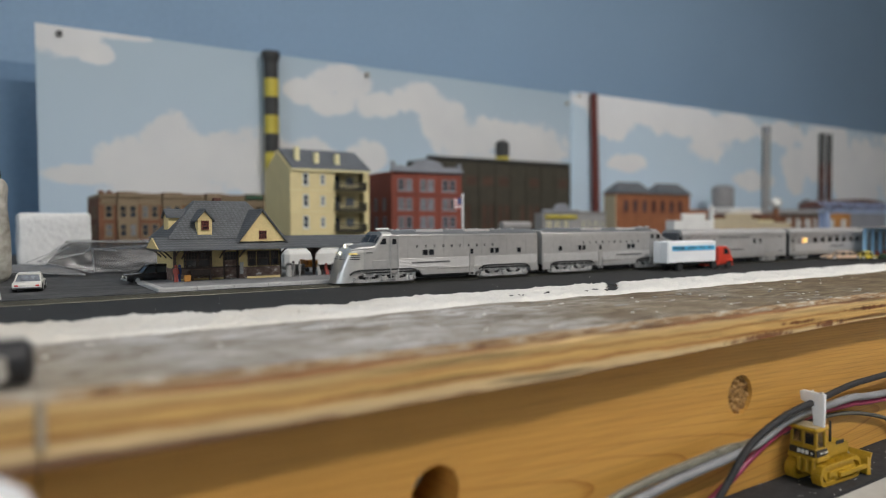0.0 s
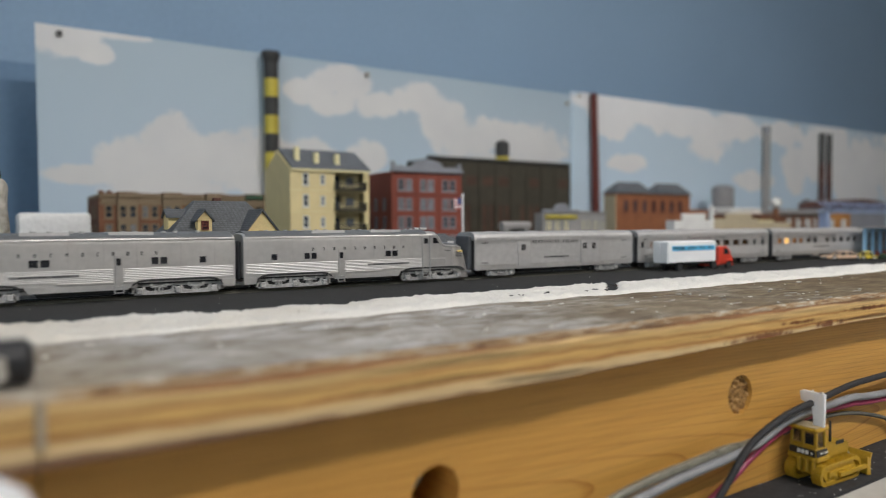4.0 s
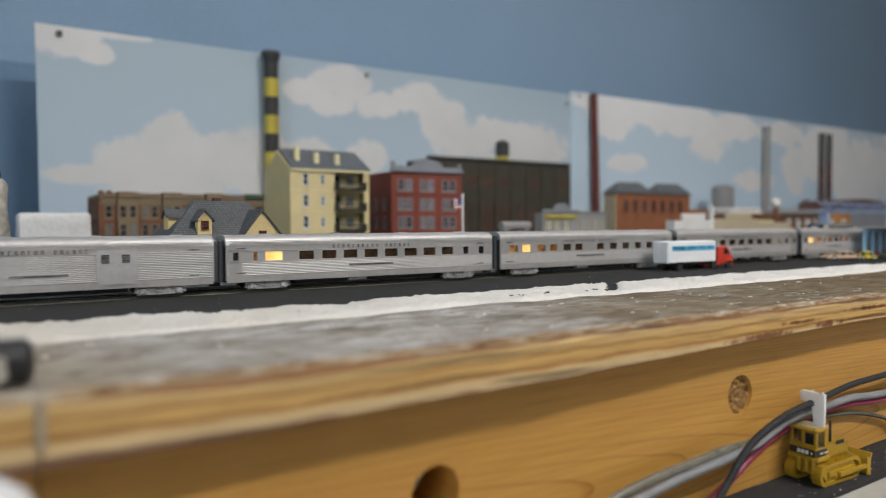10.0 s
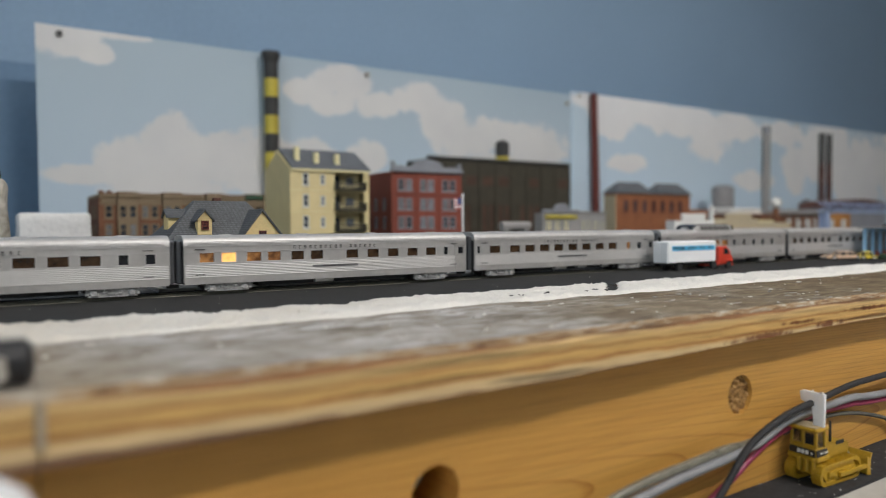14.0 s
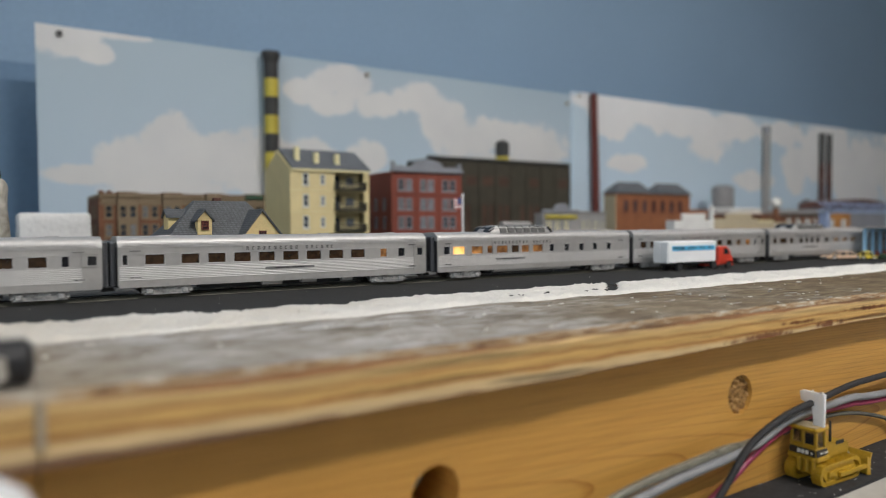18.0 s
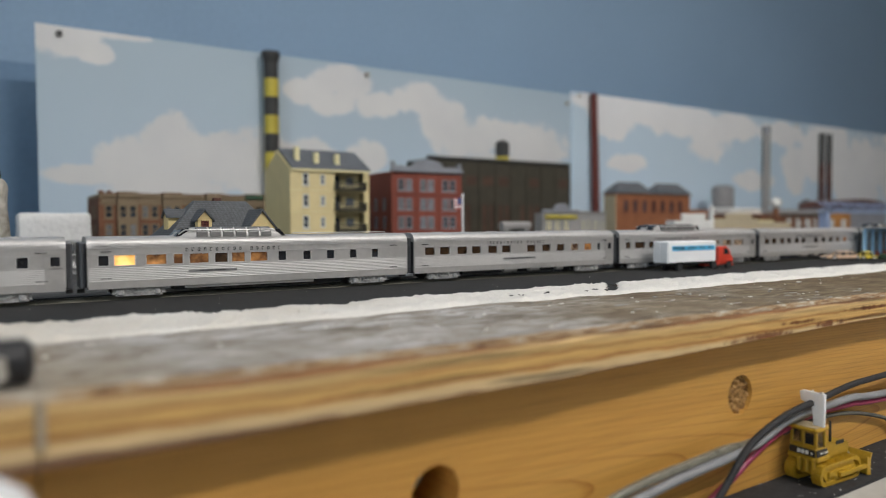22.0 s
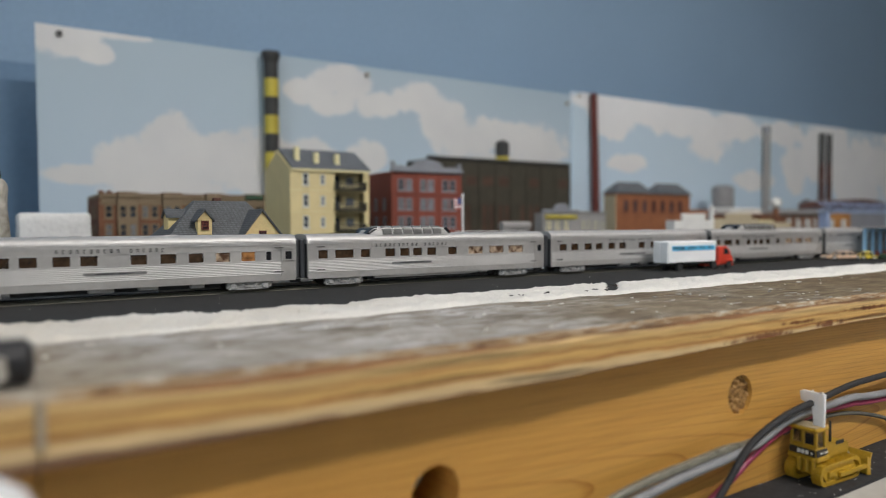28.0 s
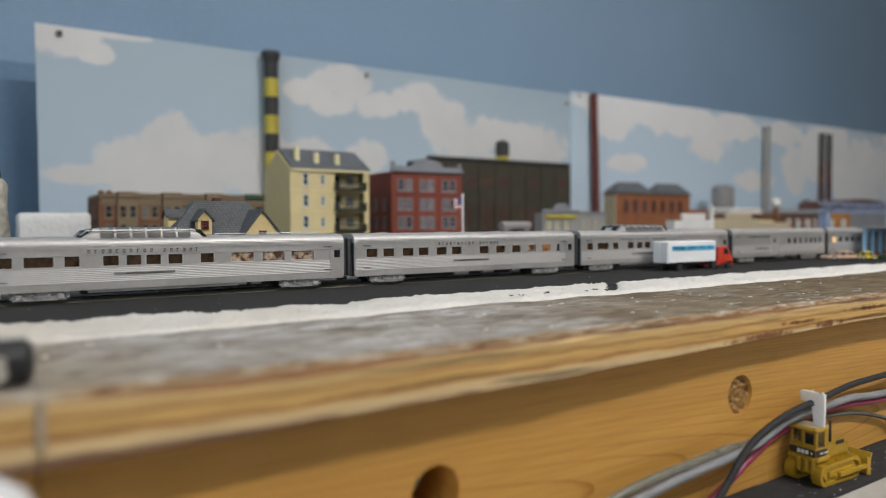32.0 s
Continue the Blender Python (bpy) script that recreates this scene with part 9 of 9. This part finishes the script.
for y in (-0.0098, 0.0070):
    trim(blade, "blade_end", (0.0322, 0.0338), (y, y + 0.0008), (0.0002, 0.0080), M_DOZ, 0.0002)
for y in (-0.0090, 0.0070):
    bm = mk()
    box(bm, (0.012, 0.0340), (y - 0.0006, y + 0.0006), (0.0034, 0.0050))
    part("push_arm", bm, M_DOZ, doz)
bm = mk()
rod(bm, (0.0262, -0.002, 0.0115), (0.0338, -0.002, 0.0060), 0.0007, n=10)
rod(bm, (0.0262, 0.002, 0.0115), (0.0338, 0.002, 0.0060), 0.0007, n=10)
part("lift_ram", bm, M_HUB, doz)

# flakes of white paint left on the worn table top
M_FLAKE = mat("white_paint_flake", (0.37, 0.355, 0.33), 0.75, var=0.12, fine=900, coarse=150)
rng = random.Random(11)
bm = mk()
for k in range(70):
    x = rng.uniform(0.06, 0.46)
    y = rng.uniform(0.154, 0.219)
    smear = k % 3 > 0
    a, b = (rng.uniform(0.0020, 0.0075), rng.uniform(0.0003, 0.0009)) if smear else (rng.uniform(0.0006, 0.0018), rng.uniform(0.0004, 0.0011))
    turn = rng.uniform(-0.22, 0.22) if smear else rng.uniform(-0.5, 0.5)
    ring = []
    for i in range(13):
        t = 2 * math.pi * i / 13
        r = rng.uniform(0.5, 1.0)
        p, q = a * r * math.cos(t), b * r * math.sin(t)
        ring.append((x + p * math.cos(turn) - q * math.sin(turn), y + p * math.sin(turn) + q * math.cos(turn)))
    prism(bm, ring, "z", TOPZ + 0.0002, TOPZ + (0.00055 if smear else 0.0008))
tagged(part("paint_flakes", bm, M_FLAKE), "white paint flakes left on the worn table top", "paint flakes", kind="stuff")
# crumbs of plaster and dust lying about
M_CRUMB = mat("white_plaster_crumb", (0.72, 0.70, 0.65), 0.9, var=0.08)
rng = random.Random(5)
bm = mk()
for k in range(110):
    x = rng.uniform(-0.05, 0.62)
    road = rng.random() < 0.2
    y = rng.uniform(0.264, 0.318) if road else rng.uniform(0.150, 0.222)
    r = rng.uniform(0.00010, 0.00026) if road else rng.uniform(0.0002, 0.0008)
    z = ROADZ + 0.0001 if road else TOPZ + 0.0009
    bmesh.ops.create_icosphere(bm, subdivisions=1, radius=r, matrix=pose(x, y, z, 0, 0, rng.uniform(0, 180)) @ Matrix.Diagonal((rng.uniform(1, 2.2), 1, 0.5, 1)))
tagged(part("plaster_crumbs", bm, M_CRUMB), "scattered white plaster crumbs on road and table", "crumbs", kind="stuff")


# distance that the train has run, by seconds: it slows near the station and once more at the end
RUN = [(0, 0.0), (1, 0.0459), (2, 0.0930), (3, 0.1403), (4.5, 0.2100), (6, 0.2799), (7, 0.3269), (8, 0.3738), (9, 0.4213), (10, 0.4692), (11, 0.5158), (12, 0.5600),
       (13, 0.6025), (14, 0.6501), (15.5, 0.7208), (17, 0.7924), (18, 0.8394), (19, 0.8870), (20, 0.9332), (20.5, 0.9567), (21, 0.9783), (21.5, 0.9981), (22, 1.0150),
       (22.5, 1.0313), (23, 1.0464), (23.5, 1.0640), (24, 1.0820), (25, 1.1179), (25.5, 1.1361), (26.5, 1.1740), (27.5, 1.2163), (28, 1.2388), (28.5, 1.2620), (29, 1.2843),
       (29.5, 1.3014), (30, 1.3174), (30.5, 1.3330), (31, 1.3480), (31.5, 1.3615), (32, 1.3750)]


def motions():
    for ob, start in TRAIN:
        back = 180 if ob is B_LOCO else 0
        walk(ob, [(t, pose(start - d, 0.335, 0, 0, 0, back)) for t, d in RUN])


motions()
